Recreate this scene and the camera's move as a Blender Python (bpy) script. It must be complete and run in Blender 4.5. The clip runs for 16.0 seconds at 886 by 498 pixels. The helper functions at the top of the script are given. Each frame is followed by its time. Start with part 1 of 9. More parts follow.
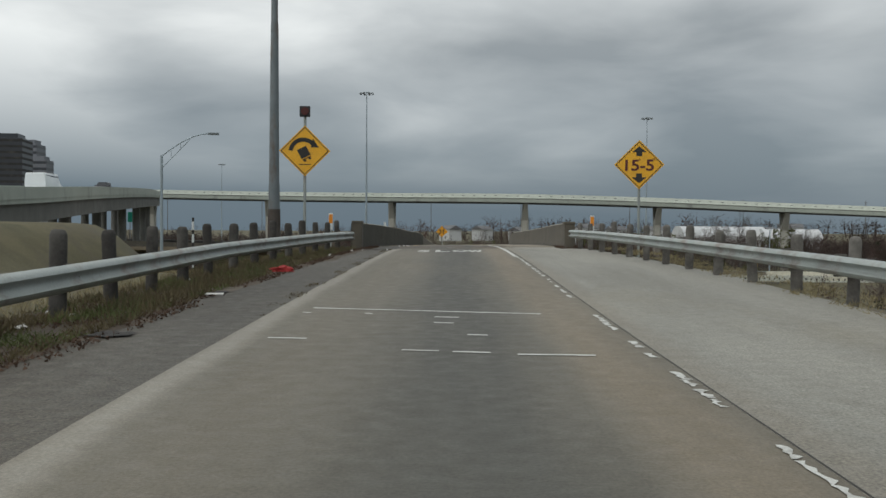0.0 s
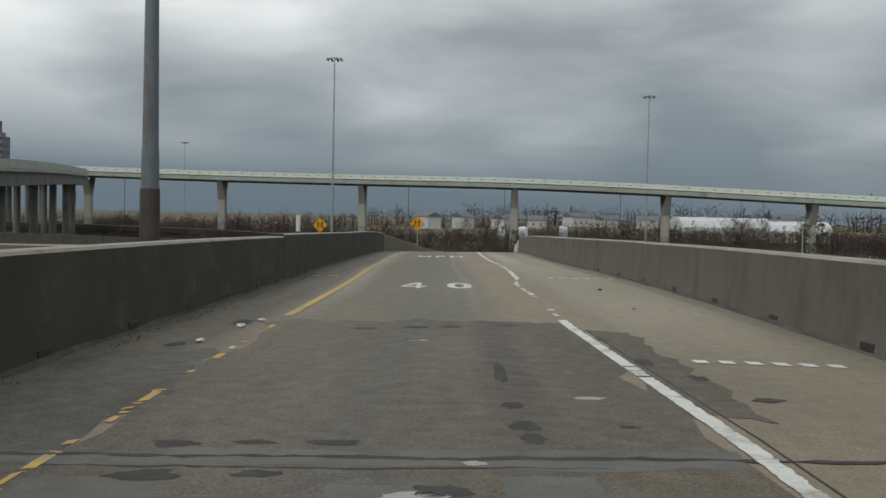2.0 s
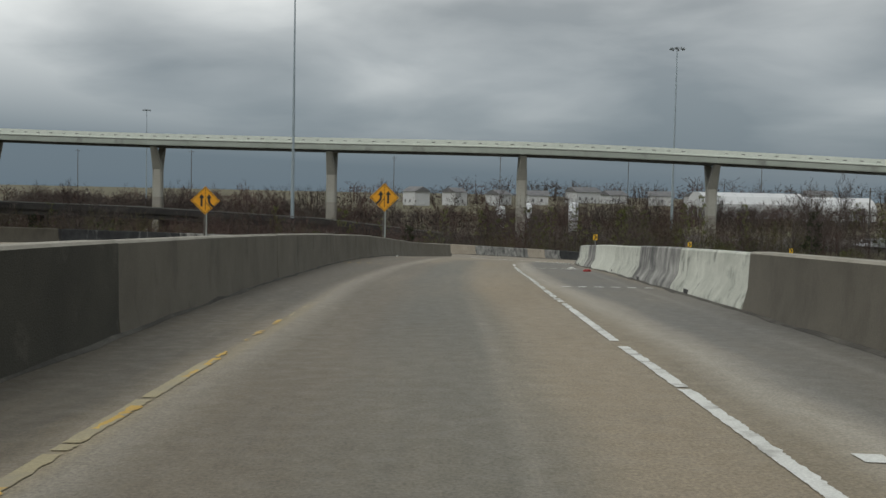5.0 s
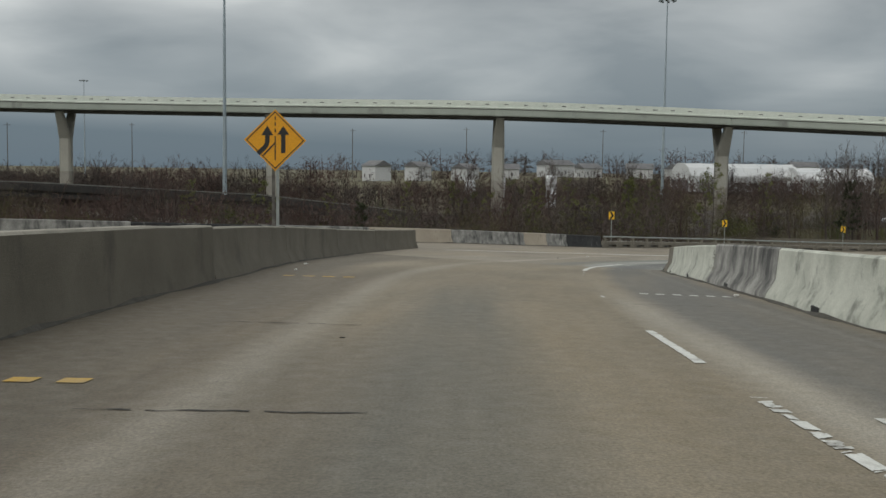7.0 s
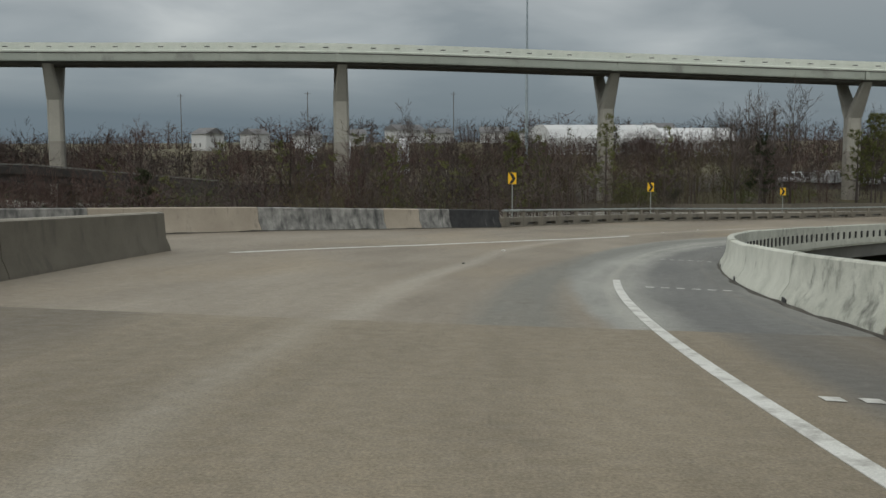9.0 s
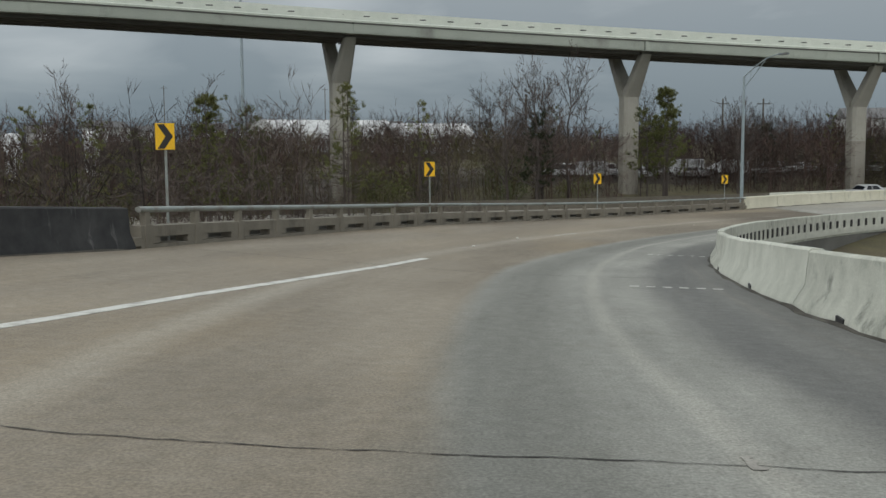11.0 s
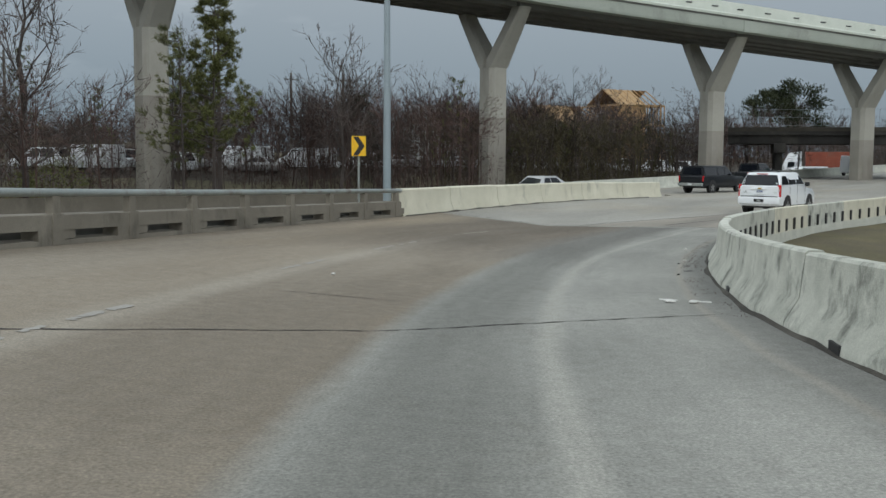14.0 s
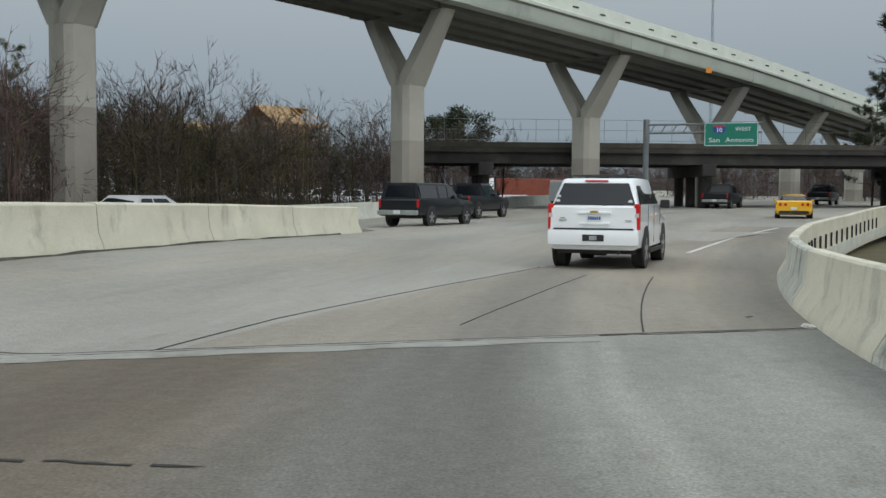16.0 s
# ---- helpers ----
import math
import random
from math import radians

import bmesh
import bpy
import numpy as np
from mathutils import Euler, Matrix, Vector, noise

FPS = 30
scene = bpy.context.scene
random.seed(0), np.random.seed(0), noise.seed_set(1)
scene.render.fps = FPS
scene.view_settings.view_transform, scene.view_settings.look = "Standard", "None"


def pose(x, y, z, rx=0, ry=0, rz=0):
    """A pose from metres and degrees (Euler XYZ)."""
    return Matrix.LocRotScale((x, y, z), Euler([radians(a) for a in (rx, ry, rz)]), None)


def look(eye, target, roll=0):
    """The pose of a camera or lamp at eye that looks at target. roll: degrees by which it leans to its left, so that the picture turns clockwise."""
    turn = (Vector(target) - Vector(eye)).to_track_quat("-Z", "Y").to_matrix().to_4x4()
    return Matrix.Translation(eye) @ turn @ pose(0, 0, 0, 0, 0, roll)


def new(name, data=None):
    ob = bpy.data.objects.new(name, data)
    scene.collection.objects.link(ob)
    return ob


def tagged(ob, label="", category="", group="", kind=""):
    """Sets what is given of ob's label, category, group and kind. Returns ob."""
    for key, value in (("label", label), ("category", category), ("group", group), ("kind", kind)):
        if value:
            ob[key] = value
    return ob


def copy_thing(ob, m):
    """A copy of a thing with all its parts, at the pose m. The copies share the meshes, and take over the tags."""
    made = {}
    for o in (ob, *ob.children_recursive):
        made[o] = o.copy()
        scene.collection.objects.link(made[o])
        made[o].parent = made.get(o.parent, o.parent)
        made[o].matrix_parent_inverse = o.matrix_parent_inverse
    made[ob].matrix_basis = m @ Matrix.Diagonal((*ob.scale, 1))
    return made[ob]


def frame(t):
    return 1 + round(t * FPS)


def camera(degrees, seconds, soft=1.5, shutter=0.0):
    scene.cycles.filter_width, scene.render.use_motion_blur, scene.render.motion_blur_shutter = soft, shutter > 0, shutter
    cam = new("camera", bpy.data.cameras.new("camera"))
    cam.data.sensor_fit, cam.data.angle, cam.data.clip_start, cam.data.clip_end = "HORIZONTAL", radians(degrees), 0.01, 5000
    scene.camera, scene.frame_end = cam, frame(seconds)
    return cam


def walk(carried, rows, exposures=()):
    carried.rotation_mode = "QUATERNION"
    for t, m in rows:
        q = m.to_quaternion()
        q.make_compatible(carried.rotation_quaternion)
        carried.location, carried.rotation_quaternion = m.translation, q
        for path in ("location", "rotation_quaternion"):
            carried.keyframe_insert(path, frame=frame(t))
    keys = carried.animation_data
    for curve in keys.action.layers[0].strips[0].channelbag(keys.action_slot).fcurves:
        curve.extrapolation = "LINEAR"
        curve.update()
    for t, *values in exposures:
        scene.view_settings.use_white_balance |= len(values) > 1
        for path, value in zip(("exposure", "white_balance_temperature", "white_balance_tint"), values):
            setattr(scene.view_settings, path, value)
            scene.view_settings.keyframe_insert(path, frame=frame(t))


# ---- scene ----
cam = camera(46.5, 16.0)
PATH = [
    (0, (0.000, -0.000, 1.220), (0.009, 19.996, 0.835), 0.34),
    (0.5, (-0.019, 8.828, 1.368), (0.250, 28.821, 0.929), 0.65),
    (1, (0.074, 17.410, 1.506), (0.475, 37.401, 1.028), 0.99),
    (1.5, (0.223, 25.853, 1.669), (0.672, 45.841, 1.140), 1.12),
    (2, (0.309, 34.171, 1.785), (0.742, 54.156, 1.125), 1.21),
    (2.5, (0.468, 42.267, 1.728), (0.869, 62.237, 0.716), 1.39),
    (3, (0.708, 50.223, 1.661), (1.152, 70.202, 0.859), 1.07),
    (3.5, (0.887, 58.081, 1.557), (1.360, 78.056, 0.659), 1.19),
    (4, (0.871, 65.895, 1.408), (1.373, 85.868, 0.485), 1.21),
    (4.2, (0.920, 69.007, 1.359), (1.425, 88.975, 0.347), 1.23),
    (5, (1.279, 81.247, 1.264), (1.934, 101.206, 0.151), 1.23),
    (5.5, (1.512, 88.702, 1.054), (2.230, 108.649, -0.205), 1.27),
    (6.3, (1.895, 100.325, 0.662), (2.766, 120.260, -0.698), 1.37),
    (6.5, (1.969, 103.191, 0.553), (2.924, 123.118, -0.865), 1.17),
    (7, (2.352, 110.298, 0.213), (3.718, 130.191, -1.332), 0.76),
    (7.5, (2.946, 117.277, -0.116), (4.923, 137.112, -1.756), 0.49),
    (8, (3.580, 124.109, -0.367), (6.174, 143.862, -2.135), 0.20),
    (8.2, (3.940, 126.851, -0.503), (6.781, 146.566, -2.300), 0.10),
    (9, (5.894, 137.821, -1.222), (10.158, 157.248, -3.321), -0.21),
    (9.5, (7.595, 144.717, -1.778), (12.928, 163.867, -3.969), -0.36),
    (10, (9.732, 151.623, -2.354), (16.219, 170.416, -4.538), -0.54),
    (10.3, (11.247, 155.743, -2.687), (18.512, 174.256, -4.807), -0.76),
    (10.5, (12.371, 158.458, -2.902), (20.198, 176.756, -4.881), -0.66),
    (11, (15.536, 165.165, -3.418), (24.701, 182.825, -5.446), -0.44),
    (11.5, (19.143, 171.710, -3.923), (29.584, 188.649, -5.934), -0.25),
    (12, (23.327, 177.983, -4.468), (34.872, 194.190, -6.481), 0.08),
    (12.5, (27.985, 184.115, -5.004), (40.646, 199.490, -6.829), -0.21),
    (13, (33.177, 189.909, -5.490), (46.821, 204.413, -7.346), -0.13),
    (13.5, (38.679, 195.310, -5.988), (53.370, 208.755, -7.833), -0.31),
    (14, (44.455, 200.176, -6.385), (60.145, 212.447, -8.182), 0.33),
    (14.5, (50.383, 204.510, -6.788), (66.999, 215.506, -8.521), 0.28),
    (15, (56.509, 208.308, -7.087), (74.002, 217.887, -8.586), -0.02),
    (15.5, (62.733, 211.384, -7.318), (80.970, 219.494, -8.594), -0.02),
    (16, (69.136, 213.877, -7.470), (88.007, 220.419, -8.502), 0.37),
]
walk(cam, [(t, look(eye, target, roll)) for t, eye, target, roll in PATH], [(0.0, -0.12, 6560, 10), (3.0, -0.12, 6570, 10), (7.0, -0.11, 6700, 10), (8.0, -0.1, 6700, 10), (10.5, -0.09, 6640, 10), (11.5, 0.1, 6430, 10), (12.5, 0.12, 6340, 10), (14.5, 0.15, 6270, 10), (16.0, 0.19, 6330, 10)])


# ---- sky and light: a high, even overcast ----
world = bpy.data.worlds.new("overcast_sky")
scene.world = world
world.use_nodes = True
wn, wl = world.node_tree.nodes, world.node_tree.links
wn.clear()


def wnode(kind, **values):
    n = wn.new(kind)
    for key, value in values.items():
        n.inputs[key].default_value = value
    return n


coord = wn.new("ShaderNodeTexCoord")
split = wn.new("ShaderNodeSeparateXYZ")
wl.new(coord.outputs["Generated"], split.inputs[0])
# cloud deck: directions projected onto a flat layer overhead
lift = wn.new("ShaderNodeMath")
lift.operation = "MAXIMUM"
lift.inputs[1].default_value = 0.0
wl.new(split.outputs["Z"], lift.inputs[0])
deep = wn.new("ShaderNodeMath")
deep.operation = "ADD"
deep.inputs[1].default_value = 0.19
wl.new(lift.outputs[0], deep.inputs[0])
flat = wn.new("ShaderNodeVectorMath")
flat.operation = "DIVIDE"
over = wn.new("ShaderNodeCombineXYZ")
for axis in "XYZ":
    wl.new(deep.outputs[0], over.inputs[axis])
wl.new(coord.outputs["Generated"], flat.inputs[0])
wl.new(over.outputs[0], flat.inputs[1])
cloud = wnode("ShaderNodeTexNoise", Scale=1.5, Detail=6.0, Roughness=0.48, Distortion=0.25)
wl.new(flat.outputs[0], cloud.inputs["Vector"])
broad = wnode("ShaderNodeTexNoise", Scale=0.7, Detail=2.0, Roughness=0.5)
wl.new(flat.outputs[0], broad.inputs["Vector"])
both = wn.new("ShaderNodeMath")
both.operation = "MULTIPLY_ADD"
both.inputs[1].default_value = 0.55
wl.new(broad.outputs["Fac"], both.inputs[0])
half = wn.new("ShaderNodeMath")
half.operation = "MULTIPLY"
half.inputs[1].default_value = 0.45
wl.new(cloud.outputs["Fac"], half.inputs[0])
wl.new(half.outputs[0], both.inputs[2])
ramp = wn.new("ShaderNodeValToRGB")
ramp.color_ramp.elements[0].position, ramp.color_ramp.elements[0].color = 0.36, (0.30, 0.331, 0.347, 1)
ramp.color_ramp.elements[1].position, ramp.color_ramp.elements[1].color = 0.63, (0.87, 0.905, 0.90, 1)
mid = ramp.color_ramp.elements.new(0.5)
mid.color = (0.545, 0.58, 0.59, 1)
# the deck is thinner towards the west
west = wn.new("ShaderNodeMath")
west.operation = "MULTIPLY_ADD"
west.inputs[1].default_value = -0.24
wl.new(split.outputs["X"], west.inputs[0])
wl.new(both.outputs[0], west.inputs[2])
# and thicker towards the north-east
cross = wn.new("ShaderNodeMath")
cross.operation = "MULTIPLY"
wl.new(split.outputs["X"], cross.inputs[0])
wl.new(split.outputs["Y"], cross.inputs[1])
east = wn.new("ShaderNodeMath")
east.operation = "MULTIPLY_ADD"
east.inputs[1].default_value = -0.03
wl.new(cross.outputs[0], east.inputs[0])
wl.new(west.outputs[0], east.inputs[2])
wl.new(east.outputs[0], ramp.inputs[0])
# thicker, bluer air low down
height = wn.new("ShaderNodeMapRange")
height.inputs["From Min"].default_value, height.inputs["From Max"].default_value = 0.01, 0.18
height.inputs["To Min"].default_value, height.inputs["To Max"].default_value = 0.97, 0.0
wl.new(split.outputs["Z"], height.inputs[0])
low = wn.new("ShaderNodeMix")
low.data_type = "RGBA"
low.inputs["B"].default_value = (0.118, 0.165, 0.208, 1)
thin = wn.new("ShaderNodeMath")
thin.operation = "MULTIPLY_ADD"
thin.inputs[1].default_value, thin.inputs[2].default_value = -0.3, 1.1
wl.new(split.outputs["X"], thin.inputs[0])
air = wn.new("ShaderNodeMath")
air.operation, air.use_clamp = "MULTIPLY", True
wl.new(height.outputs[0], air.inputs[0])
wl.new(thin.outputs[0], air.inputs[1])
wl.new(air.outputs[0], low.inputs["Factor"])
wl.new(ramp.outputs[0], low.inputs["A"])
sky = wn.new("ShaderNodeTexSky")
sky.sky_type, sky.sun_disc = "NISHITA", False
sky.sun_elevation, sky.sun_rotation = radians(48), radians(200)
dim = wn.new("ShaderNodeVectorMath")
dim.operation = "SCALE"
dim.inputs["Scale"].default_value = 0.006
wl.new(sky.outputs[0], dim.inputs[0])
mixed = wn.new("ShaderNodeVectorMath")
mixed.operation = "ADD"
wl.new(low.outputs["Result"], mixed.inputs[0])
wl.new(dim.outputs[0], mixed.inputs[1])
# an overcast sky is brightest overhead
zenith = wn.new("ShaderNodeMapRange")
zenith.inputs["From Min"].default_value, zenith.inputs["From Max"].default_value = 0.22, 1.0
zenith.inputs["To Min"].default_value, zenith.inputs["To Max"].default_value = 1.05, 1.75
wl.new(split.outputs["Z"], zenith.inputs[0])
back = wnode("ShaderNodeBackground", Strength=1.0)
wl.new(zenith.outputs[0], back.inputs["Strength"])
wl.new(mixed.outputs[0], back.inputs["Color"])
wl.new(back.outputs[0], wn.new("ShaderNodeOutputWorld").inputs["Surface"])

sun = new("sun", bpy.data.lights.new("sun", "SUN"))
sun.data.energy, sun.data.angle, sun.data.color = 0.6, radians(25), (1.0, 0.97, 0.92)
sun.matrix_world = look((0, 0, 0), (math.sin(radians(200)) * -0.67, math.cos(radians(200)) * -0.67, -0.74))


# ---- materials ----
def surface(name, colors, scale=3.0, rough=0.8, metal=0.0, bump=0.15, fine=60.0, spread=0.5, coat=0.0, stain=None, stain_scale=0.4, streak=0.0, spec=0.5, cover=0.5):
    """Two tones mixed by broad noise, darkened and roughened by fine grain; stain adds blotches, streak runs them down the height."""
    m = bpy.data.materials.new(name)
    m.use_nodes = True
    nt = m.node_tree
    n, k = nt.nodes, nt.links
    b = n["Principled BSDF"]
    tc = n.new("ShaderNodeTexCoord")
    broad = n.new("ShaderNodeTexNoise")
    broad.inputs["Scale"].default_value, broad.inputs["Detail"].default_value, broad.inputs["Roughness"].default_value = scale, 5.0, 0.6
    k.new(tc.outputs["Object"], broad.inputs["Vector"])
    cr = n.new("ShaderNodeValToRGB")
    cr.color_ramp.elements[0].position, cr.color_ramp.elements[1].position = 0.5 - spread / 2, 0.5 + spread / 2
    cr.color_ramp.elements[0].color, cr.color_ramp.elements[1].color = (*colors[0], 1), (*colors[1], 1)
    k.new(broad.outputs["Fac"], cr.inputs[0])
    col = cr.outputs[0]
    grain = n.new("ShaderNodeTexNoise")
    grain.inputs["Scale"].default_value, grain.inputs["Detail"].default_value = fine, 3.0
    k.new(tc.outputs["Object"], grain.inputs["Vector"])
    gm = n.new("ShaderNodeMapRange")
    gm.inputs["From Min"].default_value, gm.inputs["From Max"].default_value = 0.3, 0.7
    gm.inputs["To Min"].default_value, gm.inputs["To Max"].default_value = 0.84, 1.12
    k.new(grain.outputs["Fac"], gm.inputs[0])
    mul = n.new("ShaderNodeVectorMath")
    mul.operation = "SCALE"
    k.new(col, mul.inputs[0])
    k.new(gm.outputs[0], mul.inputs["Scale"])
    col = mul.outputs[0]
    if stain:
        mp = n.new("ShaderNodeMapping")
        mp.inputs["Scale"].default_value = (1, 1, 1 - streak)
        k.new(tc.outputs["Object"], mp.inputs["Vector"])
        st = n.new("ShaderNodeTexNoise")
        st.inputs["Scale"].default_value, st.inputs["Detail"].default_value, st.inputs["Roughness"].default_value = stain_scale, 6.0, 0.65
        k.new(mp.outputs[0], st.inputs["Vector"])
        sr = n.new("ShaderNodeMapRange")
        sr.inputs["From Min"].default_value, sr.inputs["From Max"].default_value = cover, cover + 0.18
        sr.inputs["To Max"].default_value = 0.85
        k.new(st.outputs["Fac"], sr.inputs[0])
        mx = n.new("ShaderNodeMix")
        mx.data_type = "RGBA"
        mx.inputs["B"].default_value = (*stain, 1)
        k.new(sr.outputs[0], mx.inputs["Factor"])
        k.new(col, mx.inputs["A"])
        col = mx.outputs["Result"]
    k.new(col, b.inputs["Base Color"])
    b.inputs["Roughness"].default_value, b.inputs["Metallic"].default_value = rough, metal
    b.inputs["Coat Weight"].default_value = coat
    b.inputs["Coat Roughness"].default_value = 0.08
    b.inputs["Specular IOR Level"].default_value = spec
    if bump:
        bp = n.new("ShaderNodeBump")
        bp.inputs["Strength"].default_value, bp.inputs["Distance"].default_value = bump, 0.02
        k.new(grain.outputs["Fac"], bp.inputs["Height"])
        k.new(bp.outputs[0], b.inputs["Normal"])
    return m


def shiny_glass(name, color, rough=0.05):
    m = bpy.data.materials.new(name)
    m.use_nodes = True
    b = m.node_tree.nodes["Principled BSDF"]
    b.inputs["Base Color"].default_value = (*color, 1)
    b.inputs["Roughness"].default_value = rough
    b.inputs["Coat Weight"].default_value = 0.1
    b.inputs["Specular IOR Level"].default_value = 0.35
    return m


def pavement(name, dark, light, bands=(), coarse=1.0, seam=None):
    """Worn pavement laid out along the road: UV x is metres across, UV y metres along. Bands of wear and dust run along it: (places (along, across), half width, soft half width, colour, strength, from, to)."""
    m = bpy.data.materials.new(name)
    m.use_nodes = True
    nt = m.node_tree
    n, k = nt.nodes, nt.links
    b = n["Principled BSDF"]
    uv = n.new("ShaderNodeUVMap")
    sp = n.new("ShaderNodeSeparateXYZ")
    k.new(uv.outputs[0], sp.inputs[0])

    def noise_at(scale, detail, stretch=(1, 1, 1), rough=0.6):
        mp = n.new("ShaderNodeMapping")
        mp.inputs["Scale"].default_value = stretch
        k.new(uv.outputs[0], mp.inputs["Vector"])
        t = n.new("ShaderNodeTexNoise")
        t.inputs["Scale"].default_value, t.inputs["Detail"].default_value, t.inputs["Roughness"].default_value = scale, detail, rough
        k.new(mp.outputs[0], t.inputs["Vector"])
        return t.outputs["Fac"]

    def math_node(op, a, c=None, d=None):
        t = n.new("ShaderNodeMath")
        t.operation = op
        for i, v in enumerate((a, c, d)):
            if v is None:
                continue
            if isinstance(v, (int, float)):
                t.inputs[i].default_value = v
            else:
                k.new(v, t.inputs[i])
        return t.outputs[0]

    def mix(fac, a, c):
        t = n.new("ShaderNodeMix")
        t.data_type = "RGBA"
        for sock, v in (("Factor", fac), ("A", a), ("B", c)):
            if isinstance(v, tuple):
                t.inputs[sock].default_value = (*v, 1)
            elif isinstance(v, (int, float)):
                t.inputs[sock].default_value = v
            else:
                k.new(v, t.inputs[sock])
        return t.outputs["Result"]

    def ranged(v, a, c, lo=0.0, hi=1.0):
        t = n.new("ShaderNodeMapRange")
        for key, value in (("From Min", a), ("From Max", c), ("To Min", lo), ("To Max", hi)):
            t.inputs[key].default_value = value
        k.new(v, t.inputs[0])
        return t.outputs[0]

    col = mix(ranged(noise_at(0.35, 4, (1, 0.25, 1)), 0.35, 0.65), dark, light)
    def course(places):
        """A sideways place that follows a few points along the road."""
        out = None
        for (s0, d0), (s1, d1) in zip(places, places[1:]):
            step = ranged(sp.outputs["Y"], s0, s1, 0.0, d1 - d0)
            out = step if out is None else math_node("ADD", out, step)
        return math_node("ADD", out, places[0][1]) if out is not None else places[0][1]

    wander = math_node("MULTIPLY_ADD", noise_at(0.06, 3, (0, 1, 1)), 0.5, -0.25)
    ragged_edge = math_node("MULTIPLY_ADD", noise_at(1.3, 5, (1.5, 0.35, 1)), 0.7, -0.35)
    # broad rusty and dusty blotches, then darker spots
    col = mix(math_node("MULTIPLY", ranged(noise_at(0.22, 6, (1, 0.35, 1)), 0.5, 0.72), 0.45), col, (light[0] * 1.12, light[1] * 1.0, light[2] * 0.8))
    if seam:
        # a second, greyer course begins at a ragged line
        places, other = seam
        edge = math_node("SUBTRACT", math_node("MULTIPLY_ADD", ragged_edge, 0.45, sp.outputs["X"]), course(places))
        grey = mix(ranged(noise_at(0.5, 5, (1, 0.3, 1)), 0.35, 0.65), other[0], other[1])
        col = mix(ranged(edge, -0.12, 0.16), col, grey)
    for places, core, soft, tint, strength, s0, s1 in bands:
        off = math_node("ABSOLUTE", math_node("SUBTRACT", math_node("ADD", sp.outputs["X"], wander), course(places)))
        off = math_node("MULTIPLY_ADD", ragged_edge, soft * 0.5, off)
        mask = ranged(off, core, soft, 1.0, 0.0)
        mask = math_node("MULTIPLY", mask, ranged(noise_at(0.7, 6, (1.2, 0.14, 1)), 0.28, 0.6, 0.6, 1.0))
        mask = math_node("MULTIPLY", mask, ranged(sp.outputs["Y"], s0, s0 + 6.0))
        mask = math_node("MULTIPLY", mask, ranged(sp.outputs["Y"], s1 - 6.0, s1, 1.0, 0.0))
        col = mix(math_node("MULTIPLY", mask, strength), col, tint)
    col = mix(math_node("MULTIPLY", ranged(noise_at(1.7, 6, (1, 0.5, 1)), 0.58, 0.75), 0.3), col, (dark[0] * 0.6, dark[1] * 0.6, dark[2] * 0.6))
    # fine streaks drawn out by the traffic
    streaks = ranged(noise_at(5.0, 4, (1, 0.05, 1)), 0.3, 0.7, 0.95, 1.05)
    spots = ranged(noise_at(9, 4, (1, 0.7, 1), 0.7), 0.3, 0.7, 1 - 0.1 * coarse, 1 + 0.1 * coarse)
    speck = math_node("MULTIPLY", math_node("MULTIPLY", ranged(noise_at(42, 3, (1, 0.8, 1), 0.75), 0.3, 0.7, 1 - 0.34 * coarse, 1 + 0.34 * coarse), spots), streaks)
    t = n.new("ShaderNodeVectorMath")
    t.operation = "SCALE"
    k.new(col, t.inputs[0])
    k.new(speck, t.inputs["Scale"])
    k.new(t.outputs[0], b.inputs["Base Color"])
    k.new(ranged(noise_at(5, 4), 0.3, 0.7, 0.62, 0.85), b.inputs["Roughness"])
    b.inputs["Specular IOR Level"].default_value = 0.35
    bp = n.new("ShaderNodeBump")
    bp.inputs["Strength"].default_value, bp.inputs["Distance"].default_value = 0.35, 0.01
    k.new(noise_at(45, 4), bp.inputs["Height"])
    k.new(bp.outputs[0], b.inputs["Normal"])
    return m


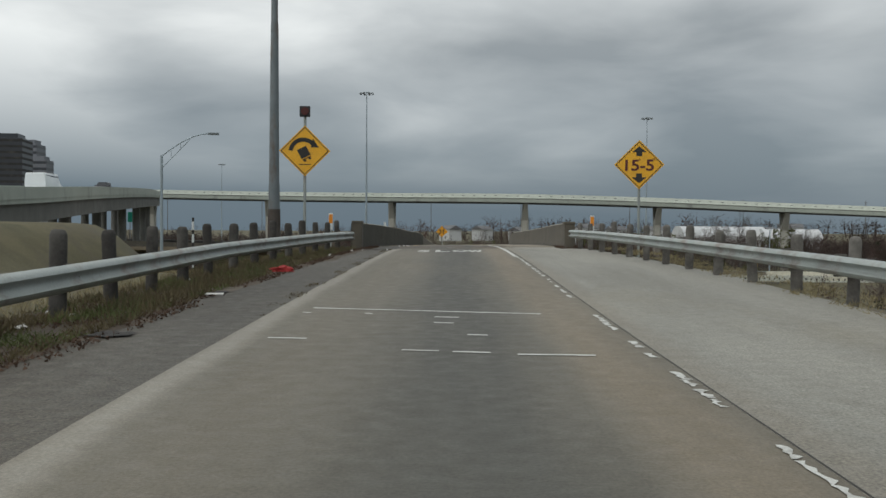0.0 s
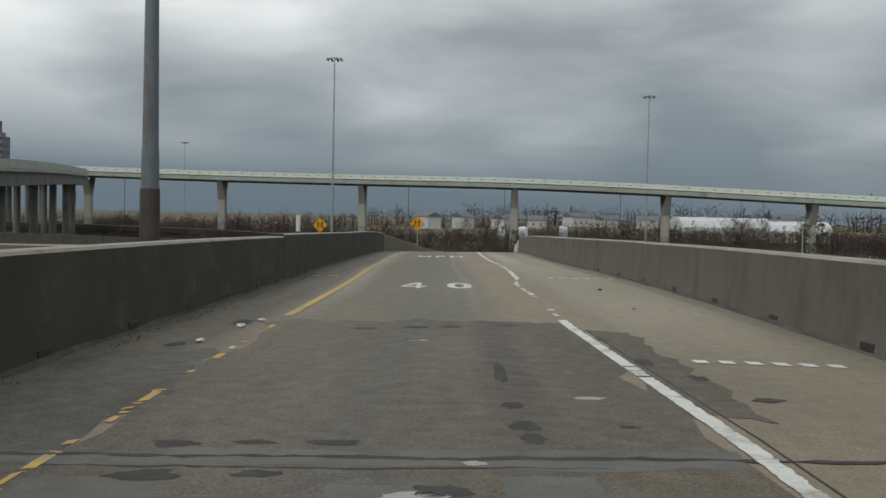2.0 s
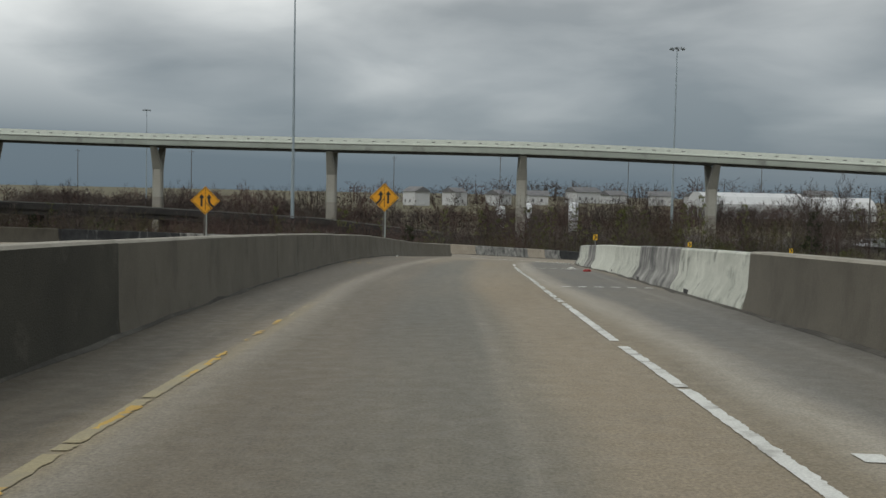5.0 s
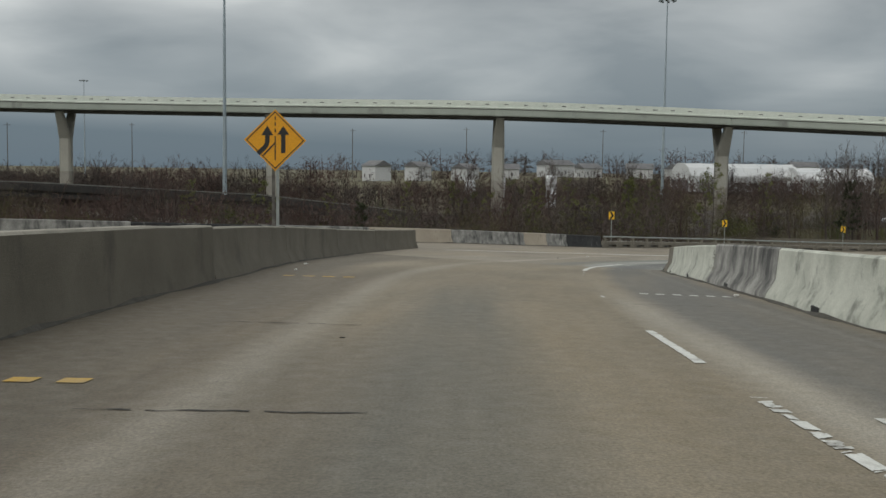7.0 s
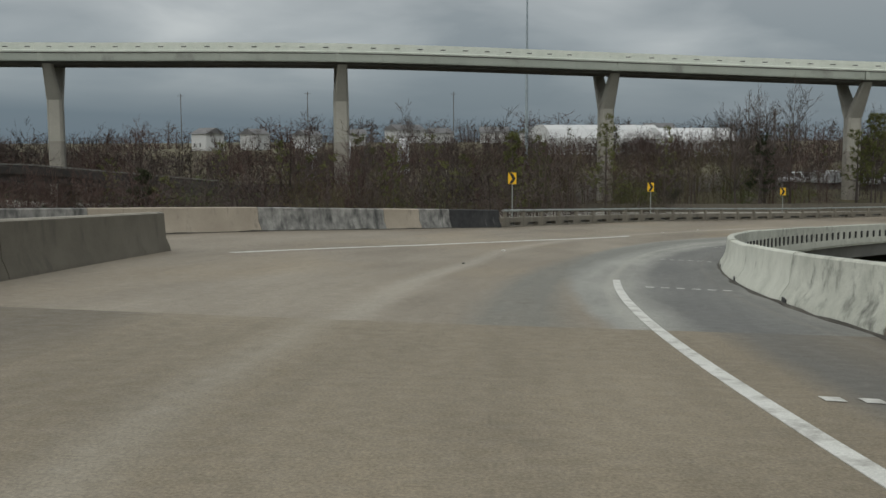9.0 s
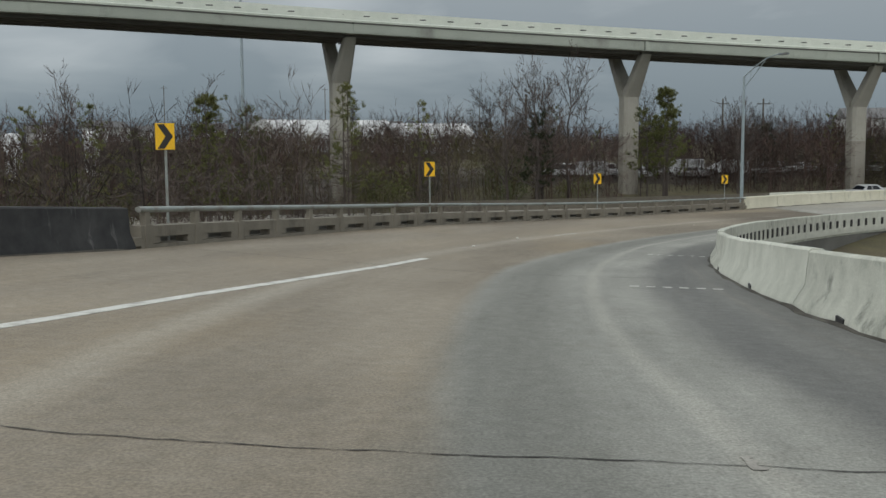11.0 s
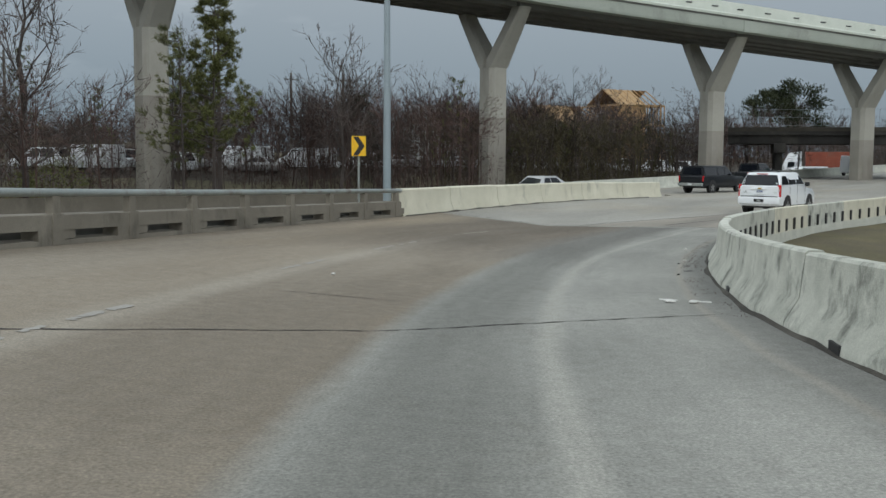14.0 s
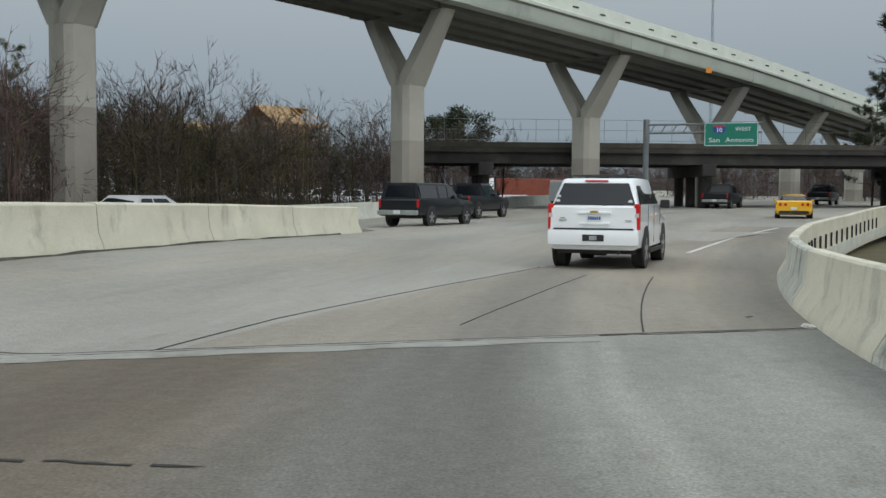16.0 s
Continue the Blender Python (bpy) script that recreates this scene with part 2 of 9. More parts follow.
PALE, DUST, OIL, BROWN = (0.34, 0.31, 0.255), (0.36, 0.335, 0.285), (0.12, 0.115, 0.1), (0.235, 0.185, 0.125)
M_lane = pavement("ramp_concrete", (0.158, 0.131, 0.09), (0.229, 0.192, 0.137), (
    (((60, 3.72), (80, 3.45), (92, 3.6), (112, 4.3), (125, 4.15), (150, 3.95)), 0.02, 0.13, PALE, 0.6, 44, 160),
    (((60, -2.0), (98, -1.96), (140, -2.1)), 0.05, 0.13, (0.4, 0.29, 0.095), 0.5, 60, 112),
    (((44, -1.1), (100, -1.1)), 0.6, 1.3, (0.115, 0.098, 0.073), 0.85, 40, 124),
    (((100, -2.9), (130, -3.2)), 0.9, 1.7, (0.105, 0.085, 0.06), 0.85, 96, 136),
    (((40, -3.4),), 1.0, 1.5, (0.066, 0.059, 0.046), 0.9, 36, 118),
    (((110, -3.6), (125, -4.2), (140, -5.6)), 1.2, 1.9, (0.098, 0.083, 0.06), 0.85, 98, 158),
    (((48, -1.85), (100, -1.85), (124, -1.6), (150, -2.0)), 0.06, 0.4, PALE, 0.38, 46, 158),
    (((40, 0.0),), 0.35, 0.95, (0.112, 0.107, 0.088), 0.85, 30, 130),
    (((40, 0.45),), 0.02, 0.13, PALE, 0.16, 46, 100),
    (((40, 1.25),), 0.2, 0.6, BROWN, 0.45, 30, 112),
    (((50, 3.0),), 0.8, 1.2, (0.29, 0.255, 0.195), 0.5, 42, 90),
    (((40, 3.95), (100, 4.4)), 0.25, 0.55, (0.13, 0.118, 0.095), 0.55, 40, 100),
    (((60, 2.5), (120, 2.5)), 0.15, 0.5, DUST, 0.55, 66, 130),
    (((84, 3.5), (112, 3.65), (150, 3.6)), 0.72, 1.15, (0.105, 0.103, 0.094), 0.85, 78, 170)), 1.0)
M_lane_start = pavement("old_ramp_concrete", (0.115, 0.104, 0.081), (0.17, 0.154, 0.122), (
    (((0, -2.0),), 0.05, 0.24, DUST, 0.5, -60, 44),
    (((0, 0.15),), 0.3, 0.95, (0.068, 0.067, 0.058), 0.95, -60, 50),
    (((0, 1.4),), 0.15, 0.5, BROWN, 0.5, -60, 50),
    (((0, -1.35),), 0.1, 0.55, (0.145, 0.125, 0.092), 0.5, -60, 50)), 0.7)
M_lane_merge = pavement("merge_deck_concrete", (0.176, 0.149, 0.112), (0.254, 0.221, 0.172), (
    (((150, -1.7), (164, -2.1), (171, -2.75), (186, -3.5)), 0.08, 0.4, PALE, 0.6, 144, 250),
    (((150, 0.3), (176, 0.3), (190, -0.25)), 0.3, 0.85, (0.145, 0.145, 0.127), 0.85, 144, 262),
    (((150, 1.75), (165, 1.62), (176, 1.4), (195, 0.85), (207, 0.58), (235, 0.6), (246, 1.0)), 0.04, 0.18, (0.36, 0.352, 0.31), 0.55, 146, 262),
    (((150, 3.95), (175, 3.5), (188, 3.2), (205, 2.7), (226, 2.4), (246, 2.5)), 0.02, 0.1, PALE, 0.6, 144, 250),
    (((150, 3.35), (190, 3.1), (230, 2.9)), 0.75, 1.25, (0.105, 0.105, 0.1), 0.9, 140, 214),
    (((200, 2.9), (250, 3.2)), 0.3, 0.9, (0.13, 0.13, 0.12), 0.7, 196, 256),
    (((190, -4.6),), 0.4, 1.3, (0.255, 0.212, 0.155), 0.45, 180, 238),
    (((230, -3.6),), 1.6, 2.8, (0.102, 0.084, 0.062), 0.85, 232, 262),
    (((234, -0.7), (250, -0.6)), 0.6, 1.25, (0.125, 0.12, 0.106), 0.8, 232, 262)), 1.1,
    (((150, 1.4), (164, 0.4), (190, -1.0)), ((0.205, 0.205, 0.183), (0.295, 0.294, 0.264))))
M_lane_end = pavement("ramp_foot_concrete", (0.222, 0.202, 0.168), (0.298, 0.273, 0.228), ((((249, 0.0),), 0.4, 0.9, (0.17, 0.16, 0.14), 0.7, 240, 300), (((249, 2.7), (262, 3.6), (290, 5.2)), 0.3, 0.9, (0.14, 0.135, 0.12), 0.6, 240, 300)), 0.8)
M_shoulder = pavement("shoulder_asphalt", (0.198, 0.19, 0.163), (0.282, 0.271, 0.234), ((((0, 1.95),), 0.05, 0.3, (0.2, 0.17, 0.13), 0.5, -60, 50), (((0, 4.9), (22, 4.4)), 0.2, 0.6, (0.29, 0.275, 0.24), 0.5, -60, 50)), 1.2)
M_oldpave = pavement("gutter_asphalt", (0.048, 0.043, 0.035), (0.09, 0.081, 0.066), ((((0, -3.5),), 0.15, 0.5, (0.06, 0.05, 0.038), 0.8, -60, 50),), 2.0)
M_header = surface("pale_joint_concrete", ((0.25, 0.25, 0.225), (0.34, 0.338, 0.305)), 2.0, 0.85, bump=0.2, stain=(0.17, 0.15, 0.12), stain_scale=1.5)
M_freeway = pavement("freeway_concrete", (0.25, 0.242, 0.213), (0.335, 0.325, 0.288), (), 0.8)
M_patch = pavement("rough_asphalt", (0.07, 0.058, 0.042), (0.122, 0.101, 0.074), ((((0, 0.55),), 0.1, 0.3, (0.045, 0.04, 0.035), 0.7, 36, 54), (((0, -0.45),), 0.15, 0.5, (0.075, 0.07, 0.06), 0.6, 30, 56)), 1.5)
M_barrier = surface("weathered_barrier_concrete", ((0.086, 0.076, 0.058), (0.126, 0.112, 0.088)), 0.7, 0.9, bump=0.3, stain=(0.062, 0.055, 0.043), stain_scale=0.9, streak=0.5, cover=0.52)
M_railing = surface("weathered_railing_concrete", ((0.16, 0.144, 0.115), (0.245, 0.224, 0.182)), 0.9, 0.9, bump=0.4, stain=(0.085, 0.077, 0.062), stain_scale=1.3, streak=0.4, cover=0.53)
M_barrier_left = surface("mossy_dark_concrete", ((0.038, 0.035, 0.026), (0.07, 0.064, 0.047)), 0.9, 0.95, bump=0.35, stain=(0.115, 0.105, 0.082), stain_scale=1.6, streak=-0.5, cover=0.58)
M_barrier_mid = surface("brown_grey_parapet_concrete", ((0.118, 0.105, 0.08), (0.182, 0.163, 0.128)), 0.8, 0.95, bump=0.35, stain=(0.08, 0.072, 0.056), stain_scale=1.2, streak=0.5, cover=0.55)
M_parapet_top = surface("pale_parapet_top", ((0.2, 0.185, 0.15), (0.34, 0.315, 0.26)), 1.2, 0.9, bump=0.3, stain=(0.12, 0.11, 0.088), stain_scale=1.6, cover=0.56)
M_barrier_new = surface("pale_barrier_concrete", ((0.44, 0.455, 0.395), (0.63, 0.64, 0.565)), 1.6, 0.85, bump=0.25, stain=(0.24, 0.245, 0.21), stain_scale=2.6, cover=0.6)
M_barrier_mottle = surface("mottled_barrier_concrete", ((0.36, 0.37, 0.32), (0.6, 0.61, 0.535)), 1.9, 0.88, bump=0.3, stain=(0.09, 0.095, 0.08), stain_scale=2.3, streak=0.15, cover=0.53)
M_barrier_cream = surface("cream_cast_concrete", ((0.52, 0.50, 0.39), (0.68, 0.655, 0.53)), 0.7, 0.85, bump=0.1, stain=(0.33, 0.325, 0.26), stain_scale=1.6, streak=0.4, cover=0.56)
M_barrier_dark = surface("black_stained_concrete", ((0.016, 0.017, 0.019), (0.06, 0.06, 0.06)), 1.6, 0.9, bump=0.3, stain=(0.3, 0.3, 0.285), stain_scale=1.8, streak=0.8, cover=0.56)
M_barrier_tan = surface("tan_concrete_with_black_streaks", ((0.38, 0.325, 0.255), (0.5, 0.435, 0.35)), 0.8, 0.9, bump=0.3, stain=(0.13, 0.12, 0.105), stain_scale=2.4, streak=0.55, cover=0.6)
M_barrier_streak = surface("grey_concrete_with_black_streaks", ((0.1, 0.1, 0.097), (0.46, 0.45, 0.415)), 2.2, 0.9, bump=0.3, stain=(0.028, 0.029, 0.03), stain_scale=1.5, streak=0.6, cover=0.48)
M_foot_strip = surface("dirt_and_foot_shade", ((0.03, 0.027, 0.022), (0.075, 0.068, 0.055)), 1.5, 0.95, bump=0.5, fine=20, stain=(0.13, 0.12, 0.1), stain_scale=0.8)
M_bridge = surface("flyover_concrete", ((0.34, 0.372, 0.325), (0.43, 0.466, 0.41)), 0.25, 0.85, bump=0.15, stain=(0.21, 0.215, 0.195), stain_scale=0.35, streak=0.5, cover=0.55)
M_girder = surface("dark_girder_concrete", ((0.12, 0.12, 0.11), (0.19, 0.19, 0.175)), 0.4, 0.85, stain=(0.12, 0.12, 0.11), stain_scale=0.4, streak=0.5)
M_rail_white = surface("pale_painted_rail", ((0.60, 0.65, 0.57), (0.72, 0.76, 0.68)), 1.0, 0.6)
M_pier = surface("pier_concrete", ((0.34, 0.33, 0.285), (0.46, 0.45, 0.395)), 0.35, 0.9, bump=0.2, stain=(0.17, 0.145, 0.12), stain_scale=0.22, streak=0.75)
M_pier_coat = surface("coated_pier_concrete", ((0.26, 0.245, 0.21), (0.36, 0.34, 0.295)), 0.45, 0.9, bump=0.2, stain=(0.16, 0.14, 0.115), stain_scale=0.3, streak=0.75)
M_galv = surface("galvanised_steel", ((0.28, 0.31, 0.30), (0.40, 0.43, 0.41)), 1.2, 0.5, metal=0.55, bump=0.05, stain=(0.20, 0.17, 0.14), stain_scale=1.5, streak=0.2)
M_post_wood = surface("weathered_timber_post", ((0.05, 0.045, 0.04), (0.15, 0.14, 0.125)), 2.5, 0.95, bump=0.5, fine=25, stain=(0.22, 0.21, 0.19), stain_scale=1.4)
M_post_dark = surface("dark_timber_post", ((0.022, 0.02, 0.018), (0.06, 0.056, 0.05)), 2.5, 0.95, bump=0.5, fine=25, stain=(0.1, 0.095, 0.085), stain_scale=1.4)
M_pole = surface("grey_green_steel_pole", ((0.13, 0.155, 0.165), (0.19, 0.215, 0.225)), 0.8, 0.55, metal=0.3, bump=0.04, stain=(0.12, 0.09, 0.07), stain_scale=1.0, streak=0.7)
M_pole_pale = surface("pale_steel_pole", ((0.27, 0.33, 0.36), (0.36, 0.42, 0.45)), 0.8, 0.5, metal=0.3, bump=0.04)
M_yellow = surface("yellow_sign_sheeting", ((0.80, 0.40, 0.02), (0.86, 0.46, 0.03)), 2.0, 0.4, bump=0.02, stain=(0.6, 0.32, 0.04), stain_scale=1.2)
M_chevron = surface("bright_yellow_sheeting", ((0.86, 0.5, 0.015), (0.9, 0.54, 0.02)), 2.0, 0.4, bump=0.02)
# yellow of the merge signs, deepened: their shade is put into the colour
M_yellow_shaded = surface("shaded_yellow_sheeting", ((0.74, 0.33, 0.012), (0.8, 0.37, 0.015)), 2.0, 0.4, bump=0.02)
M_black = surface("black_sign_ink", ((0.012, 0.012, 0.012), (0.03, 0.028, 0.025)), 3.0, 0.5, bump=0.02)
M_green = surface("green_sign_sheeting", ((0.0, 0.15, 0.105), (0.005, 0.19, 0.13)), 1.0, 0.4, bump=0.0)
M_signwhite = surface("white_sign_legend", ((0.62, 0.66, 0.66), (0.72, 0.75, 0.74)), 2.0, 0.4, bump=0.0)
M_blue = surface("blue_shield", ((0.02, 0.05, 0.25), (0.03, 0.06, 0.3)), 2.0, 0.4, bump=0.0)
M_red = surface("red_plastic", ((0.42, 0.02, 0.02), (0.55, 0.03, 0.03)), 3.0, 0.3, bump=0.0)
M_paintwhite = surface("worn_white_road_paint", ((0.50, 0.50, 0.46), (0.66, 0.66, 0.62)), 2.0, 0.7, bump=0.3, stain=(0.25, 0.235, 0.21), stain_scale=3.5, spread=0.8)
M_paintfaint = surface("ghost_road_paint", ((0.29, 0.275, 0.245), (0.35, 0.335, 0.30)), 1.5, 0.8, bump=0.3, stain=(0.25, 0.235, 0.21), stain_scale=2.0)
M_paintyellow = surface("worn_yellow_road_paint", ((0.42, 0.26, 0.05), (0.58, 0.37, 0.07)), 1.5, 0.75, bump=0.3, stain=(0.26, 0.215, 0.15), stain_scale=1.3)
M_ghostyellow = surface("faded_yellow_road_paint", ((0.29, 0.25, 0.15), (0.36, 0.305, 0.18)), 0.8, 0.8, bump=0.3, stain=(0.22, 0.2, 0.16), stain_scale=1.0)
M_crack = surface("tar_joint", ((0.015, 0.014, 0.013), (0.05, 0.045, 0.04)), 4.0, 0.9, bump=0.3)
M_grass = surface("winter_grass", ((0.065, 0.06, 0.026), (0.125, 0.105, 0.052)), 0.35, 0.95, bump=0.8, fine=9, stain=(0.075, 0.062, 0.042), stain_scale=0.18)
M_weed = surface("dry_weeds", ((0.07, 0.055, 0.03), (0.15, 0.12, 0.06)), 2.0, 0.95, bump=0.4)
M_weedgreen = surface("green_weeds", ((0.06, 0.085, 0.025), (0.11, 0.13, 0.04)), 2.0, 0.9, bump=0.4)
def foliage(name, dark, light, rough=0.9):
    """Twigs or needles: every sprig has its own tone, and whole plants drift between two tones."""
    m = bpy.data.materials.new(name)
    m.use_nodes = True
    n, k = m.node_tree.nodes, m.node_tree.links
    b = n["Principled BSDF"]
    geo, info, tc = n.new("ShaderNodeNewGeometry"), n.new("ShaderNodeObjectInfo"), n.new("ShaderNodeTexCoord")
    broad = n.new("ShaderNodeTexNoise")
    broad.inputs["Scale"].default_value, broad.inputs["Detail"].default_value = 0.45, 3.0
    k.new(tc.outputs["Object"], broad.inputs["Vector"])
    own = n.new("ShaderNodeMath")
    own.operation = "MULTIPLY_ADD"
    own.inputs[1].default_value = 0.42
    k.new(geo.outputs["Random Per Island"], own.inputs[0])
    plant_tone = n.new("ShaderNodeMath")
    plant_tone.operation = "MULTIPLY_ADD"
    plant_tone.inputs[1].default_value, plant_tone.inputs[2].default_value = 0.34, -0.12
    k.new(info.outputs["Random"], plant_tone.inputs[0])
    mixed_tone = n.new("ShaderNodeMath")
    mixed_tone.operation = "MULTIPLY_ADD"
    mixed_tone.inputs[1].default_value = 0.55
    k.new(broad.outputs["Fac"], mixed_tone.inputs[0])
    k.new(plant_tone.outputs[0], mixed_tone.inputs[2])
    k.new(mixed_tone.outputs[0], own.inputs[2])
    cr = n.new("ShaderNodeValToRGB")
    cr.color_ramp.elements[0].position, cr.color_ramp.elements[1].position = 0.15, 0.95
    cr.color_ramp.elements[0].color, cr.color_ramp.elements[1].color = (*dark, 1), (*light, 1)
    k.new(own.outputs[0], cr.inputs[0])
    k.new(cr.outputs[0], b.inputs["Base Color"])
    b.inputs["Roughness"].default_value, b.inputs["Specular IOR Level"].default_value = rough, 0.2
    return m


M_bark = surface("grey_bark", ((0.05, 0.04, 0.035), (0.105, 0.087, 0.077)), 1.5, 0.95, bump=0.3, fine=12)
M_twig = foliage("bare_twigs", (0.03, 0.025, 0.023), (0.15, 0.122, 0.108))
M_brush = foliage("bare_brush", (0.026, 0.021, 0.019), (0.138, 0.112, 0.099))
M_brush_red = foliage("reddish_brush", (0.028, 0.019, 0.017), (0.148, 0.098, 0.084))
M_brush_olive = foliage("olive_brush", (0.026, 0.023, 0.013), (0.148, 0.13, 0.07))
M_pine = foliage("pine_needles", (0.03, 0.038, 0.012), (0.19, 0.195, 0.07), 0.8)
M_cedar = foliage("dark_evergreen", (0.014, 0.019, 0.01), (0.062, 0.072, 0.036))
M_white = surface("white_paint", ((0.66, 0.68, 0.70), (0.74, 0.76, 0.77)), 0.8, 0.35, bump=0.0, coat=0.5)
M_whitewall = surface("white_metal_cladding", ((0.5, 0.51, 0.51), (0.62, 0.63, 0.63)), 0.2, 0.7, bump=0.05, stain=(0.5, 0.5, 0.49), stain_scale=0.1)
M_roofgrey = surface("grey_shingle_roof", ((0.10, 0.10, 0.105), (0.19, 0.19, 0.19)), 0.5, 0.9)
M_tower_dark = surface("dark_glass_cladding", ((0.03, 0.034, 0.042), (0.05, 0.055, 0.065)), 0.05, 0.35, bump=0.0)
M_tower_light = surface("grey_cladding", ((0.16, 0.17, 0.19), (0.22, 0.23, 0.25)), 0.05, 0.7, bump=0.0)
M_timber = surface("raw_framing_timber", ((0.30, 0.185, 0.085), (0.42, 0.265, 0.13)), 0.6, 0.85)
M_sheathing = surface("tan_sheathing_board", ((0.30, 0.2, 0.1), (0.40, 0.27, 0.14)), 0.6, 0.85)
def car_paint(name, color, rough=0.28, metal=0.0, coat=0.8, spec=0.5):
    """Smooth lacquer with a faint film of road dust."""
    m = bpy.data.materials.new(name)
    m.use_nodes = True
    n, k = m.node_tree.nodes, m.node_tree.links
    b = n["Principled BSDF"]
    tc, dust = n.new("ShaderNodeTexCoord"), n.new("ShaderNodeTexNoise")
    dust.inputs["Scale"].default_value, dust.inputs["Detail"].default_value = 1.3, 5.0
    k.new(tc.outputs["Object"], dust.inputs["Vector"])
    cr = n.new("ShaderNodeValToRGB")
    cr.color_ramp.elements[0].position, cr.color_ramp.elements[1].position = 0.3, 0.7
    cr.color_ramp.elements[0].color, cr.color_ramp.elements[1].color = (*[c * 0.96 for c in color], 1), (*color, 1)
    k.new(dust.outputs["Fac"], cr.inputs[0])
    k.new(cr.outputs[0], b.inputs["Base Color"])
    b.inputs["Roughness"].default_value, b.inputs["Metallic"].default_value = rough, metal
    b.inputs["Coat Weight"].default_value, b.inputs["Coat Roughness"].default_value = coat, 0.06
    b.inputs["Specular IOR Level"].default_value = spec
    return m


M_carwhite = car_paint("white_car_paint", (0.84, 0.87, 0.89))
M_caryellow = car_paint("yellow_car_paint", (0.86, 0.47, 0.008), 0.25, coat=1.0)
M_cardark = car_paint("dark_car_paint", (0.009, 0.011, 0.014), 0.35, coat=0.2, spec=0.3)
M_carsilver = car_paint("silver_car_paint", (0.5, 0.5, 0.5), 0.3, 0.4, 0.6)
M_tyre = surface("tyre_rubber", ((0.012, 0.012, 0.012), (0.028, 0.026, 0.025)), 4.0, 0.85, bump=0.2)
M_rim = surface("alloy_rim", ((0.40, 0.41, 0.42), (0.52, 0.53, 0.54)), 3.0, 0.35, metal=0.9, bump=0.0)
M_trim = surface("black_trim", ((0.012, 0.012, 0.013), (0.025, 0.025, 0.026)), 4.0, 0.6, bump=0.1)
M_glass = shiny_glass("tinted_glass", (0.008, 0.01, 0.014), 0.08)
M_tail = shiny_glass("tail_lamp_red", (0.5, 0.014, 0.016), 0.12)
M_reflector = shiny_glass("clear_lens", (0.55, 0.50, 0.48), 0.15)
M_gold = surface("gold_emblem", ((0.55, 0.38, 0.10), (0.65, 0.46, 0.14)), 8.0, 0.3, metal=0.9, bump=0.0)
M_orange = surface("orange_reflector", ((0.75, 0.25, 0.02), (0.85, 0.32, 0.03)), 3.0, 0.5, bump=0.0)
M_litter = surface("litter_paper", ((0.55, 0.54, 0.5), (0.7, 0.69, 0.66)), 6.0, 0.8, bump=0.2)


# ---- mesh helpers ----
def mesh_of(name, bm, material):
    bmesh.ops.recalc_face_normals(bm, faces=bm.faces)
    me = bpy.data.meshes.new(name)
    bm.to_mesh(me)
    bm.free()
    for mat in material if isinstance(material, (list, tuple)) else (material,):
        me.materials.append(mat)
    return me


def part(name, bm, material, parent=None, label=""):
    ob = new(name, mesh_of(name, bm, material))
    if parent:
        ob.parent = parent
    return tagged(ob, label)


def thing(name, m, label, category, group="", kind=""):
    ob = new(name)
    ob.empty_display_size = 0.1
    ob.matrix_world = m
    return tagged(ob, label, category, group, kind)


def box(bm, size, at=(0, 0, 0), m=None, bevel=0.0):
    made = bmesh.ops.create_cube(bm, size=1.0)["verts"]
    for v in made:
        v.co = Vector((v.co.x * size[0], v.co.y * size[1], v.co.z * size[2]))
    if bevel:
        edges = list({e for v in made for e in v.link_edges})
        out = bmesh.ops.bevel(bm, geom=edges, offset=bevel, segments=2, affect="EDGES", profile=0.7)
        made = list({v for v in out["verts"]} | {v for v in made if v.is_valid})
    m = Matrix.Translation(at) @ (m or Matrix())
    for v in made:
        v.co = m @ v.co
    return made


def tube(bm, a, b, ra, rb=None, sides=10, caps=True):
    a, b = Vector(a), Vector(b)
    rb = ra if rb is None else rb
    turn = (b - a).to_track_quat("Z", "Y").to_matrix()
    rings = []
    for p, r in ((a, ra), (b, rb)):
        rings.append([bm.verts.new(p + turn @ Vector((r * math.cos(math.tau * i / sides), r * math.sin(math.tau * i / sides), 0))) for i in range(sides)])
    for i in range(sides):
        bm.faces.new((rings[0][i], rings[0][(i + 1) % sides], rings[1][(i + 1) % sides], rings[1][i]))
    if caps:
        bm.faces.new(rings[0][::-1])
        bm.faces.new(rings[1])


def loft(bm, sections, closed=True, caps=True):
    """Skin through sections, each a list of the same number of points."""
    rings = [[bm.verts.new(p) for p in sec] for sec in sections]
    n = len(rings[0])
    for a, b in zip(rings, rings[1:]):
        for i in range(n if closed else n - 1):
            bm.faces.new((a[i], a[(i + 1) % n], b[(i + 1) % n], b[i]))
    if caps and closed:
        bm.faces.new(rings[0][::-1])
        bm.faces.new(rings[-1])


def smooth(ob, angle=35):
    for p in ob.data.polygons:
        p.use_smooth = True
    ob.data.set_sharp_from_angle(angle=radians(angle))
    return ob


def flat_poly(bm, points, thick):
    """A flat plate from an outline in x and z, facing -y."""
    front = [bm.verts.new((x, -thick / 2, z)) for x, z in points]
    rear = [bm.verts.new((x, thick / 2, z)) for x, z in points]
    bm.faces.new(front)
    bm.faces.new(rear[::-1])
    for i in range(len(points)):
        j = (i + 1) % len(points)
        bm.faces.new((front[j], front[i], rear[i], rear[j]))


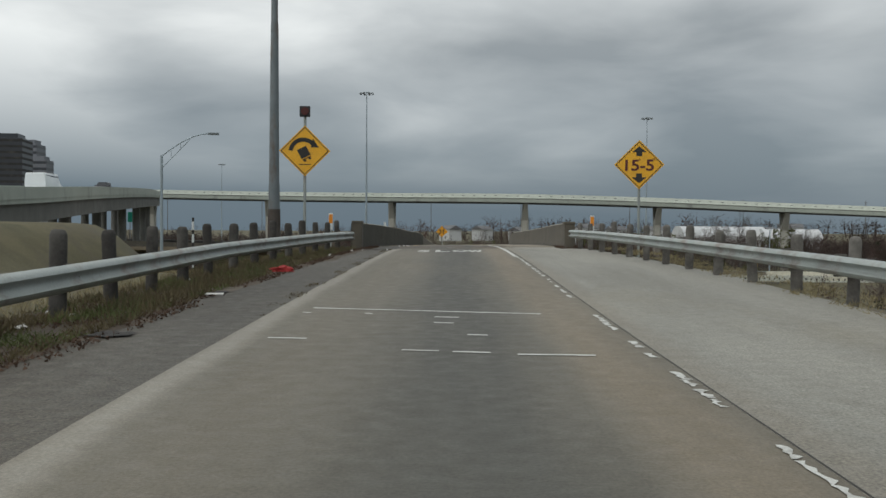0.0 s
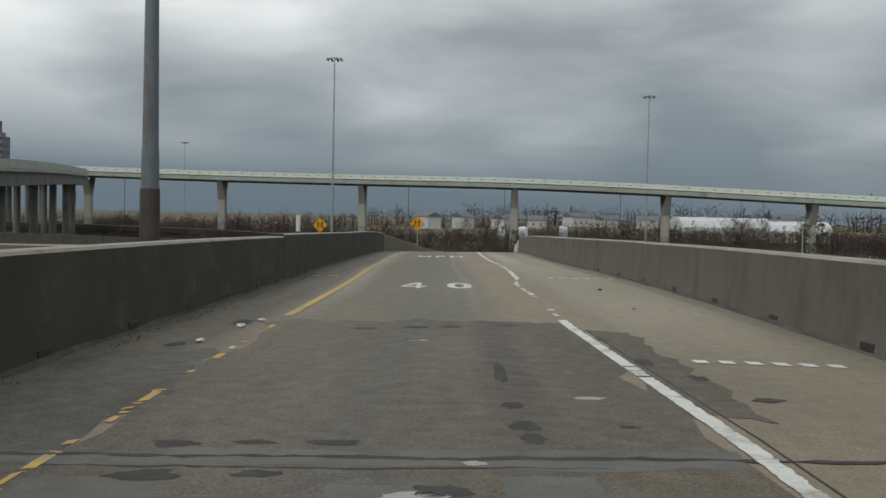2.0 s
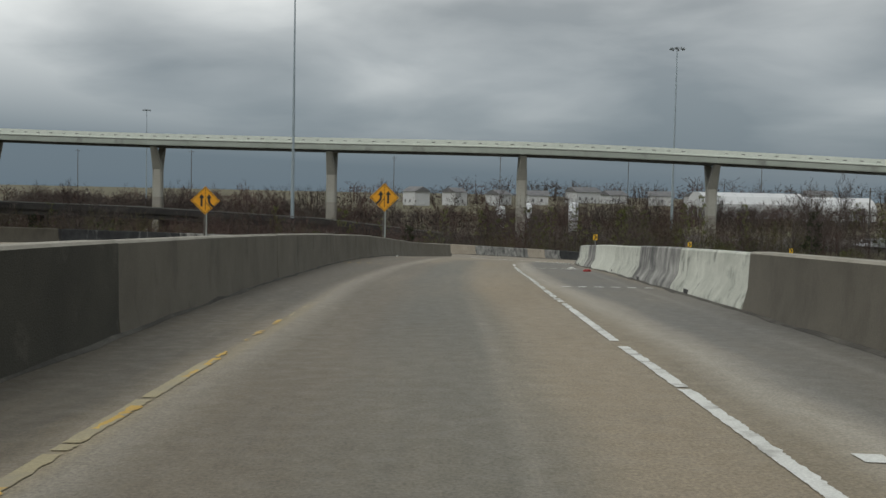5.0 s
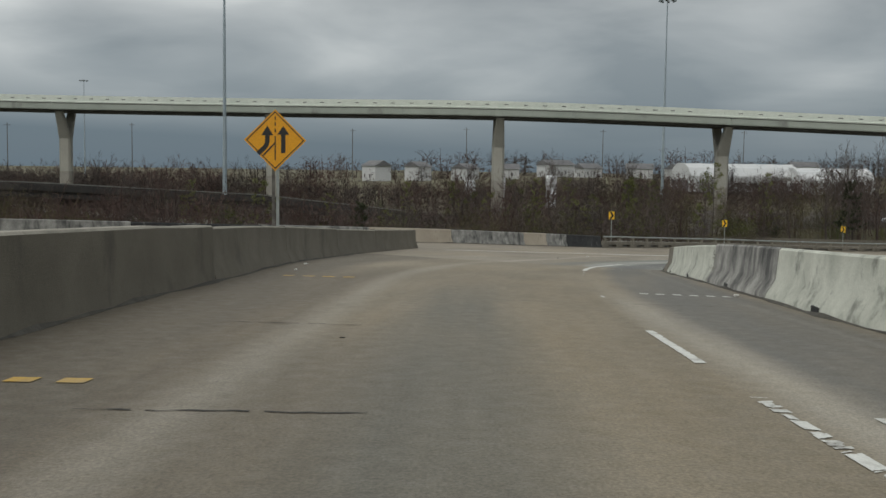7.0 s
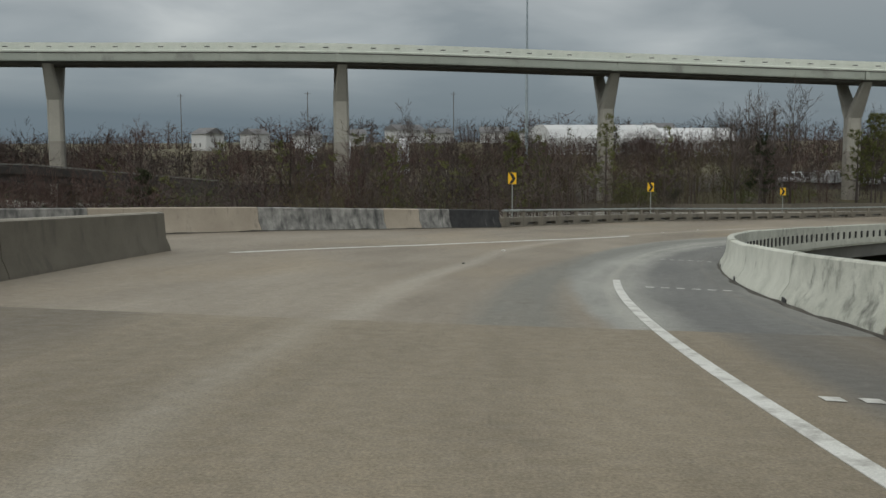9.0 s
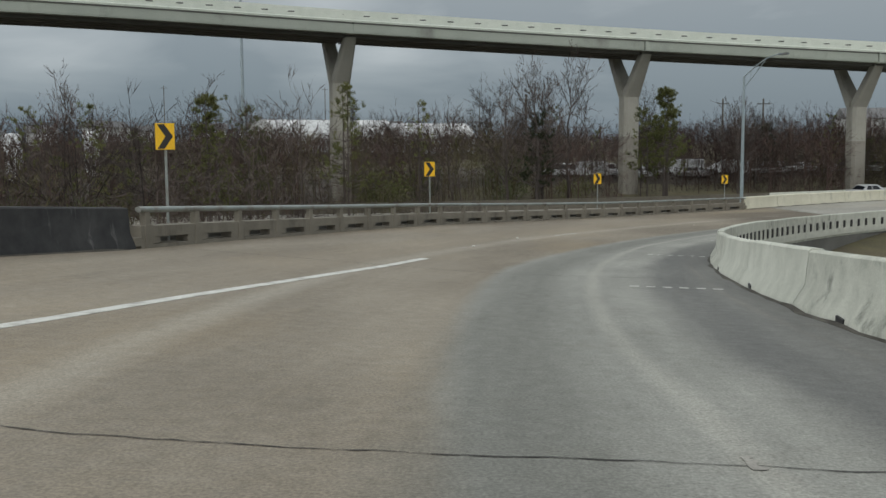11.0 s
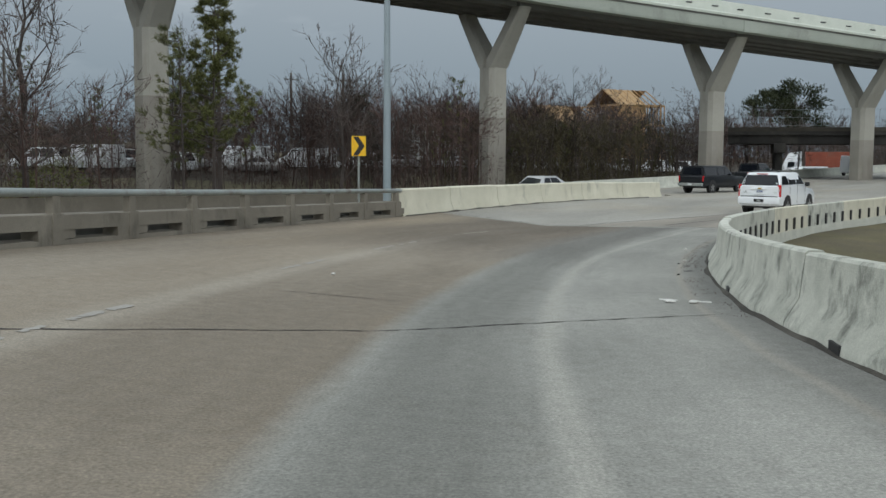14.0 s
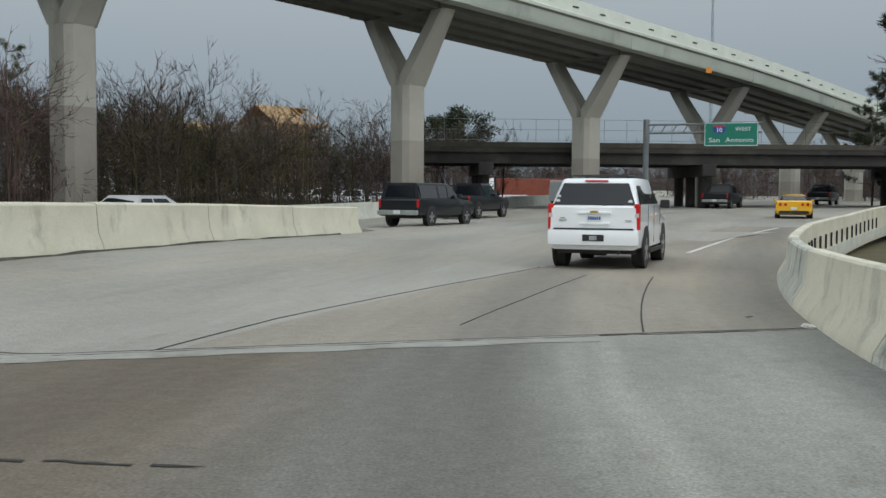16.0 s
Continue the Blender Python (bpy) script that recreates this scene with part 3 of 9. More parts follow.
def letters(text, size, stretch=1.0, bold=0.0):
    """The outline of a text in Blender's own font as a bmesh in x and y, centred across, its foot at y = 0."""
    cu = bpy.data.curves.new("lettering", "FONT")
    cu.fill_mode = "BOTH"
    cu.body, cu.size, cu.align_x, cu.offset = text, size, "CENTER", bold
    cu.resolution_u = 5
    ob = bpy.data.objects.new("lettering", cu)
    scene.collection.objects.link(ob)
    dg = bpy.context.evaluated_depsgraph_get()
    me = bpy.data.meshes.new_from_object(ob.evaluated_get(dg))
    bm = bmesh.new()
    bm.from_mesh(me)
    bpy.data.objects.remove(ob)
    for v in bm.verts:
        v.co.y *= stretch
    return bm


# ---- the ramp's alignment: heading, height and crossfall every 12 m ----
STEP, FIRST = 12.0, -36.0
HEADING = [0.25, 0.31, 0.15, 0.34, -0.53, -0.91, -0.82, -1.85, -0.22, -1.32, -2.01, -1.63, -3.32, -5.64, -9.74, -14.89, -21.04, -27.56, -34.25, -40.66, -47.03, -53.40, -61.37, -70.12, -77.44, -83.74, -88.09, -90.87, -91.87, -91.86, -91.89, -91.88, -91.89, -91.88, -91.88, -91.88, -91.88]
GRADE_Z = [-1.20, -0.93, -0.48, -0.04, 0.20, 0.41, 0.53, 0.46, 0.30, 0.12, -0.05, -0.42, -0.90, -1.44, -2.05, -2.91, -3.83, -4.69, -5.53, -6.35, -7.11, -7.76, -8.30, -8.66, -8.93, -9.03, -8.93, -8.69, -8.53, -8.39, -8.25, -8.10, -7.96, -7.82, -7.75, -7.74, -7.74]
BANK = [-0.18, -0.18, -0.18, -0.07, 0.22, 0.53, 0.67, 0.67, 0.67, 0.70, 0.74, 0.68, 0.35, -0.14, -0.57, -0.90, -1.07, -0.92, -0.68, -0.69, -0.63, -0.44, -0.38, -0.29, -0.17, -0.15, -0.15, -0.15, -0.15, -0.15, -0.15, -0.15, -0.15, -0.15, -0.15, -0.15, -0.15]
STATION = FIRST + STEP * np.arange(len(HEADING))


def curve_through(values, s):
    v, slope = np.array(values), np.gradient(np.array(values), STATION)
    j = np.clip(((s - FIRST) / STEP).astype(int), 0, len(v) - 2)
    u = (s - STATION[j]) / STEP
    return (2 * u**3 - 3 * u**2 + 1) * v[j] + (3 * u**2 - 2 * u**3) * v[j + 1] + STEP * ((u**3 - 2 * u**2 + u) * slope[j] + (u**3 - u**2) * slope[j + 1])


FINE = np.arange(FIRST, STATION[-1], 0.5)
TURN = np.radians(curve_through(HEADING, FINE))
mid_turn = (TURN[1:] + TURN[:-1]) / 2
LINE_X = np.r_[0, np.cumsum(-np.sin(mid_turn) * 0.5)]
LINE_Y = np.r_[0, np.cumsum(np.cos(mid_turn) * 0.5)]
zero = int(round(-FIRST / 0.5))
LINE_X, LINE_Y = LINE_X - LINE_X[zero], LINE_Y - LINE_Y[zero]
LINE_Z, LINE_BANK = curve_through(GRADE_Z, FINE), np.radians(curve_through(BANK, FINE))


# how far the outer side of the curve is lifted, eight metres out
LEFT_RISE = [(125, 0.0), (150, 0.2), (178, 0.37), (190, 0.46), (206, 0.56), (240, 0.5), (250, 0.51), (258, 0.48), (265, 0.4), (273, 0.24), (285, 0.0), (300, -0.1)]


def between(table, s):
    return float(np.interp(s, [a for a, _ in table], [b for _, b in table]))


def spot(s, d, up=0.0):
    """The point d metres right of the driven line at station s, up above the pavement."""
    x, y, z, h, b = (float(np.interp(s, FINE, a)) for a in (LINE_X, LINE_Y, LINE_Z, TURN, LINE_BANK))
    z += max(min(d, 6.0), -13.0) * math.tan(b)
    if d < -1.0 and s > 125:
        start = between([(240, 1.0), (249, 4.0)], s)
        z += (between(LEFT_RISE, s) + 8.0 * math.tan(b)) * max(min(-d, 12.0) - start, 0.0) / (8.0 - start)
    return Vector((x + d * math.cos(h), y + d * math.sin(h), z + up))


def turned(s):
    return float(np.interp(s, FINE, TURN))


def stand(s, d, up=0.0, turn=0.0):
    """A pose at a place of the road, facing along it."""
    return Matrix.Translation(spot(s, d, up)) @ Matrix.Rotation(turned(s) + radians(turn), 4, "Z")


def sweep(bm, stations, profile, line, closed=True, uv=None, shear=None):
    """Carry a profile of (offset right, height) along the road at the lateral place line(s)."""
    rings = []
    for s in stations:
        d0 = line(s)
        pts = profile(s) if callable(profile) else profile
        k = shear(s) if shear else 0.0
        rings.append([(bm.verts.new(spot(s + k * (d0 + d), d0 + d, z)), d0 + d, s + k * (d0 + d)) for d, z in pts])
    lay = bm.loops.layers.uv.verify() if uv else None
    n = len(rings[0])
    for a, b in zip(rings, rings[1:]):
        for i in range(n if closed else n - 1):
            quad = (a[i], a[(i + 1) % n], b[(i + 1) % n], b[i])
            f = bm.faces.new([q[0] for q in quad])
            if lay:
                for loop, q in zip(f.loops, quad):
                    loop[lay].uv = (q[1], q[2])
    if closed and not shear:
        bm.faces.new([v for v, *_ in rings[0]][::-1])
        bm.faces.new([v for v, *_ in rings[-1]])


def steps(a, b, step=2.0):
    n = max(1, int(round((b - a) / step)))
    return [a + (b - a) * i / n for i in range(n + 1)]


# ---- ground ----
def freeway_y(x):
    """The freeway's centre line bends away to the north-west."""
    return 220.5 + 0.004 * max(90.0 - x, 0.0) ** 2


def ground_height(x, y):
    """Flat land, with the fill that carries the start of the ramp and low banks along the freeway."""
    along = min(max((44.0 - y) / 16.0, 0.0), 1.0)
    if x < -8:
        along = max(along, min(max((120.0 - y) / 75.0, 0.0), 1.0) * min((-8 - x) / 14.0, 1.0))
    along = along * along * (3 - 2 * along)
    left = min(max((x + 75.0) / 45.0, 0.0), 1.0)
    right = min(max((19.0 - x) / 12.0, 0.0), 1.0)
    across = min(left, right)
    across = across * across * (3 - 2 * across)
    knoll = min(max((-x - 11.0) / 14.0, 0.0), 1.0) * min(max((62.0 + x) / 20.0, 0.0), 1.0) * min(max((84.0 - y) / 12.0, 0.0), 1.0) * min(max((y + 10) / 30.0, 0.0), 1.0)
    bank = min(max((y - freeway_y(x) - 26.0) / 32.0, 0.0), 1.0) * min(max((x - 20.0) / 50.0, 0.0), 1.0) * min(max((420.0 - x) / 100.0, 0.0), 1.0)
    z = -9.4 + 2.1 * bank * bank * (3 - 2 * bank) + (9.25 + 0.16 * max(min(y, 30) / 30, 0)) * along * across
    z = max(z, -9.4 + 10.9 * knoll * knoll * (3 - 2 * knoll)) if knoll > 0 else z
    hill = 1.0
    for u in ((y - 395) / 60, (700 - y) / 100, (x + 90) / 70, (300 - x) / 80):
        hill *= min(max(u, 0.0), 1.0)
    z += 5.0 * hill
    hollow = 1.0
    for u in ((x - 30) / 25, (105 - x) / 25, (207 - y) / 12, (y - 120) / 30):
        hollow *= min(max(u, 0.0), 1.0)
    z -= 2.2 * hollow
    return z + 0.25 * noise.noise(Vector((x * 0.05, y * 0.05, 0.0))) * (1 - along * across) + 0.05 * noise.noise(Vector((x * 0.4, y * 0.4, 3.0)))


def graded(lo, a, b, hi, fine, grow=1.16):
    mid = list(np.arange(a, b + 0.01, fine))
    out, step = mid[:], fine
    while out[-1] < hi:
        step = min(step * grow, 18.0 if out[-1] < 700 else 1e9)
        out.append(out[-1] + step)
    step = fine
    while out[0] > lo:
        step *= grow
        out.insert(0, out[0] - step)
    return out


gx, gy = graded(-4000, -60, 30, 4000, 1.5), graded(-800, -40, 52, 4200, 1.5)
bm = bmesh.new()
grid = [[bm.verts.new((x, y, ground_height(x, y))) for x in gx] for y in gy]
for j in range(len(gy) - 1):
    for i in range(len(gx) - 1):
        bm.faces.new((grid[j][i], grid[j][i + 1], grid[j + 1][i + 1], grid[j + 1][i]))
ground = smooth(part("ground", bm, M_grass), 180)
tagged(ground, "flat land of dry winter grass below the ramp", "ground", kind="structure")

# ---- pavement ----
LEFT_WALL = [(37, -3.36), (60, -3.38), (85, -3.18), (108, -3.7), (120, -4.2), (130, -4.6), (145, -6.5), (163, -9.5)]
RIGHT_WALL = [(36, 3.96), (61, 4.31), (80, 4.06), (92, 4.2), (112, 4.85), (125, 4.7), (140, 4.7), (159, 4.2), (175, 4.0), (188, 3.75), (205, 3.25), (226, 2.95), (240, 2.95), (251, 3.3), (257, 3.75), (263, 4.3), (272, 5.4), (281, 7.0), (300, 10.0), (320, 12.0), (360, 14.0)]
OUTER_LEFT = [(138, -27.0), (150, -20.0), (165, -14.0), (178, -10.25), (187, -8.4), (208, -8.2), (226, -7.4), (238, -7.15), (244, -7.15), (250, -7.6), (257, -8.0), (265, -8.3), (275, -8.2)]
EDGE_LINE = [(-36, 1.78), (35, 1.74), (40, 1.71), (46.5, 1.5), (55.5, 1.47), (58, 1.7), (62.8, 1.9), (66, 1.97), (68.5, 1.95), (70.3, 1.87), (73.3, 1.84), (76, 1.8), (80, 1.76), (92, 1.82), (106, 2.12), (124, 2.08), (139, 2.15), (153, 1.9), (165, 1.6), (176, 1.4), (195, 0.85), (207, 0.58), (235, 0.6), (260, 1.9)]


def left_wall(s):
    return between(LEFT_WALL, s)


def right_wall(s):
    return between(RIGHT_WALL, s)


def outer_left(s):
    return between(OUTER_LEFT, s)


def edge_line(s):
    return between(EDGE_LINE, s)


def strip(name, material, s0, s1, dl, dr, up, label, cells=4, deep=0.35, shear=None):
    """A slab of pavement between two lateral edges."""
    bm = bmesh.new()

    def profile(s):
        a, b = dl(s), dr(s)
        top = [(a + (b - a) * i / cells, up) for i in range(cells + 1)]
        return top + [(b, up - deep), (a, up - deep)]

    sweep(bm, steps(s0, s1, 1.0), profile, lambda s: 0.0, uv=True, shear=shear)
    return tagged(part(name, bm, material), label, "road", kind="structure")


def left_pave(s):
    return left_wall(s) - 0.2 if s < 150 else outer_left(s) - 0.2


def slab_edge(s):
    return between([(250.3, -3.1), (253.3, -2.75), (256.8, -2.05), (261.3, -1.1), (270, 0.6), (288, 3.0)], s)


def skewed(s):
    """The joint at the foot of the ramp lies askew; the slabs lean into it."""
    return between([(236, 0.0), (251.8, 0.5), (272, 0.0)], s)


strip("road_ramp_start", M_lane_start, -36, 38, lambda s: -2.1, lambda s: edge_line(s) + 0.12, 0.0, "worn tan concrete lane of the ramp")
strip("road_shoulder_start", M_shoulder, -36, 38, lambda s: edge_line(s) + 0.12, lambda s: 5.3 if s < 20 else 5.3 - (s - 20) * 0.05, 0.003, "pale grey asphalt shoulder of the ramp")
strip("road_gutter_start", M_oldpave, -36, 38, lambda s: -3.9, lambda s: -2.1, -0.015, "patched dark asphalt gutter beside the lane")
strip("road_ramp_bridge", M_lane, 38, 150, left_pave, lambda s: right_wall(s) + 0.2, 0.0, "tan concrete deck of the ramp bridge", 10)
strip("road_merge", M_lane_merge, 150, 251.8, left_pave, lambda s: right_wall(s) + 0.2, 0.0, "wide tan and grey concrete deck where two ramps merge", 40, shear=skewed)
strip("road_merge_end", M_freeway, 251.8, 288, lambda s: outer_left(s) - 0.3 if s < 276 else -9.5, slab_edge, 0.0, "pale new concrete where the ramp meets the freeway", 24, shear=skewed)
strip("road_lane_end", M_lane_end, 251.8, 288, slab_edge, lambda s: right_wall(s) + 0.2, 0.0, "brownish concrete lane at the foot of the ramp", 4, shear=skewed)
strip("road_exit_lane", M_freeway, 288, 372, lambda s: -9.5, lambda s: right_wall(s) + 0.2, 0.0, "pale concrete lanes running under the overpass", 6)

# left ramp that joins behind the dividing wall
strip("road_joining_ramp", M_lane, 96, 150.3, lambda s: between([(96, -46), (138, -27.2), (150, -22.8)], s), lambda s: left_wall(s) - 0.75, -0.01, "tan concrete deck of the ramp that joins from beyond the wall", 4)


def freeway_z(x):
    return -8.98 + 0.012 * max(min(x, 240) - 95, 0)


def freeway_south(x):
    """The freeway's near edge, kept north of the ramp's inner barrier."""
    return between([(60, 222), (85, 222), (100, 218), (120, 212), (140, 207), (160, 204)], x)


bm = bmesh.new()
lay = bm.loops.layers.uv.verify()
rows = []
for x in list(range(-90, 300, 6)) + [320, 360, 420, 520, 700]:
    rows.append([(bm.verts.new((x, y + freeway_y(x) - 220.5, freeway_z(x) - (between([(60, 0.0), (72, 0.14), (98, 0.14), (108, 0.0)], x) if y < 230 else 0.0))), y, x) for y in [freeway_south(x) + (237 - freeway_south(x)) * i / 7 for i in range(8)]])
for a, b in zip(rows, rows[1:]):
    for i in range(7):
        q = (a[i], b[i], b[i + 1], a[i + 1])
        f = bm.faces.new([v for v, *_ in q])
        for loop, (v, u, w) in zip(f.loops, q):
            loop[lay].uv = (u, w)
tagged(part("road_freeway", bm, M_freeway), "pale concrete freeway passing under the overpass", "road", kind="structure")

# deck underside: girders and bents below the ramp bridge
bm = bmesh.new()
for off in (-2.6, 0.2, 3.0):
    sweep(bm, steps(40, 250, 5.0), [(off - 0.35, -0.36), (off + 0.35, -0.36), (off + 0.25, -1.35), (off - 0.25, -1.35)], lambda s: 0.0)
tagged(part("ramp_girders", bm, M_girder), "grey concrete girders under the ramp deck", "girder", kind="structure")


def bent(s):
    t = thing("ramp_bent", stand(s, 0.5, -1.35), "grey concrete bent with two round columns under the ramp", "bent", "bents of the ramp", "structure")
    foot = -12.0 - t.matrix_world.translation.z
    bm = bmesh.new()
    box(bm, (8.0, 1.0, 0.9), (0, 0, -0.45), bevel=0.04)
    part("cap_beam", bm, M_girder, t)
    for x in (-2.4, 2.4):
        bm = bmesh.new()
        tube(bm, (x, 0, -0.9), (x, 0, min(foot, -1.2)), 0.45, sides=16)
        smooth(part("column", bm, M_girder, t))


for s in (62, 86, 110, 134, 158, 182, 206, 228):
    bent(s)


# ---- walls and barriers of the ramp ----
def wall_profile(side, high, foot=0.16):
    """side +1: the traffic face looks left (a wall on the right-hand side); -1: mirrored."""
    top = 0.42 - foot
    p = [(0, -0.05), (0.02, 0.09), (foot * 0.78, 0.33), (foot, high - 0.03), (foot + 0.03, high), (foot + top - 0.03, high), (foot + top, high - 0.03), (foot + top + 0.02, -0.5), (0.0, -0.5)]
    return [(side * d, z) for d, z in p]


def wall_run(name, s0, s1, line, side, high, material, label, piece=6.0, gap=0.018, foot=0.16):
    """A barrier of cast lengths with open joints."""
    t = thing(name, stand((s0 + s1) / 2, line((s0 + s1) / 2)), label, "concrete barrier", kind="structure")
    inv = t.matrix_world.inverted()
    n = max(1, int(round((s1 - s0) / piece)))
    for i in range(n):
        a, b = s0 + (s1 - s0) * i / n + gap, s0 + (s1 - s0) * (i + 1) / n - gap
        bm = bmesh.new()
        sweep(bm, steps(a, b, 1.5), wall_profile(side, high + 0.012 * math.sin(i * 2.3), foot), line)
        for v in bm.verts:
            v.co = inv @ v.co
        mat = material[i % len(material)] if isinstance(material, list) else material
        ob = smooth(part("barrier_length", bm, mat, t), 30)
        # parapet faces that look up get a paler material than the sides
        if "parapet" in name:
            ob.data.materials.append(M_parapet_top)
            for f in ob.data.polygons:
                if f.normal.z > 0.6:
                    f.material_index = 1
    return t


wall_run("wall_left_parapet", 38.2, 56, left_wall, -1, 0.95, M_barrier_left, "dark weathered concrete parapet with moss stains", 18, foot=0.03)
wall_run("wall_left_parapet", 56, 92, left_wall, -1, 1.0, M_barrier_left, "dark weathered concrete parapet with moss stains", 18, foot=0.03)
wall_run("wall_left_parapet", 92, 128, left_wall, -1, 1.0, M_barrier_mid, "brown-grey weathered concrete parapet", 12, foot=0.06)
wall_run("wall_left_parapet_end", 128, 162, left_wall, -1, 0.95, M_barrier_mid, "weathered concrete dividing wall between two ramps", 9)
wall_run("wall_right_parapet", 37.2, 96, right_wall, 1, 0.88, M_barrier, "brown-grey weathered concrete parapet with drain holes", 20, foot=0.1)
for s0, s1, mats, piece in ((96.05, 118.3, [M_barrier_mottle, M_barrier_streak, M_barrier_mottle, M_barrier_new], 5.6), (118.3, 121.2, M_barrier_streak, 3), (121.2, 139, [M_barrier_mottle, M_barrier_streak, M_barrier_mottle], 6), (139, 150, [M_barrier_mottle, M_barrier_mid], 5.5)):
    wall_run("wall_right_barrier", s0, s1, right_wall, 1, 0.84, mats, "pale concrete barrier lengths streaked with black", piece, foot=0.21)
wall_run("wall_right_curve", 245, 262, right_wall, 1, 0.82, [M_barrier_mottle, M_barrier_cream, M_barrier_mottle], "cream stained concrete barrier near the ramp foot", 5.6, foot=0.21)
wall_run("wall_right_curve", 150, 245, right_wall, 1, 0.82, [M_barrier_mottle, M_barrier_new, M_barrier_new, M_barrier_mottle, M_barrier_mottle], "pale stained concrete barrier round the inside of the curve", 5.2, foot=0.21)
wall_run("wall_right_exit", 262, 340, right_wall, 1, 0.82, M_barrier_cream, "pale concrete barrier curving away at the ramp foot", 9, foot=0.21)
wall_run("wall_outer_left", 139, 178.7, outer_left, -1, 0.86, [M_barrier_dark, M_barrier_streak, M_barrier_dark, M_barrier_streak, M_barrier_tan, M_barrier_streak], "black-stained concrete barrier with bare patches", 6.6)
for s0, s1, mat, label in ((178.7, 181.1, M_barrier_tan, "bare tan concrete barrier with pale drips at its foot"), (181.1, 183.3, M_barrier_streak, "grey concrete barrier streaked black and white"), (183.3, 187.3, M_barrier_dark, "black-stained concrete barrier beside the open railing")):
    wall_run("wall_outer_left", s0, s1, outer_left, -1, 0.86, mat, label, 4)
wall_run("wall_freeway_left", 244.3, 273.8, outer_left, -1, 0.86, M_barrier_cream, "pale cast concrete barrier beside the freeway", 5)
wall_run("wall_joining_ramp", 98, 139, lambda s: between([(98, -45), (139, -26.6)], s), -1, 0.86, M_barrier, "weathered concrete barrier of the joining ramp", 10)


# dirt swept against the barrier feet; from 39 to 96 it paints their shaded step
for name, s0, s1, line, side in (("dirt_line", 96, 249, right_wall, 1), ("dirt_line", 39, 96, right_wall, 1), ("dirt_line", 39, 150, left_wall, -1), ("dirt_line", 150, 187, outer_left, -1), ("dirt_line", 244.5, 272, outer_left, -1)):
    bm = bmesh.new()
    sweep(bm, steps(s0, s1, 0.8), lambda s: [(-side * max(0.01, 0.04 + 0.13 * noise.noise(Vector((s * 0.6, side, 1.0)))), 0.003), (side * 0.01, max(0.008, 0.03 + 0.06 * noise.noise(Vector((s * 0.9, side, 4.0))))), (side * 0.05, -0.05), (0.0, -0.05)], line)
    tagged(part(name, bm, M_foot_strip), "dark dirt and painted shade along the foot of the barrier", "dirt", kind="structure")

# slots and deck edge on the outer side of the right-hand wall
bm = bmesh.new()
sweep(bm, steps(38, 340, 3.0), [(0.50, -0.02), (0.50, -0.38), (-0.5, -0.5), (-0.5, -0.36)], right_wall)
tagged(part("deck_edge", bm, M_barrier_new), "pale concrete edge of the ramp deck", "deck edge", kind="structure")
# solid black boxes on the face; the openings' shade is in their colour
slot_bm = bmesh.new()
box(slot_bm, (0.05, 0.3, 0.42))
slot_mesh = mesh_of("drain_slot", slot_bm, M_trim)
drains = thing("drain_slots", stand(240, 4), "solid black boxes for the shaded drain slots of the barrier", "drain slot", kind="structure")
for i in range(108):
    s = 150 + i * 1.3
    ob = new("drain_slot", slot_mesh)
    ob.parent = drains
    ob.matrix_parent_inverse = drains.matrix_world.inverted()
    ob.matrix_world = stand(s, right_wall(s) + 0.445, 0.2)
# black boxes again, painting the shaded drain holes at the foot
scup_bm = bmesh.new()
box(scup_bm, (0.16, 0.32, 0.09), bevel=0.01)
scup_mesh = mesh_of("scupper", scup_bm, M_trim)
for k, (line, side, places) in enumerate(((left_wall, -1, [40.5 + 2.45 * i for i in range(9)]), (right_wall, 1, [41 + 3.05 * i for i in range(13)]), (right_wall, 1, [100 + 6.1 * i for i in range(25)]))):
    for s in places:
        ob = new("scupper", scup_mesh)
        ob.parent = drains
        ob.matrix_parent_inverse = drains.matrix_world.inverted()
        ob.matrix_world = stand(s, line(s) + side * 0.085, 0.06)


# the parapet ends at the start of the bridge
def end_block(s, d, label, high, wide):
    t = thing("parapet_end_block", stand(s, d), label, "concrete block", kind="structure")
    bm = bmesh.new()
    box(bm, (wide, 0.62, high + 0.6), (0, 0, high / 2 - 0.3), bevel=0.05)
    part("block", bm, M_barrier, t)
    bm = bmesh.new()
    box(bm, (wide + 0.03, 0.66, 0.1), (0, 0, high), bevel=0.035)
    part("cap", bm, M_barrier, t)
    return t


end_block(37.85, -3.5, "weathered concrete end block of the parapet", 0.97, 0.36)
end_block(36.85, 4.14, "weathered concrete end block with rust-brown stain", 0.88, 0.36)


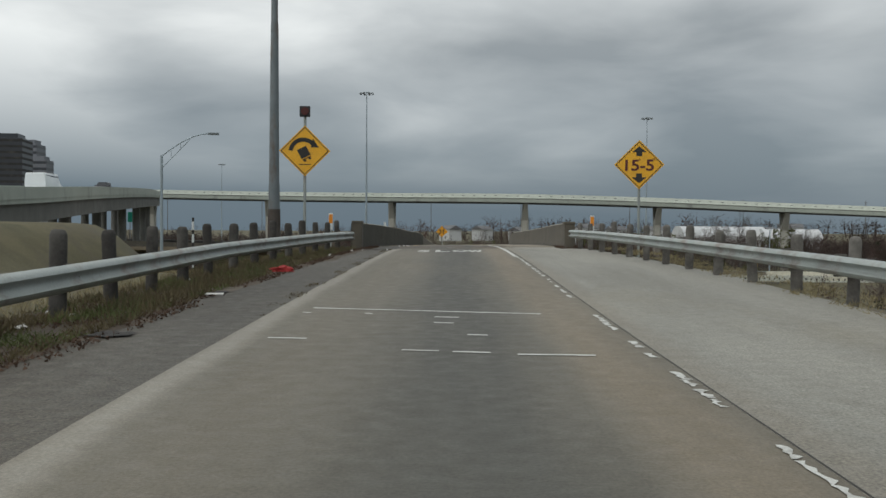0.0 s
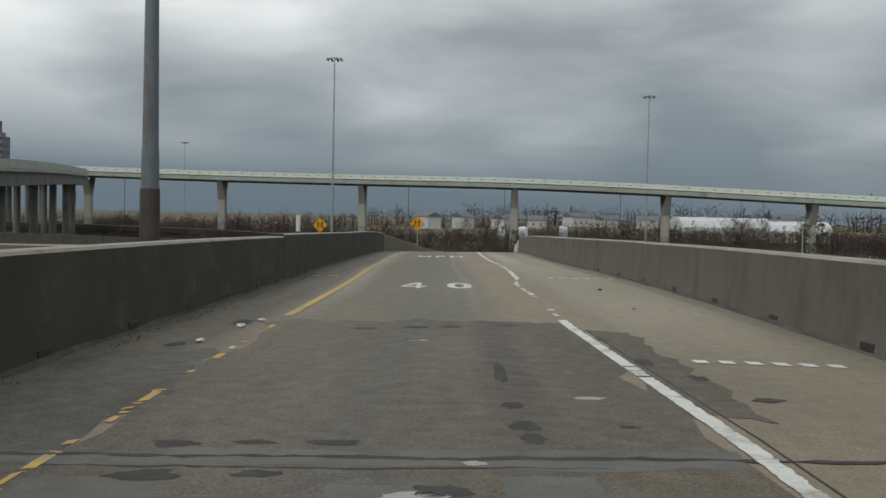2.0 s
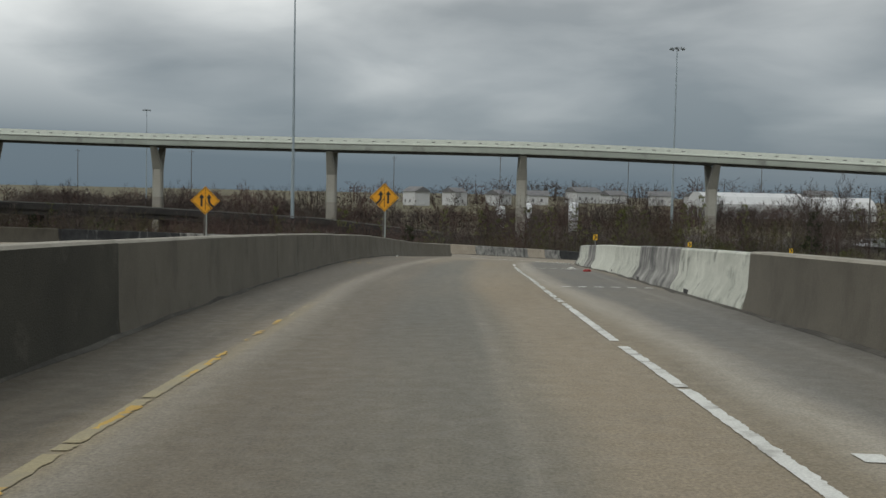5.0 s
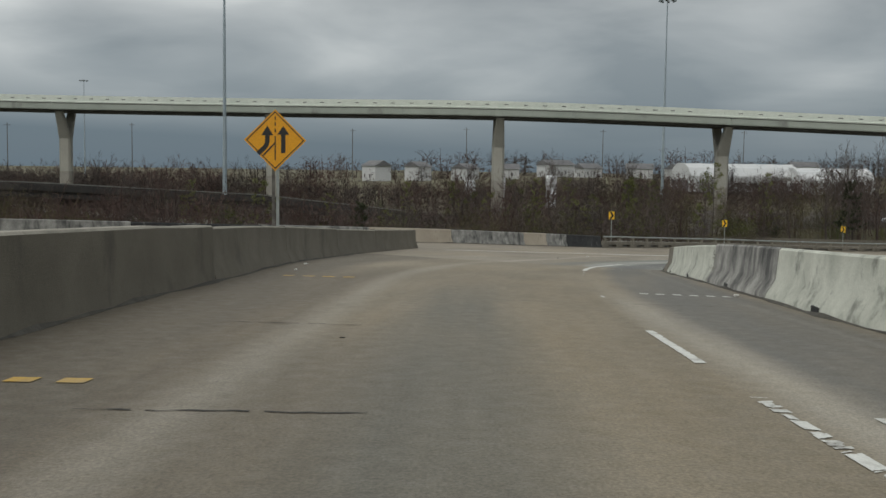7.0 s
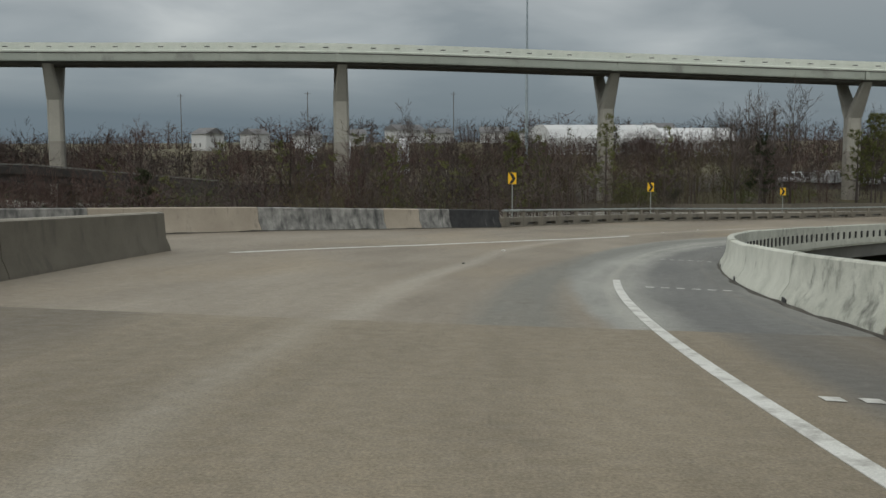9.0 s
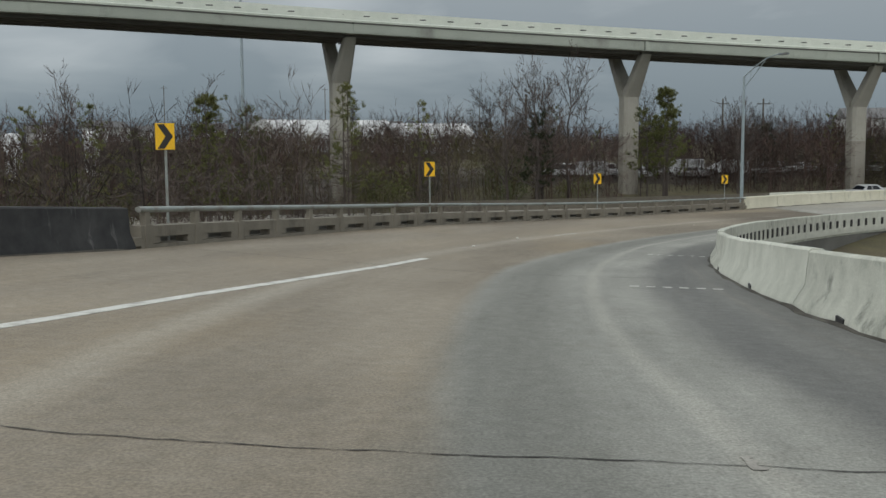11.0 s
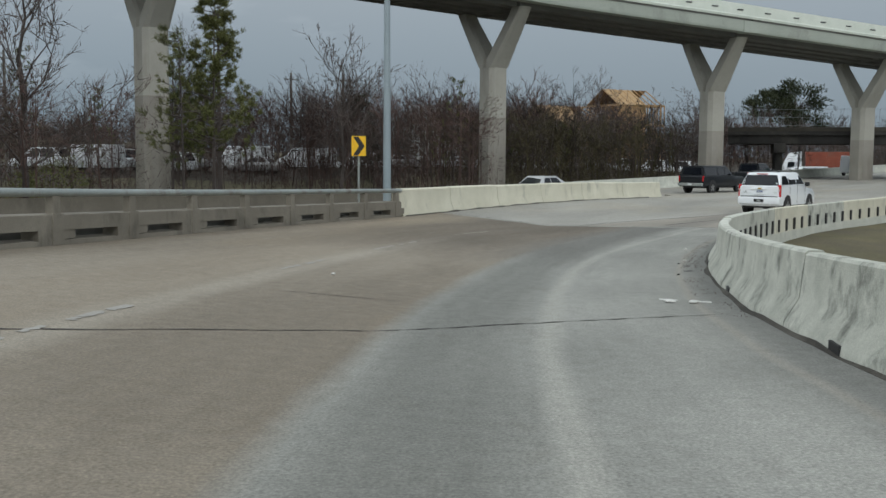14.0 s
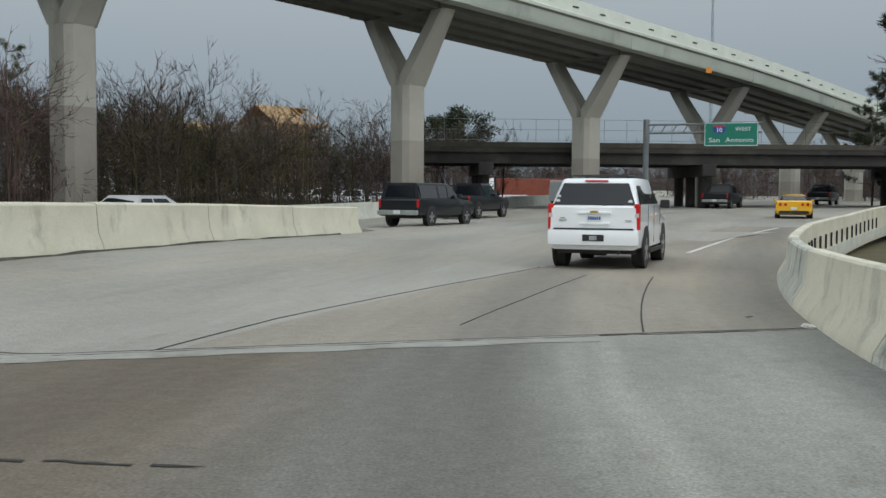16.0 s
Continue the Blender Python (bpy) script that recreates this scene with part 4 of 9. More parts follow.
# open concrete railing with a steel top rail on the outer side of the merge
def open_railing(s0, s1, line):
    t = thing("open_bridge_railing", stand((s0 + s1) / 2, line((s0 + s1) / 2)), "weathered concrete railing with windows and a grey steel top rail", "bridge railing", kind="structure")
    inv = t.matrix_world.inverted()

    def carry(name, bm, mat):
        for v in bm.verts:
            v.co = inv @ v.co
        return part(name, bm, mat, t)

    bm = bmesh.new()
    sweep(bm, steps(s0, s1, 1.5), [(0, -0.3), (0, 0.08), (-0.35, 0.08), (-0.35, -0.3)], line)
    carry("curb", bm, M_railing)
    # slab added behind the windows so that they look dark and shaded
    bm = bmesh.new()
    sweep(bm, steps(s0, s1, 1.5), [(-0.42, -0.3), (-0.42, 0.3), (-0.56, 0.3), (-0.56, -0.3)], line)
    carry("window_backing", bm, M_girder)
    bm = bmesh.new()
    sweep(bm, steps(s0, s1, 1.5), [(0, 0.24), (0, 0.48), (-0.3, 0.48), (-0.3, 0.24)], line)
    carry("beam", bm, M_railing)
    bm = bmesh.new()
    sweep(bm, steps(s0, s1, 1.5), [(-0.05 + 0.075 * math.cos(a), 0.83 + 0.065 * math.sin(a)) for a in [math.tau * i / 8 for i in range(8)]], line)
    smooth(carry("top_rail", bm, M_galv), 60)
    n = int((s1 - s0) / 2.2)
    for i in range(n + 1):
        s = s0 + 0.3 + (s1 - s0 - 0.6) * i / n
        bm = bmesh.new()
        box(bm, (0.3, 1.1, 0.18), m=stand(s, line(s) - 0.155, 0.16))
        carry("pier_block", bm, M_railing)
        bm = bmesh.new()
        box(bm, (0.3, 0.34, 0.5), m=stand(s, line(s) - 0.13, 0.245), bevel=0.02)
        carry("pilaster", bm, M_railing)
        bm = bmesh.new()
        box(bm, (0.14, 0.24, 0.32), m=stand(s, line(s) - 0.07, 0.63), bevel=0.03)
        carry("rail_post", bm, M_railing)


open_railing(187.5, 244.1, outer_left)


# ---- guard rails at the start ----
def guard_rail(s0, s1, line, side, label, low, top, stout, timber, sunk=0.0):
    """W-beam on round timber posts; side +1: on the right-hand side."""
    t = thing("guard_rail", stand(s0, line(s0)), label, "guard rail", "guard rails")
    inv = t.matrix_world.inverted()
    wave = [(0.0, 0.44), (0.06, 0.48), (0.075, 0.52), (0.01, 0.56), (0.0, 0.60), (0.01, 0.64), (0.075, 0.68), (0.06, 0.72), (0.0, 0.76)]
    wave = [(d, top - (0.76 - z) * (top - low) / 0.32) for d, z in wave]
    shape = [(-side * d, z) for d, z in wave] + [(-side * (d - 0.008), z) for d, z in wave[::-1]]
    bm = bmesh.new()
    sweep(bm, steps(s0, s1, 1.0), shape, line)
    for v in bm.verts:
        v.co = inv @ v.co
    smooth(part("w_beam", bm, M_galv, t), 50)
    n = int((s1 - s0) / 1.95)
    for i in range(n + 1):
        s = s0 + 1.0 + i * 1.95
        if s > s1 - 0.6:
            break
        lean = random.uniform(-2, 2)
        m = inv @ stand(s, line(s) + side * 0.24, -sunk) @ pose(0, 0, 0, lean, random.uniform(-2, 2), 0)
        bm = bmesh.new()
        r, high = random.uniform(0.95, 1.1) * stout, random.uniform(0.93, 1.02)
        loft(bm, [[m @ Vector((q * math.cos(math.tau * k / 12), q * math.sin(math.tau * k / 12), z)) for k in range(12)] for z, q in ((-0.6, r), (high - 0.07, r), (high - 0.015, r * 0.8), (high, r * 0.45))])
        smooth(part("post", bm, timber, t), 50)
        bm = bmesh.new()
        box(bm, (0.14, 0.12, 0.3), m=inv @ stand(s, line(s) + side * 0.07, (low + top) / 2))
        part("block_out", bm, M_post_wood, t)
    return t


guard_rail(-34, 37.0, lambda s: between([(-34, -4.0), (8, -4.15), (20, -4.35), (30, -4.0), (37, -3.6)], s), -1, "galvanised guard rail on dark round timber posts, weeds below", 0.31, 0.62, 0.092, M_post_dark)
guard_rail(-34, 36.0, lambda s: between([(-34, 5.4), (8, 5.3), (14, 5.2), (22, 4.75), (36, 4.1)], s), 1, "galvanised guard rail on pale round timber posts beside the shoulder", 0.38, 0.64, 0.085, M_post_wood, 0.08)


# ---- lines and lettering on the pavement ----
def paint_line(name, s0, s1, line, wide, material, label, on=1e9, off=0.0, up=0.006):
    bm = bmesh.new()
    s = s0
    while s < s1:
        e = min(s + on, s1)
        sweep(bm, steps(s, e, 1.0), [(-wide / 2, up), (wide / 2, up), (wide / 2, up - 0.006), (-wide / 2, up - 0.006)], line)
        s = e + off
    return tagged(part(name, bm, material), label, "road marking", kind="structure")


def chips(name, s0, s1, line, wide, material, label, keep, seed, up=0.006, join=False):
    """A worn line: short flakes of paint with gaps."""
    rng = random.Random(seed)
    bm = bmesh.new()
    s = s0
    while s < s1:
        run = rng.uniform(0.12, 0.5)
        if rng.random() < keep(s):
            k, rag = (0.05, 0.006) if join else (0.3, 0.016)
            a, b = -wide / 2 + rng.uniform(0, wide * k), wide / 2 - rng.uniform(0, wide * k)
            n = 6
            edge = [(s + run * i / n, a + rng.uniform(-rag, rag), b + rng.uniform(-rag, rag) * 2.0) for i in range(n + 1)]
            for (sa, la, ra), (sb, lb, rb) in zip(edge, edge[1:]):
                bm.faces.new([bm.verts.new(spot(q, line(q) + d, up)) for q, d in ((sa, la), (sa, ra), (sb, rb), (sb, lb))])
        s += run + (0.0 if join and rng.random() < 0.85 else rng.uniform(0.0, 0.12))
    return tagged(part(name, bm, material), label, "road marking", kind="structure")


def flakes(name, s0, s1, line, wide, material, label, keep, seed):
    """A line worn down to ragged flakes that lie askew across it."""
    rng = random.Random(seed)
    bm = bmesh.new()
    s = s0
    while s < s1:
        run = rng.choice((0.04, 0.07, 0.1, 0.16, 0.3)) * rng.uniform(0.7, 1.3)
        if rng.random() < keep(s):
            a = -wide / 2 + max(0.0, rng.gauss(0.0, wide * 0.22))
            b = wide / 2 - max(0.0, rng.gauss(0.0, wide * 0.22))
            lean = rng.uniform(-0.05, 0.07)
            if b - a > 0.03:
                n = 5
                front = [(s + lean * k / n + rng.uniform(0, 0.02), a + (b - a) * k / n) for k in range(n + 1)]
                back = [(s + run + lean * k / n - rng.uniform(0, 0.02), a + (b - a) * k / n) for k in range(n + 1)]
                bm.faces.new([bm.verts.new(spot(q, line(q) + d, 0.006)) for q, d in front + back[::-1]])
        s += run + rng.choice((-0.03, -0.02, 0.0, 0.01, 0.05))
    return tagged(part(name, bm, material), label, "road marking", kind="structure")


chips("white_edge_line", 0, 29, lambda s: edge_line(s) + 0.04, 0.07, M_paintwhite, "flaked white edge line", lambda s: 0.6, 1)
chips("white_edge_line", 28, 47, edge_line, 0.12, M_paintwhite, "thick white edge line with ragged sides", lambda s: 1.0, 21, join=True)
chips("white_edge_line", 47, 58, edge_line, 0.1, M_paintwhite, "flaked white edge line", lambda s: 0.35 if s < 53 else 0.8, 2)
chips("white_edge_line", 57.7, 62.2, edge_line, 0.12, M_paintwhite, "white edge line with ragged sides", lambda s: 1.0, 22, join=True)
flakes("white_edge_line", 62.2, 66.8, lambda s: edge_line(s) - 0.02, 0.11, M_paintwhite, "flaked white edge line", lambda s: 0.95, 6)
chips("white_edge_line", 67.8, 96, edge_line, 0.11, M_paintwhite, "white edge line with ragged sides", lambda s: 0.97, 23, join=True)
flakes("white_edge_line", 96, 117.3, edge_line, 0.11, M_paintwhite, "flaked white edge line", lambda s: 0.93, 3)
chips("white_edge_line", 119.0, 121.4, edge_line, 0.1, M_paintwhite, "scrap of the white edge line", lambda s: 1.0, 24, join=True)
chips("white_edge_line", 121.6, 139, edge_line, 0.07, M_paintwhite, "last specks of the white edge line", lambda s: 0.06, 25)
paint_line("white_edge_line", 141, 160, edge_line, 0.15, M_paintwhite, "white edge line round the curve")
chips("ghost_edge_line", 160, 175, edge_line, 0.1, M_paintfaint, "last flakes of a worn edge line", lambda s: 0.25, 31)
flakes("yellow_edge_line", 38.6, 46, lambda s: -1.98, 0.075, M_paintyellow, "flaked yellow edge line", lambda s: 0.5, 4)
chips("yellow_edge_line", 47.4, 64, lambda s: -2.02, 0.13, M_ghostyellow, "worn yellow edge line", lambda s: 1.0, 51, join=True)
chips("yellow_edge_line", 47.6, 67, lambda s: -2.0, 0.1, M_paintyellow, "worn yellow edge line", lambda s: 1.0, 54, 0.0065, join=True)
chips("yellow_edge_line", 66.8, 90, lambda s: -1.99, 0.11, M_ghostyellow, "worn yellow edge line", lambda s: 1.0, 55, join=True)
chips("yellow_edge_line", 64, 96, lambda s: -1.98, 0.07, M_paintyellow, "last bright flakes of the yellow line", lambda s: 0.4, 52, 0.0065)
chips("faded_yellow_line", 92, 140, lambda s: -1.95 - max(s - 125, 0) * 0.02, 0.06, M_ghostyellow, "faded trace of the yellow edge line", lambda s: 0.16 if s < 110 else 0.0, 33, 0.005)
GORE = [(158, -9.3), (165, -7.2), (171, -5.5), (177, -4.4), (183, -3.65), (188, -3.2), (193, -3.12)]
paint_line("white_gore_line", 162.5, 191.3, lambda s: between(GORE, s), 0.2, M_paintwhite, "solid white gore line where the ramps merge")
for s in (196, 201, 208.5, 220, 227, 233, 239):
    chips("white_lane_dash", s, s + 3, lambda s: -3.58, 0.11, M_paintwhite if s == 208.5 else M_paintfaint, "short worn lane dash", lambda s: 0.7, int(s), 0.006)
paint_line("white_lane_line", 270.8, 287, lambda s: between([(270.8, 2.5), (280, 3.6), (289, 5.2)], s), 0.14, M_paintwhite, "white edge line at the ramp foot")
paint_line("lane_seam", -36, 46, lambda s: edge_line(s) + 0.13, 0.014, M_crack, "dark open seam between lane and shoulder", up=0.0045)


FOUR = [[(0.6, 0), (0.8, 0), (0.8, 1), (0.6, 1)], [(0, 0.22), (0.6, 0.22), (0.6, 0.38), (0, 0.38)], [(0.8, 0.22), (1, 0.22), (1, 0.38), (0.8, 0.38)], [(0, 0.38), (0.2, 0.38), (0.6, 0.8), (0.6, 1), (0.5, 1)]]
BLOCKY = {
    "M": [(0, 0), (0, 1), (0.2, 1), (0.5, 0.42), (0.8, 1), (1, 1), (1, 0), (0.82, 0), (0.82, 0.66), (0.58, 0.18), (0.42, 0.18), (0.18, 0.66), (0.18, 0)],
    "W": [(0, 1), (0.19, 1), (0.3, 0.36), (0.42, 0.82), (0.58, 0.82), (0.7, 0.36), (0.81, 1), (1, 1), (0.8, 0), (0.62, 0), (0.5, 0.5), (0.38, 0), (0.2, 0)],
}


def letter_block(char, s, d0, d1, tall, label):
    if char == "4":
        bm = bmesh.new()
        for stroke in FOUR:
            bm.faces.new([bm.verts.new((x, y, 0)) for x, y in stroke])
    elif char in BLOCKY:
        bm = bmesh.new()
        bm.faces.new([bm.verts.new((x, y, 0)) for x, y in BLOCKY[char]])
    else:
        bm = letters(char, 1.0, bold=0.027)
    lo, hi = min(v.co.x for v in bm.verts), max(v.co.x for v in bm.verts)
    low, high = min(v.co.y for v in bm.verts), max(v.co.y for v in bm.verts)
    for v in bm.verts:
        v.co = spot(s + (v.co.y - low) / (high - low) * tall, d0 + (v.co.x - lo) / (hi - lo) * (d1 - d0), 0.006)
    return tagged(part("road_letter", bm, M_paintwhite), label, "road lettering", "letters on the lane", "structure")


for char, a, c, s, tall, word in (("S", -1.1, -0.71, 32.25, 2.05, "SLOW"), ("L", -0.54, -0.07, 32.25, 2.05, "SLOW"), ("O", 0.01, 0.5, 32.15, 2.05, "SLOW"), ("W", 0.5, 0.97, 32.05, 1.95, "SLOW"), ("4", -0.86, -0.38, 53.7, 1.95, "40"), ("0", 0.03, 0.53, 53.7, 2.0, "40"), ("M", -0.89, -0.39, 75.85, 1.85, "MPH"), ("P", -0.18, 0.19, 75.85, 1.85, "MPH"), ("H", 0.41, 0.93, 75.8, 1.85, "MPH")):
    letter_block(char, s, a, c, tall, "white road lettering, a letter of " + word)


def bar(name, s, d0, d1, wide, material, label, skew=0.0, s1=None):
    bm = bmesh.new()
    n = 6
    a = [bm.verts.new(spot(s + skew * i / n, d0 + (d1 - d0) * i / n, 0.006)) for i in range(n + 1)]
    b = [bm.verts.new(spot(s + wide + skew * i / n, d0 + (d1 - d0) * i / n, 0.006)) for i in range(n + 1)]
    for i in range(n):
        bm.faces.new((a[i], a[i + 1], b[i + 1], b[i]))
    return tagged(part(name, bm, material), label, "road marking", kind="structure")


bar("stop_bar", 12.95, -1.65, 1.16, 0.09, M_paintwhite, "worn white bar across the lane", -0.7)
for s, a, b in ((9.05, -0.35, -0.02), (8.95, 0.1, 0.43), (8.8, 0.66, 1.32), (9.9, -1.68, -1.3), (10.2, 0.25, 0.45), (11.3, -0.1, 0.12), (11.9, -0.1, 0.18), (12.4, -1.7, -1.6), (12.3, -0.95, -0.85)):
    bar("paint_flake", s, a, b, 0.07, M_paintwhite, "flake of white paint left on the lane", -0.05)


def rumble_row(s, d0, d1, count, material, label, skew=-0.25):
    for i in range(count):
        a = d0 + (d1 - d0) * i / count
        bar("rumble_bar", s + skew * i / count, a, a + (d1 - d0) / count * 0.55, 0.2, material, label, skew / count * 0.5)


for s, a, b in ((43.2, 2.25, 3.6), (58.2, 2.45, 4.1), (72.1, 2.3, 4.1), (86.5, 2.2, 3.9), (102.5, 2.5, 4.5), (116.4, 2.6, 4.7), (127.7, 2.8, 4.4), (145.3, 2.5, 4.1), (158.0, 2.3, 4.0), (171.2, 2.25, 3.95), (185.5, 1.8, 3.5), (199.9, 1.5, 3.4), (213.9, 1.6, 3.1), (226.8, 1.95, 2.8)):
    rumble_row(s, a, b, 6 if b - a > 1 else 2, M_paintwhite, "short raised white bar on the shoulder")
rumble_row(58.5, -3.1, -2.3, 2, M_ghostyellow, "short raised yellow button beside the lane", 0.0)
rumble_row(72.7, -3.0, -2.3, 2, M_ghostyellow, "short raised yellow button beside the lane", 0.0)
for s, a, b in ((117.4, -3.9, -2.4), (130.2, -3.9, -2.3)):
    rumble_row(s, a, b, 4, M_paintyellow, "short raised yellow bar beside the lane", 0.0)


# joints and cracks across the deck
def crack(s, d0, d1, wide, seed, skew=0.0):
    rng = random.Random(seed)
    bm = bmesh.new()
    n = max(6, int((d1 - d0) / 0.09))
    run = 0.0
    a, b = [], []
    for i in range(n + 1):
        d = d0 + (d1 - d0) * i / n
        w = wide * rng.uniform(0.15, 0.85) * min(1.0, 0.3 + 6 * min(i, n - i) / n)
        run = 0.8 * run + rng.uniform(-0.022, 0.022)
        o = run + skew * i / n
        a.append(bm.verts.new(spot(s + o - w / 2, d, 0.005)))
        b.append(bm.verts.new(spot(s + o + w / 2, d, 0.005)))
    for i in range(n):
        if rng.random() < 0.8 or s < 42 or d1 - d0 > 7:
            bm.faces.new((a[i], a[i + 1], b[i + 1], b[i]))
    return tagged(part("deck_joint", bm, M_crack), "dark ragged joint across the deck", "deck joint", kind="structure")


for i, (s, a, b, w, k) in enumerate(((39.45, -3.2, 3.8, 0.11, 0.0), (39.25, -2.0, 0.9, 0.04, 0.0), (36.6, -1.9, 1.6, 0.035, -0.3), (38.6, 1.5, 3.9, 0.05, 0.5), (116.5, -2.3, -0.5, 0.05, 0), (57.6, -2.1, 3.2, 0.03, 0.0), (111.2, -2.1, -0.4, 0.04, 0.0), (110.6, -2.4, 2.2, 0.025, -0.5), (196.15, -3.4, -1.0, 0.06, 0.1), (202.5, -7.2, 3.1, 0.045, 3.9), (121.6, -2.6, -1.0, 0.05, -0.1), (125.9, -4.0, 4.7, 0.03, -0.8), (131.6, 0.5, 2.2, 0.035, -0.1), (166.8, -2.2, 0.7, 0.05, -0.3), (172.75, -4.5, 3.9, 0.03, -0.8), (184.8, -5, 3.7, 0.02, 0.2), (188.4, -9, 3.6, 0.07, -0.3), (208.6, -2.6, 0.2, 0.035, -0.2), (214.2, -3.6, -1.2, 0.03, -0.2), (216.8, -9.4, 2.8, 0.085, 8.6), (225.25, -2.7, -1.2, 0.05, 0.15), (236.9, -2.2, -1.0, 0.03, -0.1), (246.35, -2.7, -1.3, 0.06, -0.1), (247.2, -9.2, 3.7, 0.08, 6.4))):
    crack(s, a, b, w, i, k)
paint_line("long_joint", 250.3, 264, slab_edge, 0.025, M_crack, "dark joint along the pale slab", up=0.006)
paint_line("long_joint", 253.0, 262, lambda s: between([(253.0, -0.55), (257.0, 0.0), (262.0, 0.6)], s), 0.016, M_crack, "hairline joint along the lane", up=0.006)
for name, near, far, up, mat, label, category in (("joint_header", -0.42, 0.1, 0.0045, M_header, "pale concrete header along the joint", "joint header"), ("deck_joint", 0.1, 0.145, 0.0055, M_crack, "dark open joint at the foot of the ramp", "deck joint")):
    bm = bmesh.new()
    for i in range(28 if near < 0 else 36):
        d0, d1 = -7.4 + i * 0.3, -7.1 + i * 0.3
        wear = 0.05 if near < 0 else 0.008
        bm.faces.new([bm.verts.new(spot(251.77 + 0.496 * d + o, d, up)) for d, o in ((d0, far), (d1, far), (d1, near + wear * math.sin(d1 * 5)), (d0, near + wear * math.sin(d0 * 5)))])
    tagged(part(name, bm, mat), label, category, kind="structure")
paint_line("long_joint", 252.8, 262, lambda s: 1.5 + (s - 253) * 0.045, 0.02, M_crack, "dark joint along the lane", up=0.006)


def patch(s, d, length, wide, seed, material=M_patch, label="rough dark asphalt patch at the bridge joint"):
    rng = random.Random(seed)
    bm = bmesh.new()
    lay = bm.loops.layers.uv.verify()
    n = 26
    pts = []
    for i in range(n):
        a = math.tau * i / n
        r = 1 + 0.55 * noise.noise(Vector((math.cos(a) * 1.7 + seed, math.sin(a) * 1.7, 0))) + rng.uniform(-0.07, 0.07)
        u, v = math.cos(a) * r, math.sin(a) * r
        pts.append((s + v * length / 2, d + u * wide / 2))
    f = bm.faces.new([bm.verts.new(spot(q, e, 0.0045)) for q, e in pts])
    for loop, (q, e) in zip(f.loops, pts):
        loop[lay].uv = (e, q)
    return tagged(part("asphalt_patch", bm, material), label, "asphalt patch", kind="structure")


def ragged(name, s0, s1, d0, d1, seed, material, label, amp=0.25, up=0.003, category="asphalt patch"):
    """A sheet with torn ends and sides."""
    rng = random.Random(seed)
    bm = bmesh.new()
    lay = bm.loops.layers.uv.verify()
    n, m = 26, 18

    def tear(u, v, k):
        return amp * (noise.noise(Vector((u * 1.9, v * 1.9, seed + k))) + 0.5 * noise.noise(Vector((u * 6.5, v * 6.5, seed + k))))

    rows = []
    for j in range(m + 1):
        row = []
        for i in range(n + 1):
            s, d = s0 + (s1 - s0) * j / m, d0 + (d1 - d0) * i / n
            u, v = abs(2 * i / n - 1), abs(2 * j / m - 1)
            s, d = s + tear(d, s0 if j < m / 2 else s1, 0) * v**3, d + tear(s, d0 if i < n / 2 else d1, 5) * 0.6 * u**3
            row.append((bm.verts.new(spot(s, d, up)), d, s))
        rows.append(row)
    for r0, r1 in zip(rows, rows[1:]):
        for i in range(n):
            q = (r0[i], r0[i + 1], r1[i + 1], r1[i])
            face = bm.faces.new([v for v, *_ in q])
            for loop, (v, x, y) in zip(face.loops, q):
                loop[lay].uv = (x, y)
    return tagged(part(name, bm, material), label, category, kind="structure")


M_mortar = surface("grey_joint_mortar", ((0.085, 0.083, 0.074), (0.14, 0.137, 0.122)), 1.5, 0.9, bump=0.4, stain=(0.07, 0.066, 0.06), stain_scale=2.0)
ragged("asphalt_overlay", 36.6, 46.9, -1.95, 1.58, 3, M_patch, "coarse brown-black asphalt overlay across the lane", 0.5)
ragged("asphalt_overlay", 40.5, 45.8, 1.62, 2.1, 4, M_patch, "torn strip of coarse asphalt beside the edge line", 0.4)
ragged("asphalt_overlay", 36, 44.0, -3.1, -1.98, 5, M_oldpave, "dark patched asphalt beside the parapet", 0.5)
ragged("joint_mortar", 39.28, 39.62, -2.6, 1.6, 6, M_mortar, "grey mortar along the bridge joint", 0.12, 0.004, "bridge joint")
ragged("joint_mortar", 38.45, 39.1, 0.3, 0.8, 7, M_mortar, "smooth grey mortar patch at the bridge joint", 0.08, 0.004)
ragged("joint_mortar", 38.5, 38.95, -0.5, -0.05, 8, M_mortar, "pale mortar patch at the bridge joint", 0.1, 0.004)
ragged("joint_mortar", 38.2, 39.0, -1.9, -1.3, 9, M_mortar, "worn mortar patch at the bridge joint", 0.15, 0.004)
